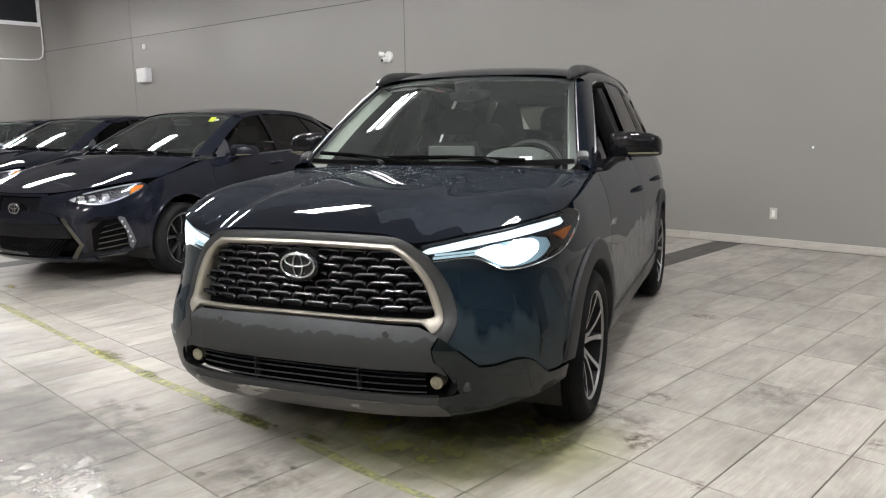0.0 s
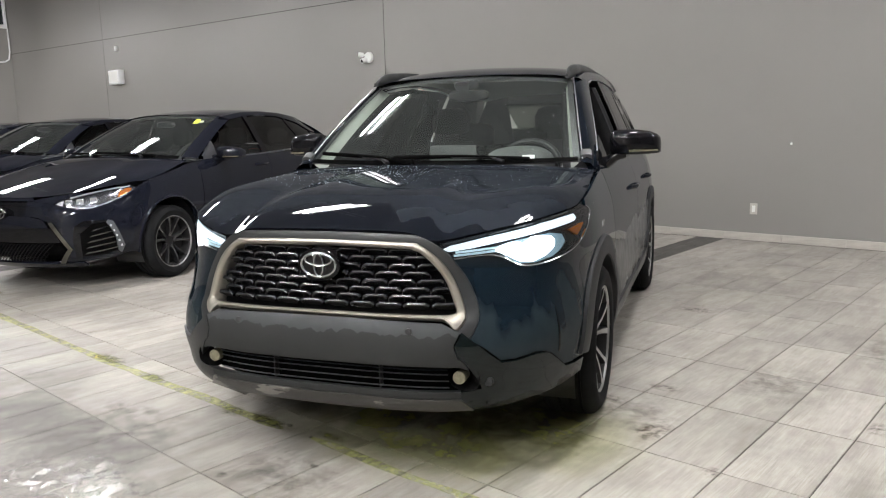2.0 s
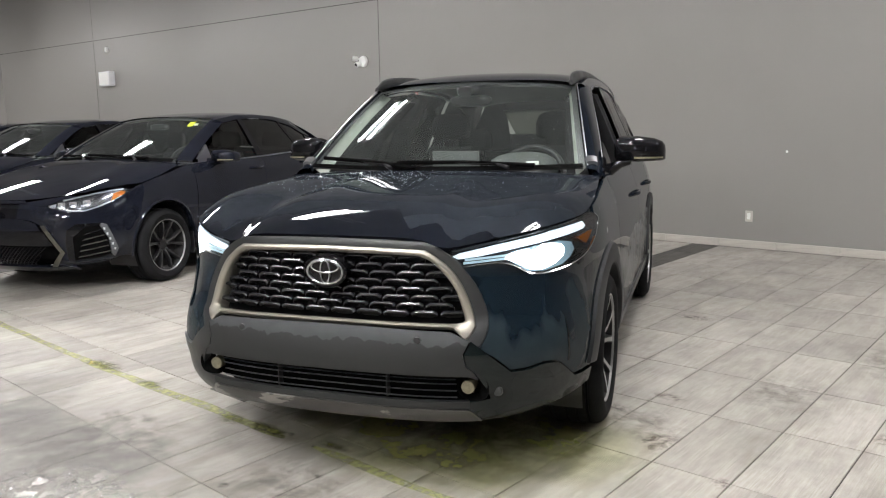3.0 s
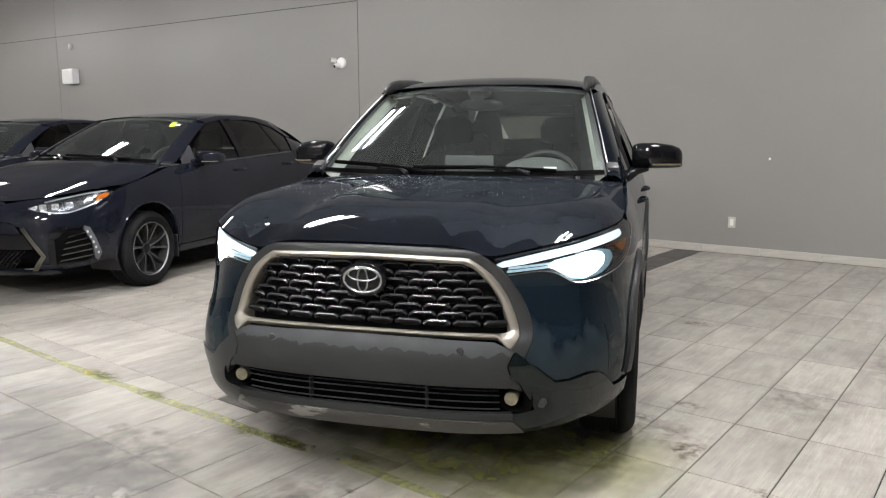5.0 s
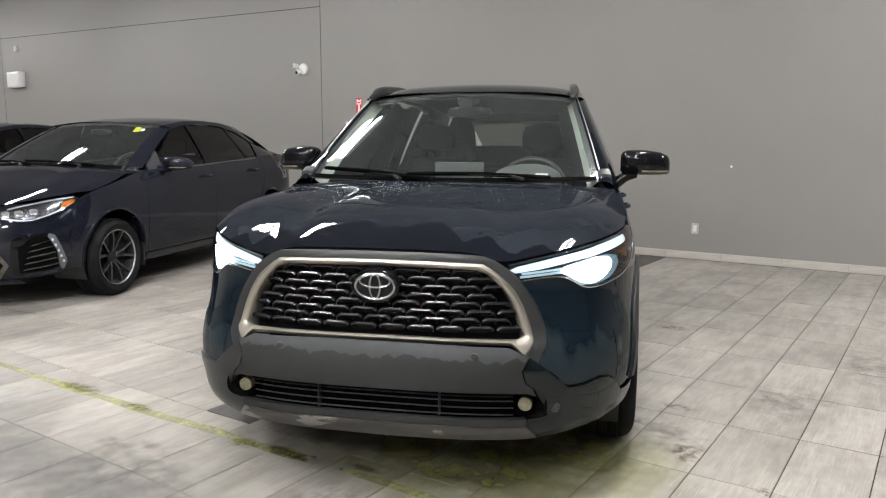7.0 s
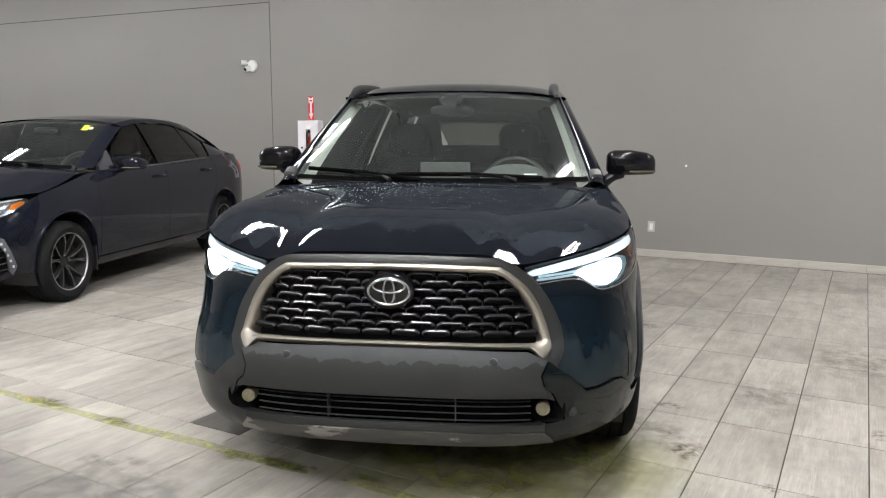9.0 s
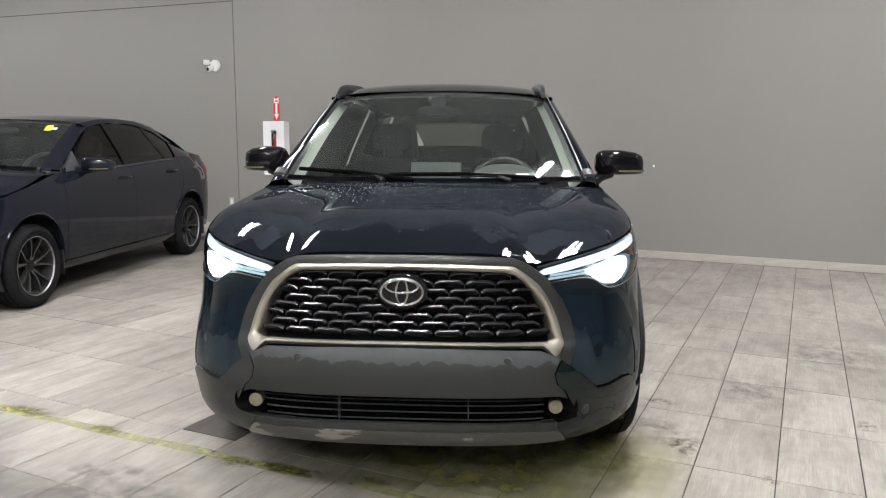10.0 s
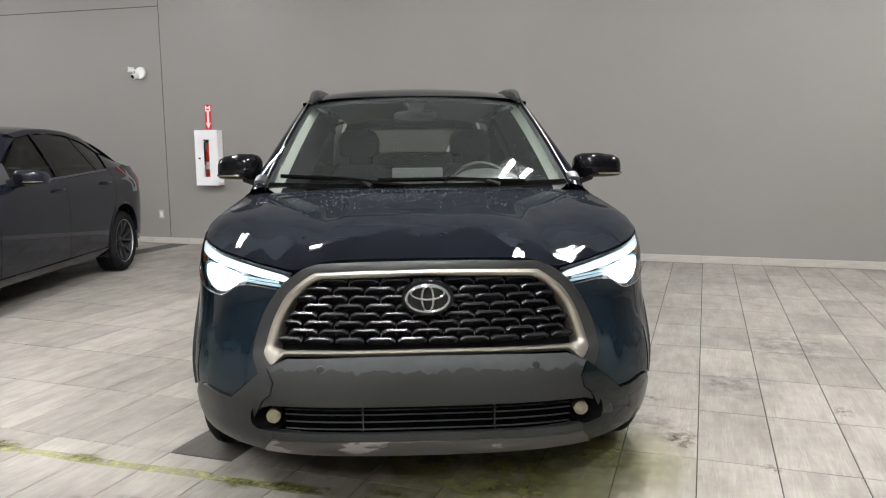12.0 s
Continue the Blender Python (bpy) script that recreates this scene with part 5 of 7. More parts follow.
# Film marks; the reflected floor is raised into both base colours too.
M_WING = marked_mat("wet_wing_paint_and_sheen", 2, -0.64, 0.62, (8.5, 8.5, 2.4), (0.0048, 0.0100, 0.0155), (0.0175, 0.0250, 0.0295), 0.4, 0.5, 0.012, 0.05, 0.9, sign=-1.0, soft=0.05)
# Bluish emission stands in for the beam lighting the bowl.
M_BOWL = mat("lamp_bowl", (0.30, 0.36, 0.40), 0.25, metal=0.8, vary=0.3, scale=40, fine=160, emit=(0.55, 0.85, 1.0), power=0.28)
M_CORNER = marked_mat("wet_corner_plastic", 2, -0.30, 0.24, (8.0, 8.0, 4.0), (0.0040, 0.0070, 0.0070), (0.0090, 0.0105, 0.0100), 0.4, 0.5, 0.02, 0.12, 0.75, sign=-1.0, soft=0.03)
M_ARCH = mat("matt_arch_plastic", (0.0135, 0.0142, 0.0155), 0.55, vary=0.15, scale=6, fine=320, bump=0.1)
M_ARCH.node_tree.nodes["Principled BSDF"].inputs["Specular IOR Level"].default_value = 0.3
M_BRIGHT = mat("brushed_bright_trim", (0.30, 0.305, 0.31), 0.35, metal=0.9, vary=0.08, scale=20)
M_SLAT = mat("grey_slat", (0.065, 0.067, 0.071), 0.35, metal=0.3, vary=0.1, scale=20)
# Pale base colour puts the lamps' sparkle into the drops.
M_BEAD = mat("pale_sparkle_bead", (0.7, 0.74, 0.78), 0.06, coat=1.0)
build_suv()


# ---- the saloons ----
SAL = Shape(
    width=[(0.17, 0.80), (0.25, 0.85), (0.4, 0.872), (0.55, 0.882), (0.7, 0.885), (0.82, 0.88), (0.9, 0.865), (0.97, 0.83), (1.06, 0.78)],
    nose=[(0.15, 0.20), (0.2, 0.10), (0.26, 0.045), (0.36, 0.02), (0.5, 0.012), (0.62, 0.02), (0.7, 0.045), (0.76, 0.09), (0.85, 0.2), (1.0, 0.4)],
    power=[(0.2, 2.9), (0.5, 2.9), (0.75, 2.6), (1.0, 2.6)],
    centre=1.0, length=4.64, tail=3.75)
SAL_BELT = [(0.7, 0.832), (1.0, 0.895), (1.3, 0.955), (1.6, 0.975), (2.5, 1.0), (3.3, 1.035), (3.9, 1.06), (4.6, 1.045)]
SH1, SH2, SHZ, ARZ = 0.955, 3.655, 0.286, 0.312


def sal_edge(q):
    if q < 62:
        return lut([(0, 0.736), (12, 0.737), (25, 0.748), (40, 0.777), (52, 0.806), (62, 0.828)], q)
    return lut(SAL_BELT, SAL.at(q, 0.83).y)


def sal_side(y, z):
    zb = lut(SAL_BELT, y) - 0.03
    zr = lut([(1.2, 1.2), (1.9, 1.37), (2.6, 1.425), (3.3, 1.38), (4.1, 1.12)], y)
    t = (z - zb) / max(zr - zb, 0.05)
    xb = lut([(1.1, 0.80), (1.5, 0.815), (2.5, 0.825), (3.4, 0.80), (4.3, 0.72)], y)
    xr = lut([(1.1, 0.72), (1.5, 0.66), (2.0, 0.59), (2.6, 0.57), (3.4, 0.565), (4.2, 0.60)], y)
    return Vector((xb + (xr - xb) * (t + 0.15 * t * (t - 1)), y, z))


M_BROW = mat("pale_lamp_edge", (0.55, 0.56, 0.58), 0.3, metal=0.2, vary=0.1, scale=20)
M_BEZEL = mat("smoked_bezel", (0.05, 0.052, 0.056), 0.25, metal=0.7, vary=0.2, scale=40)
M_FIN = mat("gloss_fin", (0.012, 0.012, 0.013), 0.12, coat=0.8)
M_SMOKECHROME = mat("smoked_chrome", (0.16, 0.158, 0.14), 0.16, metal=1.0, vary=0.1, scale=12)
M_SAIL = mat("satin_black_sail", (0.035, 0.036, 0.04), 0.3, vary=0.1, scale=8)
M_STRIP = mat("silver_lamp_strip", (0.10, 0.103, 0.11), 0.5, metal=0.2, vary=0.2, scale=30)
M_STRIP.node_tree.nodes["Principled BSDF"].inputs["Specular IOR Level"].default_value = 0.1


def build_saloon(m):
    car = empty("parked_saloon", m)
    S, X, Y = SAL.at, SAL.X, SAL.Y

    def both(poly_fn, name, material, label="", off=0.0, thick=0.012, smooth=35, du=2.5, dv=0.03, parent=None):
        made = []
        for side in (1, -1):
            poly = poly_fn() if side > 0 else mirrored(poly_fn())
            made.append(part(name, patch(S, [poly], off, thick, du, dv), material, parent or car, label, smooth))
        return made

    rows = []
    for z in (0.2, 0.3, 0.45, 0.6, 0.7):
        a = [S(q, z) for q in [k * 5 for k in range(0, 19)] + [90 + k * 8 for k in range(1, 22)]]
        lp = [Vector((p.x * 0.72, 0.16 + p.y * 0.95, z)) for p in a]
        rows.append(lp + [Vector((-p.x, p.y, p.z)) for p in reversed(lp[1:])])
    # unseen near-black core that fills the panel gaps with shade
    part("shade_core", loft(rows), M_VOID, car)
    qc = SAL.qy(0.72, 0.83)

    def front(s):
        q = (2 * s - 1) * qc
        return S(q, sal_edge(abs(q)) + 0.003)

    def flank(side):
        def f(t):
            y = 0.72 + t * 0.60
            p = S(SAL.qy(y, 0.9), lut(SAL_BELT, y) + 0.003)
            return Vector((side * (p.x - 0.004 - 0.07 * t), p.y, p.z + 0.006 * t))
        return f

    def cowl(s):
        k = 2 * s - 1
        e = flank(1)(1)
        return Vector((e.x * k, 1.13 + (e.y - 1.13) * k * k, 1.015 + (e.z - 1.015) * abs(k) ** 2.4))

    def crown(s, t):
        k = abs(2 * s - 1)
        rise = 0.06 * (1 - (1 - min(1, t * 1.3)) ** 2) * (1 - t) ** 0.6 * (1 - k ** 3)
        ridge = 0.012 * math.exp(-((k - 0.6) / 0.12) ** 2) * math.sin(math.pi * min(1, t * 1.05)) ** 0.6
        return Vector((0, 0, rise + ridge))

    bm = coons(front, flank(1), cowl, flank(-1), 40, 28, crown)
    part("bonnet", bm, M_BLACK, car, "polished black bonnet", 40)

    lamp_low = [X(0.46, 0.688), X(0.55, 0.662), X(0.64, 0.643), X(0.70, 0.643), X(0.76, 0.672), Y(0.43, 0.70), Y(0.55, 0.755), Y(0.60, 0.79)]
    lamp_top = [Y(0.56, 0.806), Y(0.47, 0.80), X(0.72, 0.785), X(0.638, 0.761), X(0.56, 0.736), X(0.49, 0.706)]
    filler = [X(0.24, 0.717), X(0.46, 0.690), X(0.49, 0.708), X(0.56, 0.738), X(0.638, 0.763), X(0.58, 0.768), X(0.44, 0.749), X(0.32, 0.727), X(0.26, 0.722)]
    both(lambda: filler, "lamp_filler", M_BLACK, "polished black strip over the headlight", -0.002, 0.01, 30, 2.5, 0.03)
    arch_r = 0.378

    def wing():
        p = [X(0.46, 0.205), X(0.62, 0.222), X(0.75, 0.24), Y(0.50, 0.27)] + [Y(a, b) for a, b in arc(SH1, ARZ, arch_r, 188, -6, 26)] + [Y(1.36, 0.27), Y(1.37, 0.7), Y(1.35, lut(SAL_BELT, 1.35))]
        p += [Y(yy, lut(SAL_BELT, yy)) for yy in (1.2, 1.05, 0.9, 0.78)] + [Y(0.68, 0.822)]
        p += list(reversed(lamp_low)) + [X(0.24, 0.715), X(0.24, 0.60), X(0.36, 0.585), X(0.45, 0.545), X(0.565, 0.335), X(0.44, 0.208)]
        return p

    both(wing, "front_wing", M_BLACK, "polished black wing and bumper corner", 0, 0.012, 30, 2.5, 0.03)
    # nose panels
    part("nose_panel", patch(S, [[X(-0.30, 0.715), X(0, 0.712), X(0.30, 0.715), X(0.28, 0.736), X(0, 0.735), X(-0.28, 0.736)]], 0.002, 0.01), M_BLACK, car, "", 35)
    part("upper_grille", patch(S, [[X(-0.24, 0.60), X(0.24, 0.60), X(0.24, 0.712), X(-0.24, 0.712)]], -0.015, -0.01, 3, 0.03), M_GLOSS, car, "gloss black upper grille", 35)
    part("bumper_beam", patch(S, [[X(-0.44, 0.505), X(0, 0.50), X(0.44, 0.505), X(0.40, 0.565), X(0.36, 0.58), X(0.24, 0.598), X(0, 0.60), X(-0.24, 0.598), X(-0.36, 0.58), X(-0.40, 0.565)]], 0.008, 0.02, 3, 0.03), M_BLACK, car, "polished black bumper beam", 35)
    # near-black sheet as the shade behind the mesh
    part("lower_grille_shade", patch(S, [[X(-0.43, 0.2), X(0.43, 0.2), X(0.56, 0.335), X(0.46, 0.54), X(-0.46, 0.54), X(-0.56, 0.335)]], -0.05, 0, 3, 0.05), M_VOID, car)
    bar = bmesh.new()
    for k in range(-18, 19):
        for sg in (1, -1):
            pts = []
            for j in range(5):
                z = 0.228 + 0.15 * j / 4
                x = k * 0.036 + sg * (j / 4 - 0.5) * 0.18
                if abs(x) < 0.36 + (z - 0.228) * 0.7:
                    p = S(SAL.qx(x, z), z)
                    pts.append((p.x, p.y + 0.012, z))
            if len(pts) > 1:
                tube(pts, 0.0035, 4, bar)
    part("grille_mesh", bar, M_GLOSS, car, "black diamond grille mesh")
    part("bumper_lip", patch(S, [[X(-0.6, 0.19), X(0, 0.178), X(0.6, 0.19), X(0.6, 0.218), X(0.375, 0.222), X(-0.375, 0.222), X(-0.6, 0.218)]], 0.012, 0.02, 3, 0.03), M_BLACK, car, "polished black chin spoiler", 35)
    part("plate_panel", patch(S, [[X(-0.51, 0.385), X(0.51, 0.385), X(0.45, 0.50), X(-0.45, 0.50)]], -0.006, 0.01, 3, 0.03), M_GLOSS, car, "plain black plate panel", 35)
    for side in (1, -1):
        fl = (lambda ps: ps) if side > 0 else mirrored
        blade = [X(0.44, 0.545), X(0.552, 0.335), X(0.43, 0.205), X(0.462, 0.198), X(0.582, 0.333), X(0.47, 0.55)]
        part("bright_blade", patch(S, [fl(blade)], 0.012, 0.012, 3, 0.03), M_SMOKECHROME, car, "smoked chrome blade beside the grille", 40)
        vent = [X(0.62, 0.27), X(0.74, 0.275), Y(0.40, 0.30), Y(0.375, 0.42), Y(0.32, 0.53), X(0.70, 0.52), X(0.64, 0.45)]
        v = part("corner_vent", patch(S, [fl(vent)], 0.004, 0.004, 3, 0.03), M_VOID, car, "dark corner vent with fins", 40)
        scoop = [X(0.585, 0.262), X(0.62, 0.262), X(0.64, 0.45), X(0.70, 0.522), Y(0.32, 0.532), Y(0.325, 0.55), X(0.66, 0.55), X(0.61, 0.51), X(0.595, 0.40)]
        part("vent_scoop", patch(S, [fl(scoop)], 0.012, 0.012, 3, 0.03), M_GLOSS, v, "gloss black scoop round the vent", 40)
        for k in range(5):
            z = 0.288 + k * 0.044
            fin = [X(0.640 + 0.014 * k, z), Y(0.392 - 0.013 * k, z + 0.030), Y(0.390 - 0.013 * k, z + 0.040), X(0.655 + 0.014 * k, z + 0.014)]
            part("vent_fin", patch(S, [fl(fin)], 0.014, 0.012, 3, 0.03), M_FIN, v, "", 40)
        strip = [Y(0.335, 0.548), Y(0.365, 0.535), Y(0.405, 0.44), Y(0.447, 0.335), Y(0.425, 0.275), Y(0.402, 0.30), Y(0.378, 0.42), Y(0.322, 0.53)]
        part("vent_lamp", patch(S, [fl(strip)], 0.02, 0.02, 3, 0.03), M_STRIP, v, "slim clear lamp strip", 40)
        for k in range(5):
            z = 0.335 + 0.042 * k
            p = S(SAL.qy(0.424 - 0.019 * k, z), z)
            dot = part("lamp_cell", loft([[(a, dy, b) for a, b in rounded_loop(0, 0, 0.016 * s2, 0.02 * s2, 4, 12)] for dy, s2 in ((0.0, 1), (-0.006, 0.9), (-0.007, 0.3))]), M_BROW, v, "", 40)
            dot.matrix_basis = pose(side * (p.x + 0.017), p.y - 0.012, z, 0, 0, side * 55)
        lamp = part("headlight", patch(S, [fl(lamp_low + lamp_top)], -0.012, -0.012, 3, 0.03), M_LAMPBLACK, car, "unlit headlight with clear lens", 40)
        refl = [X(0.50, 0.69), X(0.56, 0.672), X(0.64, 0.655), X(0.70, 0.655), X(0.755, 0.685), X(0.74, 0.765), X(0.65, 0.748), X(0.56, 0.722)]
        part("reflector", patch(S, [fl(refl)], -0.009, 0.004, 3, 0.03), M_BEZEL, lamp, "smoked lamp bezel", 40)
        for px, pz in ((0.562, 0.694), (0.628, 0.697), (0.695, 0.706)):
            p, p2 = S(SAL.qx(px, pz), pz), S(SAL.qx(px + 0.01, pz), pz)
            turn = math.degrees(math.atan2(p2.y - p.y, p2.x - p.x))
            cup = part("projector", loft([[(a, dy, b) for a, b in rounded_loop(0, 0, 0.054 * s2, 0.048 * s2, 5, 20)] for dy, s2 in ((0.012, 1), (-0.002, 1), (-0.004, 0.92), (0.004, 0.62), (0.006, 0.1))]), M_REFLECTOR, lamp, "square clear lamp module", 50)
            cup.matrix_basis = pose(side * p.x, p.y, p.z, 0, 0, side * turn)
        tip = [X(0.475, 0.689), X(0.525, 0.673), X(0.525, 0.712), X(0.50, 0.704)]
        part("lamp_tip", patch(S, [fl(tip)], -0.006, 0.004, 3, 0.03), M_REFLECTOR, lamp, "clear inner tip of the lamp", 40)
        keel = [X(0.55, 0.666), X(0.64, 0.648), X(0.70, 0.648), X(0.76, 0.677), Y(0.43, 0.706), Y(0.43, 0.713), X(0.755, 0.685), X(0.70, 0.655), X(0.64, 0.655), X(0.555, 0.672)]
        part("lamp_keel", patch(S, [fl(keel)], -0.004, 0.006, 3, 0.03), M_BROW, lamp, "bright lower edge of the headlight", 40)
        amb = [Y(0.44, 0.716), Y(0.545, 0.760), Y(0.565, 0.782), Y(0.535, 0.787), Y(0.47, 0.768)]
        part("indicator", patch(S, [fl(amb)], -0.004, 0.006, 2, 0.02), M_AMBER, lamp, "amber indicator", 40)
        brow = [X(0.56, 0.729), X(0.638, 0.752), X(0.72, 0.776), Y(0.45, 0.789), Y(0.55, 0.798), Y(0.56, 0.805), Y(0.47, 0.799), X(0.72, 0.784), X(0.638, 0.760), X(0.56, 0.735)]
        part("lamp_brow", patch(S, [fl(brow)], -0.003, 0.006, 3, 0.03), M_BROW, lamp, "pale upper edge of the headlight", 40)
        part("lens", patch(S, [fl(lamp_low + lamp_top)], 0.001, 0.004, 3, 0.03), M_LENS, lamp, "", 40)
        for hub in (SH1, SH2):
            bm = bmesh.new()
            rows = []
            for rr, off in ((0.362, -0.05), (0.362, 0.004), (0.368, 0.008), (0.381, 0.003), (0.386, -0.004)):
                rows.append([(side * (S(SAL.qy(yy, zz), zz).x + off), yy, zz) for yy, zz in arc(hub, ARZ, rr, 190, -10, 36)])
            grid_bm(rows, False, bm)
            bmesh.ops.recalc_face_normals(bm, faces=bm.faces[:])
            part("wheel_arch", bm, M_BLACK, car, "", 40)
            wheel_well(car, SAL, hub, ARZ, 0.372, side)
            part("mud_flap", boxed((side * 0.79 - 0.08, hub + 0.335, 0.165), (side * 0.79 + 0.08, hub + 0.347, 0.36), 0.004), M_TRIM, car, "black mud flap")
            wheel(car, side * 0.765, hub, SHZ, 0.315, 0.222, side, 5, 0.215, True, M_ALLOY_MID, 0.75)
    part_y = S(0, 0.62).y
    bm = loft([[(a, part_y + dy, 0.62 + b) for a, b in rounded_loop(0, 0, 0.13 * s2, 0.092 * s2, 2, 32)] for dy, s2 in ((0.03, 1), (-0.02, 1), (-0.026, 0.9), (-0.022, 0.7), (-0.02, 0.1))])
    badge = part("badge", bm, M_GLOSS, car, "oval badge with bright rings", 40)
    for cx, cz, ww, hh2, th in ((0, 0, 0.126, 0.088, 0.009), (0, 0, 0.038, 0.078, 0.007), (0, 0.014, 0.096, 0.042, 0.007)):
        bm = grid_bm([[(cx + a, part_y + dy, 0.62 + cz + b) for a, b in rounded_loop(0, 0, ww - 2 * th * (1 - s2), hh2 - 2 * th * (1 - s2), 2, 32)] for s2, dy in ((1, -0.02), (0.9, -0.03), (0.1, -0.03), (0, -0.02))], True)
        bmesh.ops.recalc_face_normals(bm, faces=bm.faces[:])
        part("badge_ring", bm, M_CHROME, badge, "", 50)

    # flanks
    B = lambda yy: lut(SAL_BELT, yy)
    both(lambda: [Y(1.37, 0.27), Y(2.46, 0.27), Y(2.47, B(2.47)), Y(2.0, B(2.0)), Y(1.6, B(1.6)), Y(1.357, B(1.357)), Y(1.378, 0.7)], "front_door", M_BLACK, "polished black front door", 0, 0.012, 30, 5, 0.03)
    both(lambda: [Y(2.467, 0.27), Y(3.26, 0.27)] + [Y(a, b) for a, b in arc(SH2, ARZ, arch_r + 0.02, 178, 128, 6)] + [Y(3.5, 0.8), Y(3.54, B(3.54)), Y(3.0, B(3.0)), Y(2.477, B(2.477))], "rear_door", M_BLACK, "polished black rear door", 0, 0.012, 30, 5, 0.03)
    both(lambda: [Y(a, b) for a, b in arc(SH2, ARZ, arch_r, 128, -8, 16)] + [Y(4.3, 0.25), Y(4.58, 0.35), Y(4.61, 0.7), Y(4.58, B(4.58) - 0.02), Y(4.2, B(4.2)), Y(3.9, B(3.9)), Y(3.548, B(3.548)), Y(3.508, 0.8)], "rear_quarter", M_BLACK, "polished black rear quarter", 0, 0.012, 30, 4, 0.03)
    both(lambda: [Y(1.33, 0.20), Y(3.28, 0.20), Y(3.27, 0.262), Y(1.35, 0.262)], "sill", M_BLACK, "", 0.006, 0.03, 35, 6, 0.03)
    tails = both(lambda: [Y(4.30, 0.86), Y(4.60, 0.80), Y(4.62, 0.93), Y(4.42, 0.985), Y(4.28, 0.96)], "tail_light", M_RED, "red tail light", 0.006, 0.01, 40, 3, 0.03)
    for tl in tails:
        sg = 1 if tl is tails[0] else -1
        fl = (lambda ps: ps) if sg > 0 else mirrored
        part("reverse_lens", patch(S, [fl([Y(4.42, 0.85), Y(4.56, 0.82), Y(4.57, 0.88), Y(4.44, 0.925)])], 0.010, 0.006, 3, 0.03), M_FOG, tl, "clear lens", 40)
    for side in (1, -1):
        for yy, zz in ((2.32, 0.885), (3.28, 0.91)):
            p = S(SAL.qy(yy, zz), zz)
            part("door_handle", tube([(side * (p.x - 0.005), yy - 0.1, zz), (side * (p.x + 0.022), yy - 0.075, zz + 0.002), (side * (p.x + 0.026), yy, zz + 0.003), (side * (p.x + 0.022), yy + 0.075, zz + 0.002), (side * (p.x - 0.005), yy + 0.1, zz)], 0.013, 8), M_BLACK, car, smooth=50)
    rows = []
    for z, yy, hw in ((0.22, 4.42, 0.66), (0.5, 4.61, 0.62), (0.8, 4.62, 0.60), (1.0, 4.60, 0.60), (1.045, 4.56, 0.60)):
        rows.append([(hw * k / 6, yy - 0.08 * abs(k / 6) ** 3, z) for k in range(-6, 7)])
    part("rear_panel", grid_bm(rows), M_BLACK, car, "", 40)
    part("boot_lid", grid_bm([[(w * k / 6, yy, z - 0.02 * (k / 6) ** 2) for k in range(-6, 7)] for yy, z, w in ((4.05, 1.085, 0.70), (4.3, 1.075, 0.70), (4.57, 1.05, 0.62))]), M_BLACK, car, "", 40)

    # cabin
    def ws(u, v):
        low = Vector((0.70 * u, 1.15 + 0.17 * u * u, 1.005 - 0.02 * u * u))
        top = Vector((0.55 * u, 1.98 + 0.09 * u * u, 1.395 - 0.03 * u * u))
        return low * (1 - v) + top * v + Vector((0, -0.05, 0.06)) * (v * (1 - v) * 1.4) * (1 - 0.35 * u * u)

    def roof(u, v):
        y0 = 1.98 + 0.09 * u * u
        yy = y0 + (3.45 - y0) * v
        zc = lut([(1.98, 1.40), (2.3, 1.438), (2.7, 1.457), (3.1, 1.447), (3.45, 1.405)], yy)
        return Vector((lut([(1.9, 0.553), (2.6, 0.56), (3.5, 0.545)], yy) * u, yy, zc - 0.03 * u * u - 0.02 * u ** 8))

    def back(u, v):
        a = roof(u, 1.0)
        b = Vector((0.66 * u, 4.10 + 0.02 * u * u, 1.082 - 0.01 * u * u))
        return a * (1 - v) + b * v + Vector((0, 0.02, 0.05)) * (v * (1 - v) * 2)

    g = part("windscreen", grid_bm([[ws(-1 + i / 10, j / 14) for i in range(21)] for j in range(15)]), M_GLASS, car, "windscreen with a yellow sticker", 60)
    g.visible_shadow = False
    for u0, u1, v0, v1 in ((-1, 1, 0.95, 1.0), (-1, 1, -0.01, 0.05)):
        part("screen_band", grid_bm([[ws(u0 + (u1 - u0) * i / 20, v0 + (v1 - v0) * j / 3) + Vector((0, 0.006, -0.006)) for i in range(21)] for j in range(4)]), M_TRIM, car, "", 60)
    part("roof", grid_bm([[roof(-1 + i / 10, j / 16) for i in range(21)] for j in range(17)]), M_BLACK, car, "polished black roof", 60)
    part("headliner", grid_bm([[roof(-0.97 + 0.97 * i / 6, j / 10) + Vector((0, 0.03, -0.03)) for i in range(13)] for j in range(10)]), M_LINER, car, "", 60)
    part("rear_screen", grid_bm([[back(-1 + i / 8, j / 8) for i in range(17)] for j in range(9)]), M_PRIVACY, car, "tinted rear screen", 60)
    for side in (1, -1):
        sd = lambda yy, zz, s2=side: Vector((s2 * sal_side(yy, zz).x, yy, zz))

        def strip(name, material, lower, upper, off, label="", n=20):
            bm = bmesh.new()
            a, b = resample(lower, n), resample(upper, n)
            rows = []
            for t, h in ((0, off - 0.02), (0, off), (0.25, off + 0.004), (0.75, off + 0.004), (1, off), (1, off - 0.02)):
                rows.append([sd(p[0] * (1 - t) + q[0] * t, p[1] * (1 - t) + q[1] * t) + Vector((side * h, 0, 0)) for p, q in zip(a, b)])
            grid_bm(rows, False, bm)
            bmesh.ops.recalc_face_normals(bm, faces=bm.faces[:])
            part(name, bm, material, car, label, 50)

        bm = bmesh.new()
        rows = []
        for k in range(15):
            v = k / 14
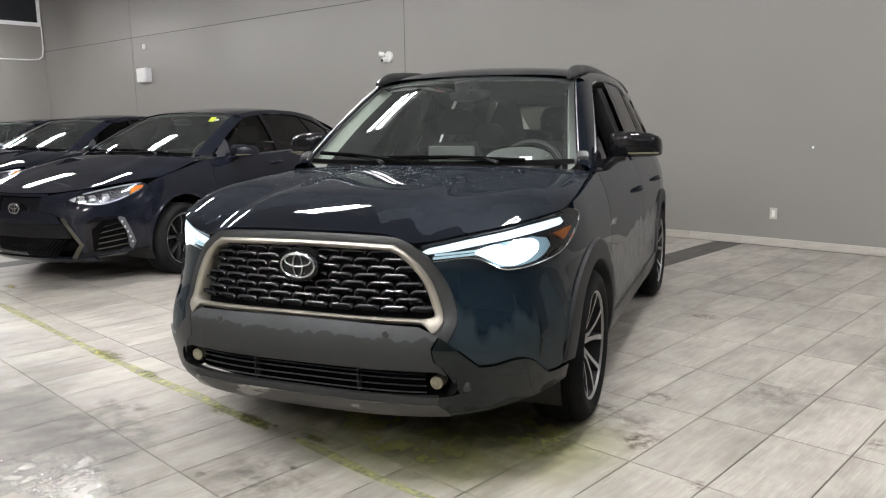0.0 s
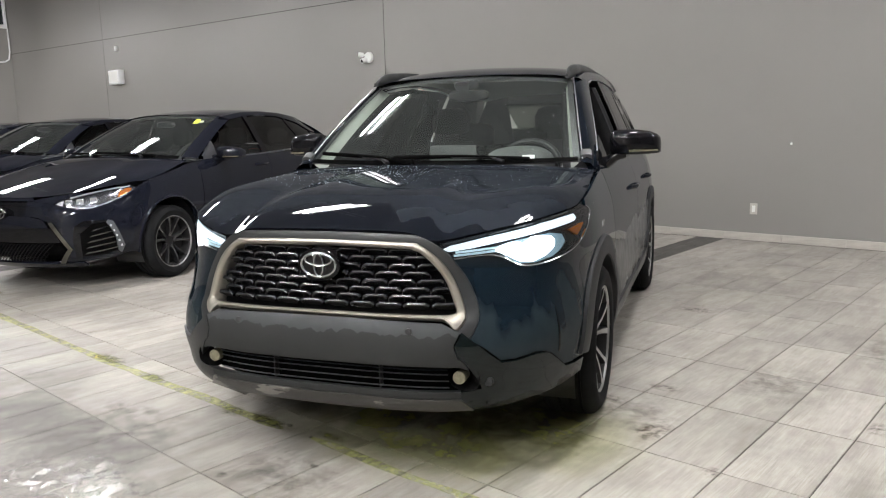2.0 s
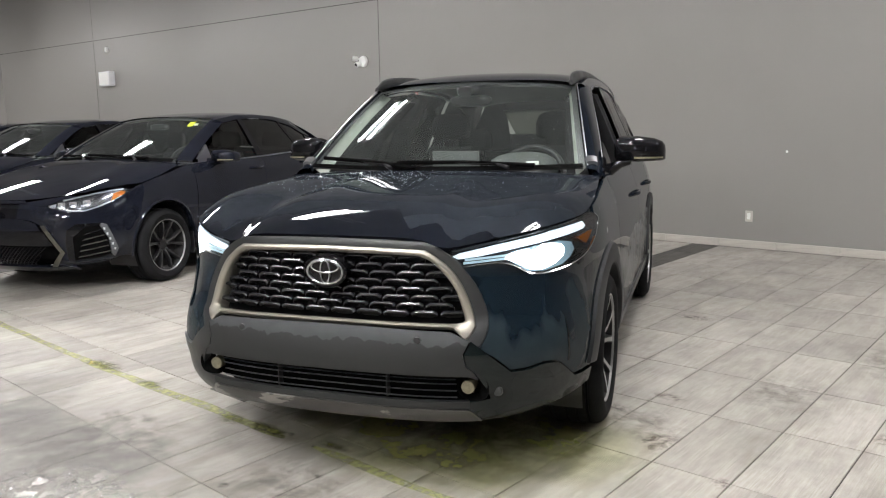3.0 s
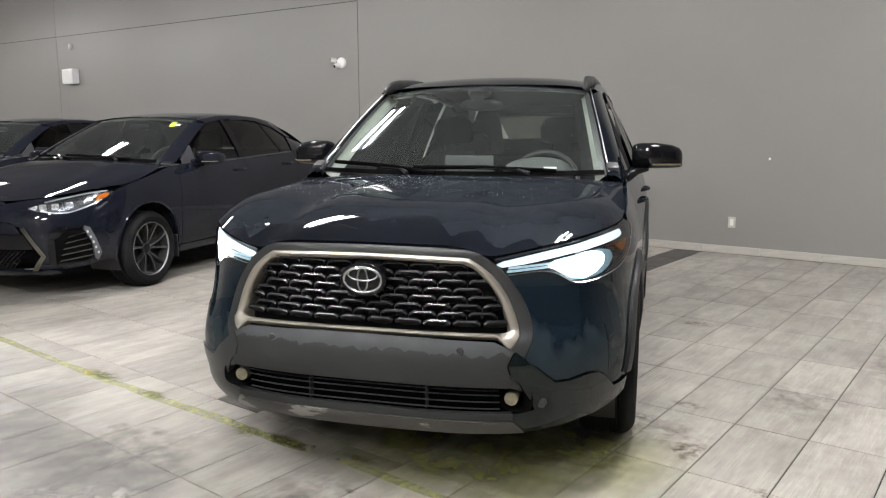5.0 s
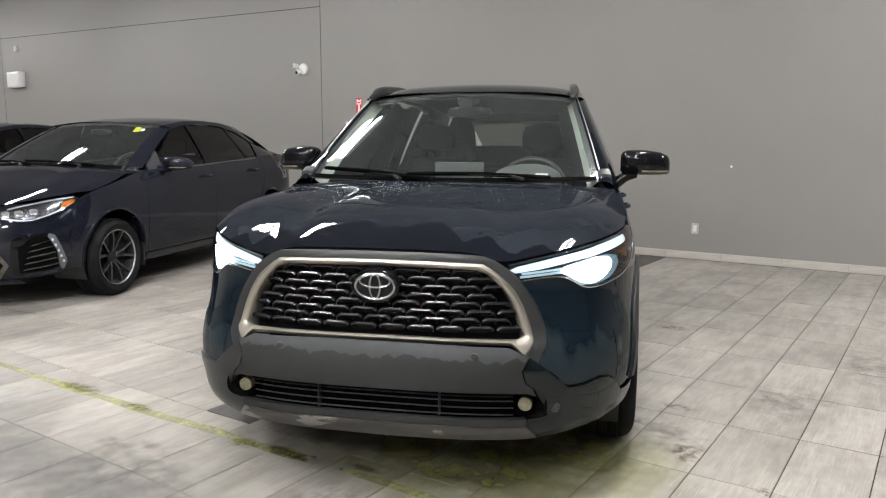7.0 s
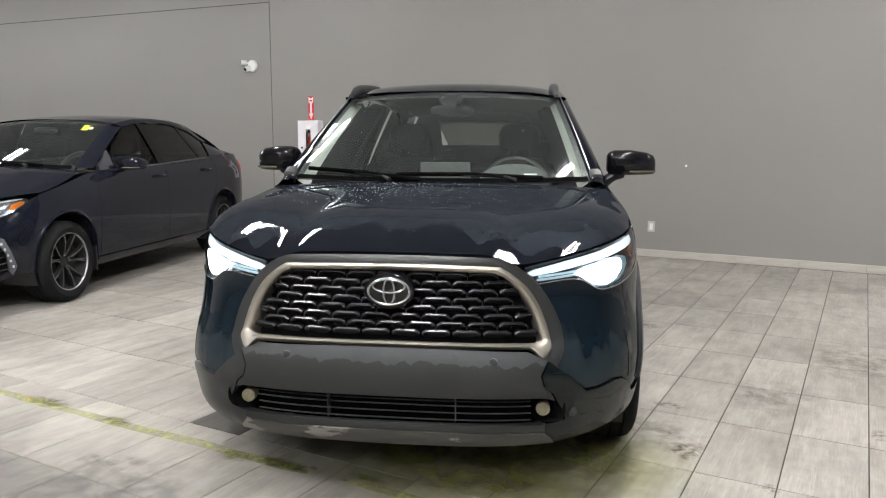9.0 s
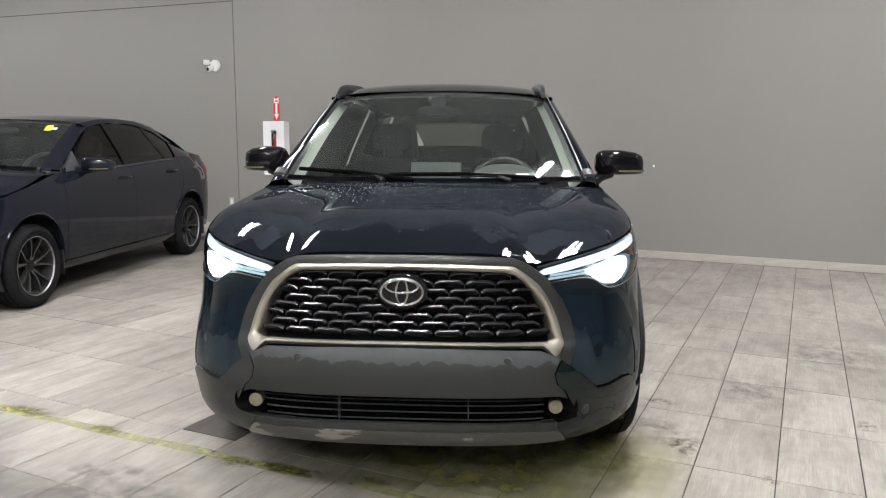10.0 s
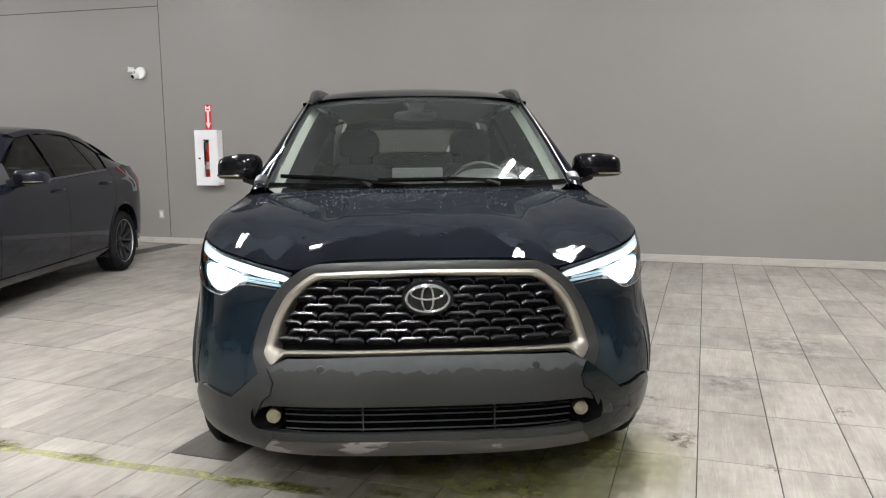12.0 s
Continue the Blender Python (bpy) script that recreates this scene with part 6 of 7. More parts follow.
            e = ws(side * 1.0, v)
            f = sd(1.42 + (2.2 - 1.42) * v + 0.05 * math.sin(math.pi * v), 0.985 + (1.355 - 0.985) * v + 0.045 * math.sin(math.pi * v))
            rows.append([e + Vector((0, 0.01, -0.02)), e + Vector((side * 0.003, -0.004, 0.006)), e * 0.6 + f * 0.4 + Vector((side * 0.014, -0.016, 0.012)), f + Vector((side * 0.003, 0, 0)), f + Vector((-side * 0.02, 0.01, 0))])
        grid_bm(rows, False, bm)
        bmesh.ops.recalc_face_normals(bm, faces=bm.faces[:])
        part("front_pillar", bm, M_BLACK, car, "", 50)
        strip("roof_edge", M_BLACK, [(2.14, 1.335), (2.4, 1.372), (2.7, 1.384), (3.05, 1.37), (3.4, 1.305), (3.62, 1.21)], [(2.04, 1.368), (2.4, 1.415), (2.75, 1.424), (3.1, 1.412), (3.5, 1.365), (4.02, 1.14)], 0.003, "", 30)
        strip("tail_pillar", M_BLACK, [(3.54, 1.025), (4.25, 1.06)], [(3.62, 1.215), (4.06, 1.12)], 0.002, "", 12)
        strip("middle_pillar", M_GLOSS, [(2.42, 0.98), (2.52, 0.98)], [(2.40, 1.378), (2.47, 1.378)], 0.002, "", 6)
        strip("rear_divider", M_GLOSS, [(3.30, 1.02), (3.33, 1.02)], [(3.14, 1.36), (3.17, 1.36)], 0.002, "", 4)
        strip("mirror_sail", M_SAIL, [(1.44, 0.91), (1.68, 0.94)], [(1.50, 1.0), (1.70, 1.13)], 0.012, "satin black sail panel at the mirror", 8)
        strip("belt_trim", M_SAIL, [(1.66, 0.962), (2.5, 0.985), (3.3, 1.018), (3.56, 1.03)], [(1.66, 0.974), (2.5, 0.997), (3.3, 1.03), (3.57, 1.042)], 0.008, "", 20)
        part("side_window", patch(lambda yy, zz: sd(yy, zz) - Vector((side * 0.008, 0, 0)), [[(1.5, 0.97), (2.43, 0.985), (2.41, 1.38), (2.2, 1.36)]], 0, 0, 0.1, 0.1, flip=side < 0), M_SMOKE, car, "clear front side window", 60)
        part("side_window", patch(lambda yy, zz: sd(yy, zz) - Vector((side * 0.008, 0, 0)), [[(2.51, 0.985), (3.32, 1.02), (3.58, 1.03), (3.62, 1.2), (3.4, 1.31), (3.05, 1.375), (2.47, 1.38)]], 0, 0, 0.1, 0.1, flip=side < 0), M_PRIVACY, car, "tinted rear side window", 60)
        door_mirror(car, side, 0.865, 1.66, 1.025, 0.225, 0.112, M_BLACK, "polished black mirror shell", 0.965)
    part("scuttle", grid_bm([[cowl(s / 16) + Vector((0, dy, dz)) for s in range(17)] for dy, dz in ((-0.012, -0.012), (0.03, -0.02), (0.09, -0.004))]), M_TRIM, car, "", 50)
    part("screen_foot", grid_bm([[ws(-0.98 + 1.96 * i / 20, v) + Vector((0, -0.008, 0.01)) for i in range(21)] for v in (-0.03, 0.0, 0.035)]), M_VOID, car, "black foot of the windscreen", 60)
    wiper(car, [ws(-0.25, 0.0) + Vector((0, -0.03, 0.012)), ws(-0.32, 0.03) + Vector((0, -0.02, 0.016)), ws(-0.6, 0.06) + Vector((0, -0.012, 0.014))], 0, 0.6)
    wiper(car, [ws(0.55, 0.0) + Vector((0, -0.03, 0.012)), ws(0.48, 0.03) + Vector((0, -0.02, 0.016)), ws(0.14, 0.05) + Vector((0, -0.012, 0.014))], 0, 0.66)
    rows = [[(0.68 * k / 8, yy, zz - bow * (k / 8) ** 2) for k in range(-8, 9)] for yy, zz, bow in ((1.28, 0.985, 0.05), (1.5, 0.99, 0.04), (1.72, 0.97, 0.02), (1.78, 0.7, 0))]
    part("dashboard", grid_bm(rows), M_DASH, car, "", 50)
    steering_wheel(car, 0.36, 1.86, 0.93)
    for sx in (-0.35, 0.35):
        seat(car, sx, 1.95, 0.48)
        seat(car, sx, 2.75, 0.48)
    part("cabin_floor", boxed((-0.7, 1.3, 0.24), (0.7, 3.9, 0.34)), M_VOID, car)
    part("cabin_mirror", loft([[(a, yy, 1.30 + b) for a, b in rounded_loop(0, 0, 0.22 * s2, 0.06 * s2, 3.5, 18)] for yy, s2 in ((1.93, 0.8), (1.945, 1), (1.965, 1))]), M_TRIM, car, smooth=50)
    return car


SALOON_POSE = pose(-3.045, 0.78, 0.03, 0, 0, 20) @ Matrix.Diagonal((1.03, 1.03, 1.03, 1))
saloon = build_saloon(SALOON_POSE)
tagged(saloon, "black four-door saloon with dark alloy wheels, parked in a bay", "car", "parked saloons")
for px, py, words in ((-6.68, 0.95, "black saloon half hidden behind its neighbour"), (-9.9, 1.1, "black saloon at the far end of the row")):
    other = copy_thing(saloon, pose(px, py, 0.03, 0, 0, 20))
    tagged(other, words)


# ---- fittings on the wall ----
M_STICK = mat("yellow_sticker", (0.75, 0.8, 0.02), 0.5, vary=0.05, scale=20)
M_REDSIGN = mat("red_sign", (0.62, 0.02, 0.03), 0.4, vary=0.08, scale=10)
M_REDEXT = mat("extinguisher_red", (0.7, 0.05, 0.015), 0.25, coat=0.5)
M_SIGNWHITE = mat("sign_white", (0.82, 0.74, 0.72), 0.45, vary=0.04, scale=20)
M_JOINT = mat("dark_wall_joint", (0.085, 0.08, 0.074), 0.9, vary=0.15, scale=5)
M_FAINT = mat("painted_wall_joint", (0.165, 0.158, 0.149), 0.8, vary=0.1, scale=5)
M_BASE = mat("porcelain_baseboard", (0.47, 0.44, 0.40), 0.4, vary=0.12, scale=5, fine=40, bump=0.05, stretch=(1, 3, 6))
M_ENAMEL = mat("white_enamel", (0.80, 0.80, 0.81), 0.3, vary=0.03, scale=6, bump=0.02)
M_NIGHT = mat("night_window", (0.02, 0.022, 0.025), 0.06, vary=0.1, scale=2)
WY = Y1

# sticker on the saloon's windscreen
car_m = SALOON_POSE
for w, h, dx, material, nm, words in ((0.06, 0.085, 0.0, M_STICK, "yellow_sticker", "bright yellow paper sticker inside the windscreen"), (0.04, 0.035, 0.055, M_SIGNWHITE, "white_sticker", "small white paper sticker inside the windscreen")):
    bm = boxed((-w / 2, -0.001, -h / 2), (w / 2, 0.001, h / 2))
    ob = mesh_ob(nm, bm, material)
    ob.matrix_world = car_m @ pose(0.40 + dx, 1.945, 1.325 - dx * 0.1, -58, 0, 8)
    tagged(ob, words, "sticker")

# paper slip on the SUV's dashboard
slip = mesh_ob("paper_slip", boxed((-0.032, -0.0005, -0.022), (0.032, 0.0005, 0.022)), M_WHITE)
slip.matrix_world = SUV_POSE @ pose(0.447, 1.462, 1.112, -38, 0, 6)
tagged(slip, "small white paper slip on the dashboard by the windscreen", "paper slip")

# panel joints of the wall
jt = mesh_ob("panel_joint", boxed((-0.0045, -0.003, 0.09), (0.0045, 0.0, CEILING)), M_JOINT)
jt.location = (-4.60, WY, 0)
tagged(jt, "narrow dark upright joint between wall panels", "wall joint", "panel joints", "structure")
jf = mesh_ob("panel_joint", boxed((-0.006, -0.003, 0.09), (0.006, 0.0, CEILING)), M_FAINT)
jf.location = (-13.75, WY, 0)
tagged(jf, "faint upright joint between wall panels", "wall joint", "panel joints", "structure")
jh = mesh_ob("panel_joint_level", boxed((X0, -0.003, -0.006), (-4.606, 0.0, 0.006)), M_JOINT)
jh.matrix_world = pose(0, WY, 3.118, 0, 1.2, 0)
tagged(jh, "narrow dark level joint across the wall", "wall joint", "panel joints", "structure")

# baseboard
bb = empty("baseboard", pose(0, WY, 0))
tagged(bb, "pale porcelain tile baseboard along the wall", "baseboard", kind="structure")
bme = bpy.data.meshes.new("baseboard_tile")
tmp = boxed((-0.3035, -0.012, 0.001), (0.3035, 0.0, 0.083), 0.0015)
tmp.to_mesh(bme)
tmp.free()
bme.materials.append(M_BASE)
for i in range(-31, 26):
    ob = new("baseboard_tile", bme)
    ob.parent = bb
    ob.location = ((i + 0.5) * 0.61 - 0.015, 0, 0)


def outlet(x, z):
    top = empty("wall_outlet", pose(x, WY, z))
    tagged(top, "white wall outlet in a pale plate", "outlet", "wall outlets")
    part("plate", boxed((-0.039, -0.007, -0.059), (0.039, 0, 0.059), 0.003), M_PLATE, top)
    part("socket", boxed((-0.018, -0.010, -0.035), (0.018, -0.006, 0.035), 0.002), M_WHITE, top)


M_PLATE = mat("beige_plate", (0.5, 0.47, 0.43), 0.4, vary=0.04, scale=20)
outlet(0.905, 0.341)
outlet(-4.735, 0.408)

# a filled screw hole
tagged(mesh_ob("wall_plug", loft([[(1.252 + a, WY - dy, 1.024 + b) for a, b in rounded_loop(0, 0, 0.024 * s, 0.028 * s, 2, 14)] for dy, s in ((0, 1), (0.004, 0.9), (0.006, 0.5))]), M_WHITE), "small white plug in the wall", "wall plug")

# junction box and sensor
jb = empty("junction_box", pose(-13.1, WY, 2.53) @ Matrix.Scale(0.82, 4))
tagged(jb, "white square box mounted high on the wall", "box")
part("case", boxed((-0.29, -0.17, -0.19), (0.29, 0, 0.19), 0.012), M_ENAMEL, jb, smooth=40)
part("cover", boxed((-0.24, -0.18, -0.15), (0.24, -0.17, 0.15), 0.004), M_WHITE, jb)
sn = empty("wall_sensor", pose(-13.1, WY, 3.16) @ Matrix.Scale(0.7, 4))
tagged(sn, "small white movement detector on the wall", "sensor")
part("body", boxed((-0.06, -0.07, -0.075), (0.06, 0, 0.075), 0.012), M_WHITE, sn, smooth=40)
part("window", boxed((-0.035, -0.076, -0.04), (0.035, -0.068, 0.01), 0.003), M_ENAMEL, sn)

# emergency light
el = empty("emergency_light", pose(-4.97, WY, 2.345) @ Matrix.Scale(0.78, 4))
tagged(el, "white round twin-head emergency spot light on the wall", "emergency light")


def disc(cx, cz, r, y0, y1, n=24):
    return loft([[(cx + a, y, cz + b) for a, b in rounded_loop(0, 0, 2 * r * s, 2 * r * s, 2, n)] for y, s in ((y0, 1), (y1 + 0.01, 1), (y1, 0.9), (y1 - 0.002, 0.3))])


part("base", disc(0.045, 0.0, 0.105, 0.0, -0.05, 28), M_WHITE, el, smooth=40)
for sx, sz, rx, turn, r0 in ((-0.085, 0.055, -6, 42, 0.046), (-0.01, -0.045, 16, 12, 0.05)):
    hd = part("lamp_head", disc(0, 0, r0, 0.02, -0.085), M_WHITE, el, "round lamp head", 40)
    hd.matrix_basis = pose(sx, -0.065, sz, rx, 0, -turn)
    part("lens", disc(0, 0, r0 * 0.78, -0.082, -0.0885), M_BEZEL, hd, "grey lamp lens", 40)
    part("yoke", tube([(0.02, 0.06, 0.0), (0.0, 0.02, 0.0)], 0.018, 10), M_WHITE, hd, "", 40)

# fire extinguisher cabinet with its arrow sign
cab = empty("extinguisher_cabinet", pose(-3.855, WY, 1.185))
tagged(cab, "white steel fire extinguisher cabinet with a narrow window", "cabinet")
W2, H2, D2 = 0.175, 0.363, 0.108
for lo, hi, nm in (((-W2, -D2, -H2), (-W2 + 0.012, 0, H2), "side"), ((W2 - 0.012, -D2, -H2), (W2, 0, H2), "side"), ((-W2 + 0.012, -D2, H2 - 0.012), (W2 - 0.012, 0, H2), "top"), ((-W2 + 0.012, -D2, -H2), (W2 - 0.012, 0, -H2 + 0.012), "bottom"), ((-W2 + 0.012, -0.01, -H2 + 0.012), (W2 - 0.012, 0, H2 - 0.012), "back")):
    part(nm, boxed(lo, hi, 0.002), M_ENAMEL, cab)
wl, wr, wb, wt = -0.045, 0.045, -0.255, 0.245
door = part("door", boxed((-W2 - 0.004, -D2 - 0.014, -H2 - 0.004), (wl, -D2 - 0.001, H2 + 0.004), 0.002), M_ENAMEL, cab, "white steel door with a slot window")
for lo, hi in (((wr, -D2 - 0.014, -H2 - 0.004), (W2 + 0.004, -D2 - 0.001, H2 + 0.004)), ((wl, -D2 - 0.014, wt), (wr, -D2 - 0.001, H2 + 0.004)), ((wl, -D2 - 0.014, -H2 - 0.004), (wr, -D2 - 0.001, wb))):
    part("door_rail", boxed(lo, hi, 0.001), M_ENAMEL, door)
part("window", boxed((wl, -D2 - 0.006, wb), (wr, -D2 - 0.004, wt)), M_LENS, door)
part("latch", boxed((-0.125, -D2 - 0.02, -0.02), (-0.095, -D2 - 0.012, 0.005), 0.002), M_TRIM, door)
ex = empty("fire_extinguisher", pose(-3.862, WY - 0.053, 1.185 - H2 + 0.012))
tagged(ex, "red fire extinguisher with a pale label inside the cabinet", "extinguisher")
part("cylinder", loft([[(a, b, z) for a, b in rounded_loop(0, 0, 0.1 * s, 0.1 * s, 2, 24)] for z, s in ((0, 0.9), (0.01, 1), (0.43, 1), (0.48, 0.85), (0.51, 0.4), (0.55, 0.38))]), M_REDEXT, ex, smooth=50)
part("label", loft([[(a, b, z) for a, b in rounded_loop(0, 0, 0.102, 0.102, 2, 24)] for z in (0.2, 0.3)], False), M_SIGNWHITE, ex, "pale paper label", 50)
part("valve", boxed((-0.02, -0.04, 0.55), (0.02, 0.03, 0.585), 0.006), M_TRIM, ex)
part("hose", tube([(0, -0.03, 0.565), (-0.035, -0.04, 0.55), (-0.052, -0.03, 0.45), (-0.053, -0.02, 0.25)], 0.009, 8), M_TRIM, ex, smooth=50)
sg = empty("arrow_sign", pose(-3.885, WY, 1.725))
tagged(sg, "red sign with a pale arrow pointing down", "sign")
part("plate", boxed((-0.05, -0.003, -0.165), (0.05, 0, 0.165)), M_REDSIGN, sg)
bm = bmesh.new()
pts = [(-0.016, 0.075), (-0.016, -0.075), (-0.040, -0.075), (0, -0.15), (0.040, -0.075), (0.016, -0.075), (0.016, 0.075), (0.040, 0.075), (0.040, 0.155), (0, 0.13), (-0.040, 0.155), (-0.040, 0.075)]
f = bm.faces.new([bm.verts.new((a, -0.004, b)) for a, b in pts])
r = bmesh.ops.extrude_face_region(bm, geom=[f])
for v in r["geom"]:
    if isinstance(v, bmesh.types.BMVert):
        v.co.y = -0.0062
bmesh.ops.recalc_face_normals(bm, faces=bm.faces[:])
part("arrow", bm, M_SIGNWHITE, sg)
part("word_bar", boxed((-0.024, -0.0075, 0.092), (0.024, -0.006, 0.112)), M_REDSIGN, sg)

# west wall: night window in a white frame, white conduit under it
wn = empty("window_1", pose(X0, 3.0, 0))
tagged(wn, "dark night window in a white frame", "window", kind="structure")
part("pane", boxed((0.001, -3.0, 4.30), (0.012, 3.62, CEILING - 0.05)), M_NIGHT, wn)
part("sill", boxed((0, -3.0, 4.20), (0.05, 3.70, 4.30), 0.004), M_ENAMEL, wn)
part("frame", boxed((0, 3.62, 4.30), (0.05, 3.70, CEILING - 0.05), 0.004), M_ENAMEL, wn)
cd = mesh_ob("conduit", tube([(X0 + 0.03, -3, 3.28), (X0 + 0.03, 6.3, 3.28), (X0 + 0.03, 6.56, 3.31), (X0 + 0.03, 6.66, 3.38), (X0 + 0.03, 6.7, 3.6), (X0 + 0.03, 6.7, 4.2)], 0.02, 8), M_ENAMEL, smooth=50)
tagged(cd, "thin white conduit bent round a corner of the wall", "conduit")

# worn yellow paint line on the floor
M_YELLOW = bpy.data.materials.new("worn_yellow_paint")
M_YELLOW.use_nodes = True
nt = M_YELLOW.node_tree
nb = nt.nodes["Principled BSDF"]
nb.inputs["Roughness"].default_value = 0.6
gp = nt.nodes.new("ShaderNodeNewGeometry")
tx = nt.nodes.new("ShaderNodeTexNoise")
tx.inputs["Scale"].default_value, tx.inputs["Detail"].default_value, tx.inputs["Roughness"].default_value = 16, 8, 0.75
nt.links.new(gp.outputs["Position"], tx.inputs["Vector"])
mr = nt.nodes.new("ShaderNodeMapRange")
mr.inputs["From Min"].default_value, mr.inputs["From Max"].default_value = 0.30, 0.62
nt.links.new(tx.outputs["Fac"], mr.inputs["Value"])
tx2 = nt.nodes.new("ShaderNodeTexNoise")
tx2.inputs["Scale"].default_value, tx2.inputs["Detail"].default_value = 2.2, 4
nt.links.new(gp.outputs["Position"], tx2.inputs["Vector"])
cr = nt.nodes.new("ShaderNodeMix")
cr.data_type = "RGBA"
cr.inputs["A"].default_value = (0.41, 0.415, 0.22, 1)
cr.inputs["B"].default_value = (0.45, 0.47, 0.15, 1)
nt.links.new(tx2.outputs["Fac"], cr.inputs["Factor"])
nt.links.new(cr.outputs["Result"], nb.inputs["Base Color"])
mr.inputs["To Min"].default_value, mr.inputs["To Max"].default_value = 0.0, 0.78
nt.links.new(mr.outputs[0], nb.inputs["Alpha"])


def line_strip(x0, x1, y, width, slope):
    rows = []
    n = int((x1 - x0) / 0.05)
    for dy in (-0.5, 0.5):
        row = []
        for k in range(n + 1):
            x = x0 + (x1 - x0) * k / n
            wd = width * (0.85 + 0.5 * noise.noise(Vector((x * 3, dy * 9, 1)))) * min(1.0, 0.3 + 6 * (x1 - x), 0.3 + 6 * (x - x0))
            row.append((x, y + slope * (x - x0) + 0.012 * math.sin(x * 2.1) + dy * wd, 0.0009))
        rows.append(row)
    return grid_bm(rows)


ln = mesh_ob("painted_line", line_strip(-4.7, 1.12, 0.425, 0.062, 0.004), M_YELLOW)
tagged(ln, "worn pale yellow paint line across the floor tiles", "floor marking", kind="structure")
ln = mesh_ob("painted_line", line_strip(1.28, 2.3, 0.475, 0.055, 0.03), M_YELLOW)
tagged(ln, "faded end of the yellow paint line", "floor marking", kind="structure")


# ---- stains, spills and a painted glow on the floor ----
def stain_or_glow_mat(name, color, rough, strength, freq, lo, hi):
    """A spill or painted glow that fades out from its middle, broken up by noise."""
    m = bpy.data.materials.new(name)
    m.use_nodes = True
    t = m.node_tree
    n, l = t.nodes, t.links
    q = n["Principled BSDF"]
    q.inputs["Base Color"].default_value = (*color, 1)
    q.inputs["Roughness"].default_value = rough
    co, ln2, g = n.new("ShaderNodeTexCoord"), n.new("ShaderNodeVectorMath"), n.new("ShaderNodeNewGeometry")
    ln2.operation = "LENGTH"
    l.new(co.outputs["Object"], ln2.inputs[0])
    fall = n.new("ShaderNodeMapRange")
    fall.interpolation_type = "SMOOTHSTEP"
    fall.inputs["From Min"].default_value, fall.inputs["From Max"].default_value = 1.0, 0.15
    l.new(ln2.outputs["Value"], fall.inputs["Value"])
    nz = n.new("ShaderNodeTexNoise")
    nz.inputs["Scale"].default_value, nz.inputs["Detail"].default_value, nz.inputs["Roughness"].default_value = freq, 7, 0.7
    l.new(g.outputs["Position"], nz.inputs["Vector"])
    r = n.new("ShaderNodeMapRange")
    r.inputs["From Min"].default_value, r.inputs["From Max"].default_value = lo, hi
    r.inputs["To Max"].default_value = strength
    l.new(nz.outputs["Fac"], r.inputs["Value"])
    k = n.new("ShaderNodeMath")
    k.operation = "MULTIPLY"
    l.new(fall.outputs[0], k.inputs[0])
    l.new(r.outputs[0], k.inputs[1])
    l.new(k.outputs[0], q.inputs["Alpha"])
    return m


M_DIRT = stain_or_glow_mat("brown_grime", (0.14, 0.09, 0.055), 0.7, 0.8, 22, 0.42, 0.66)
M_GREY = stain_or_glow_mat("grey_scuff", (0.17, 0.155, 0.14), 0.6, 0.42, 9, 0.42, 0.66)
M_SPILL = stain_or_glow_mat("wet_spill", (0.36, 0.345, 0.32), 0.05, 0.95, 13, 0.47, 0.52)
# Broad film, darker than the tiles, over the near left floor.
M_DULL = stain_or_glow_mat("darker_film", (0.15, 0.143, 0.132), 0.7, 0.44, 2.2, 0.2, 0.6)
nt = M_SPILL.node_tree
ripple, tilt = nt.nodes.new("ShaderNodeTexNoise"), nt.nodes.new("ShaderNodeBump")
ripple.inputs["Scale"].default_value, ripple.inputs["Detail"].default_value = 70, 4
tilt.inputs["Strength"].default_value, tilt.inputs["Distance"].default_value = 0.8, 0.0012
nt.links.new(nt.nodes["Texture Coordinate"].outputs["Object"], ripple.inputs["Vector"])
nt.links.new(ripple.outputs["Fac"], tilt.inputs["Height"])
nt.links.new(tilt.outputs[0], nt.nodes["Principled BSDF"].inputs["Normal"])
# Yellow-green glow under the bumper, put into the floor colour as a decal.
M_GLOW_TINT = stain_or_glow_mat("yellow_green_glow_tint", (0.34, 0.345, 0.10), 0.65, 0.8, 3.5, 0.22, 0.66)
M_OLIVE = stain_or_glow_mat("olive_residue", (0.16, 0.17, 0.02), 0.55, 0.9, 20, 0.36, 0.58)
M_FLECK = stain_or_glow_mat("yellow_fleck", (0.55, 0.45, 0.06), 0.6, 0.7, 30, 0.4, 0.6)
disc_bm = bmesh.new()
bmesh.ops.create_circle(disc_bm, cap_ends=True, segments=32, radius=1.0)
disc_me = bpy.data.meshes.new("floor_stain_or_glow")
disc_bm.to_mesh(disc_me)
disc_bm.free()
lift = 0.0013
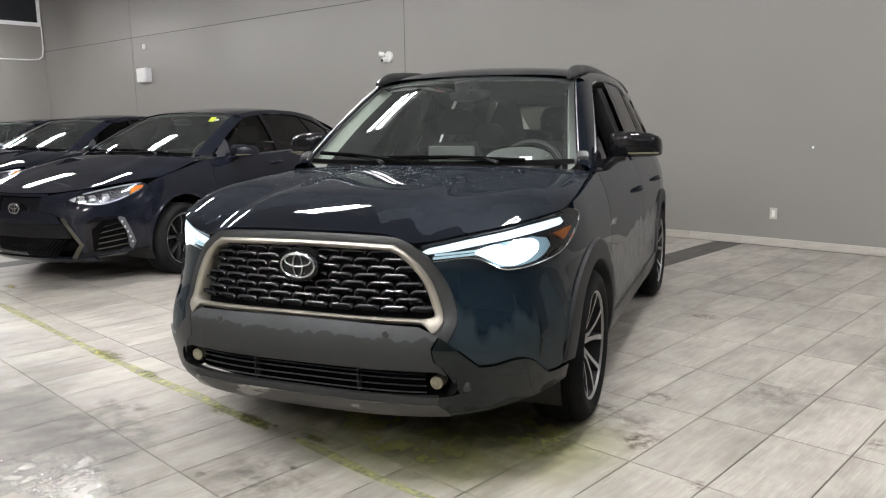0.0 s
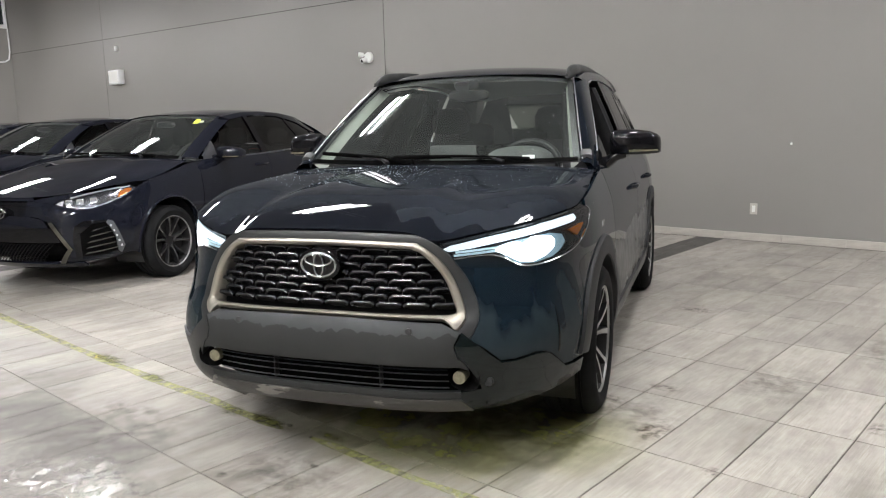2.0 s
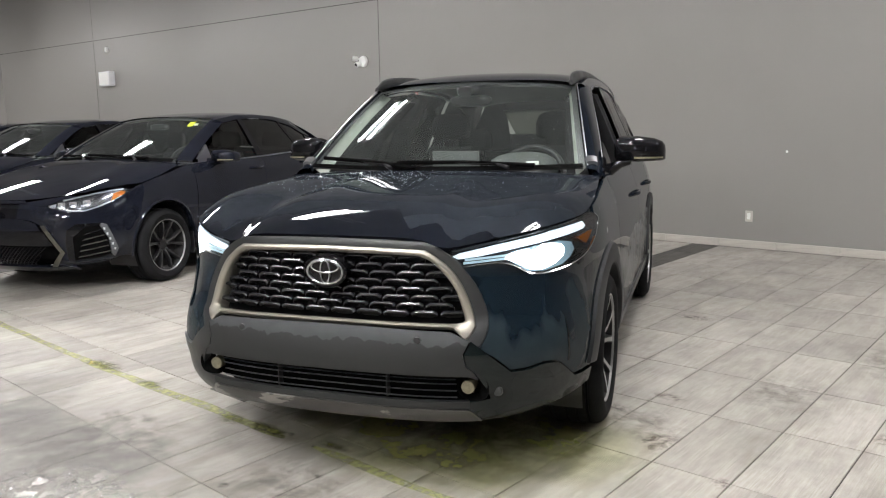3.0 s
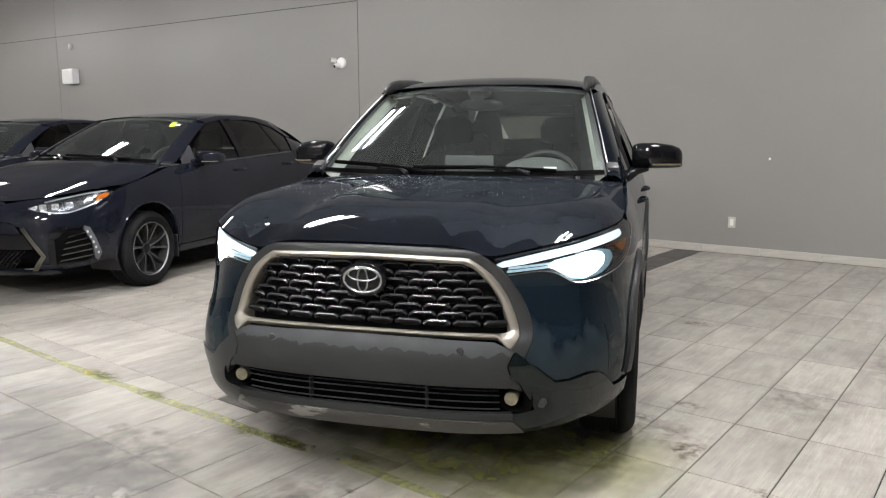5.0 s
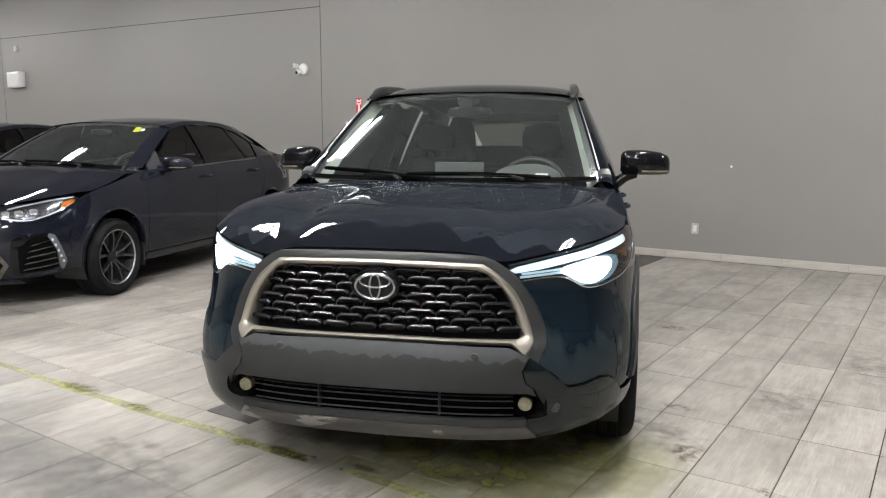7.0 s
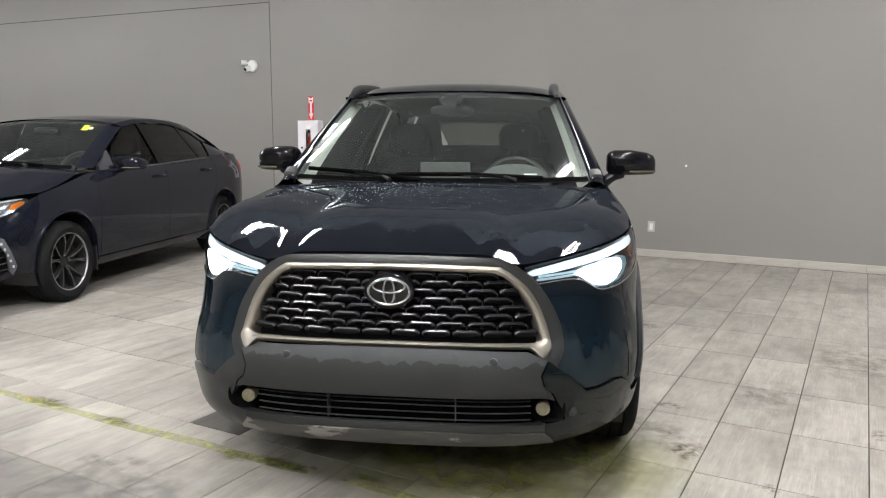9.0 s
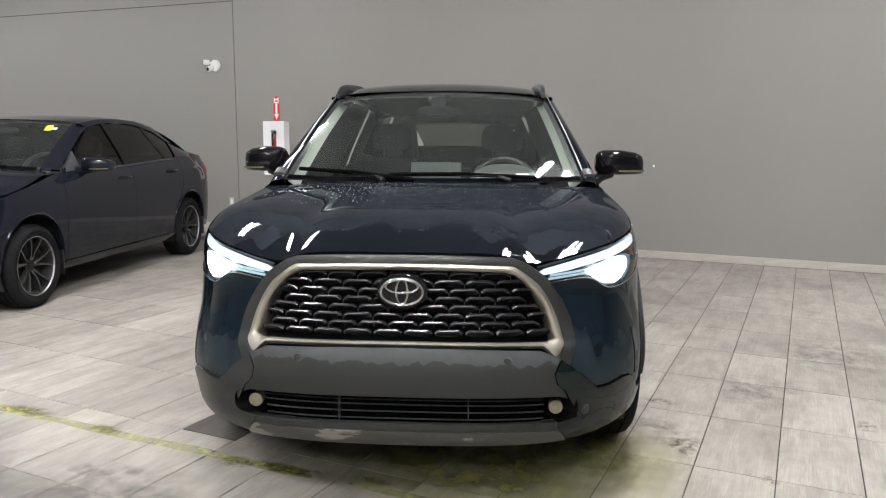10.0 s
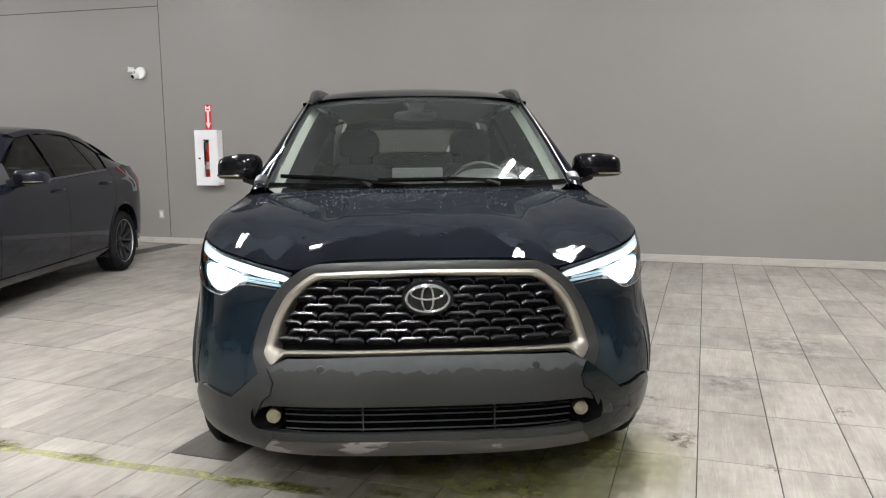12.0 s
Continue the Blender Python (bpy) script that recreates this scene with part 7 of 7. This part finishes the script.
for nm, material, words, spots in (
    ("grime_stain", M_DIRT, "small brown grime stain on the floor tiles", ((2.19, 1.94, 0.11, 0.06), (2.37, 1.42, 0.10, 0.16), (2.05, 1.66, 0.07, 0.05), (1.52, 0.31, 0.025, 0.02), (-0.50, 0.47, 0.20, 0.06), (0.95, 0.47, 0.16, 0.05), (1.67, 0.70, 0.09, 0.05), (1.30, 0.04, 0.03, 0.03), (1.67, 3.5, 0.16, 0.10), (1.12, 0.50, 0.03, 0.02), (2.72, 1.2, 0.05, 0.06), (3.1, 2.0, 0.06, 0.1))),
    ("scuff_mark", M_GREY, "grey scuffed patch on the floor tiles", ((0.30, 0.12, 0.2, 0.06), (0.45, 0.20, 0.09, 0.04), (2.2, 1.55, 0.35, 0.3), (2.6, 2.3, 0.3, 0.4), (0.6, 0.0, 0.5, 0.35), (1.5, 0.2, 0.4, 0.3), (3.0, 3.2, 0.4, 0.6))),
    ("damp_patch", M_DULL, "broad dull film, darker than the floor tiles", ((0.75, -0.35, 1.15, 0.75), (-0.3, -0.2, 1.0, 0.6))),
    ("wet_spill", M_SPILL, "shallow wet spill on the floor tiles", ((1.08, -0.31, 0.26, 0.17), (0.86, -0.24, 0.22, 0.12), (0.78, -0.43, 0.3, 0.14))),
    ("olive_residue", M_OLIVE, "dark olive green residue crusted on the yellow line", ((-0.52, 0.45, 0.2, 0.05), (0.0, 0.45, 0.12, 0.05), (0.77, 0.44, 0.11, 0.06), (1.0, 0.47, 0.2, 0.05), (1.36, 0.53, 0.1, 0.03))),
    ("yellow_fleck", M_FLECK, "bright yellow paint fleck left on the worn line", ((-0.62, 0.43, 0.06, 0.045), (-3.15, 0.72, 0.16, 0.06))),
    ("paint_residue", M_GLOW_TINT, "yellowish green glow before the bumper, tinted onto the tiles", ((1.55, 0.85, 0.95, 0.55), (1.95, 1.15, 0.6, 0.5))),
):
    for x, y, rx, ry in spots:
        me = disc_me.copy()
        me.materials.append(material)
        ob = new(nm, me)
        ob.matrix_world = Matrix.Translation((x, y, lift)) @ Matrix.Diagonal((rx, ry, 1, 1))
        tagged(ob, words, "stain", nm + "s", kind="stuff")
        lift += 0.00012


# ---- floor tiles ----
def tile_bm(cx, cy, bm, w=T - 0.0046, h=2 * T - 0.0044):
    e = 0.0008
    lo = [bm.verts.new((cx + sx * w / 2, cy + sy * h / 2, -0.0035)) for sx, sy in ((-1, -1), (1, -1), (1, 1), (-1, 1))]
    hi = [bm.verts.new((cx + sx * (w / 2 - e), cy + sy * (h / 2 - e), 0.0)) for sx, sy in ((-1, -1), (1, -1), (1, 1), (-1, 1))]
    bm.faces.new(hi)
    for i in range(4):
        bm.faces.new((lo[i], lo[(i + 1) % 4], hi[(i + 1) % 4], hi[i]))


one = bmesh.new()
tile_bm(0, 0, one)
shared = {}
for key, mm in (("tile", M_TILE), ("dark_tile", M_TILE_DARK)):
    me = bpy.data.meshes.new(key)
    one.to_mesh(me)
    me.materials.append(mm)
    shared[key] = me
one.free()
rest = bmesh.new()
for i in range(-64, 53):
    for j in range(-23, 12):
        cx, cy = (i + 0.5) * T, (j + 0.5) * 2 * T
        if cx < X0 + 0.1 or cx > X1 - 0.1 or cy < Y0 + 0.2 or cy > Y1 - 0.2:
            continue
        dark = i % 16 == 1 and j >= 1
        near = -2.6 < cx < 4.6 and -0.9 < cy < 4.9
        if near or (dark and i > -30):
            ob = new("tile", shared["dark_tile" if dark else "tile"])
            ob.location = (cx, cy, 0)
            ob.parent = floor
        else:
            tile_bm(cx, cy, rest)
far = mesh_ob("distant_tiles", rest, M_TILE_FAR, floor)
far["kind"] = "stuff"
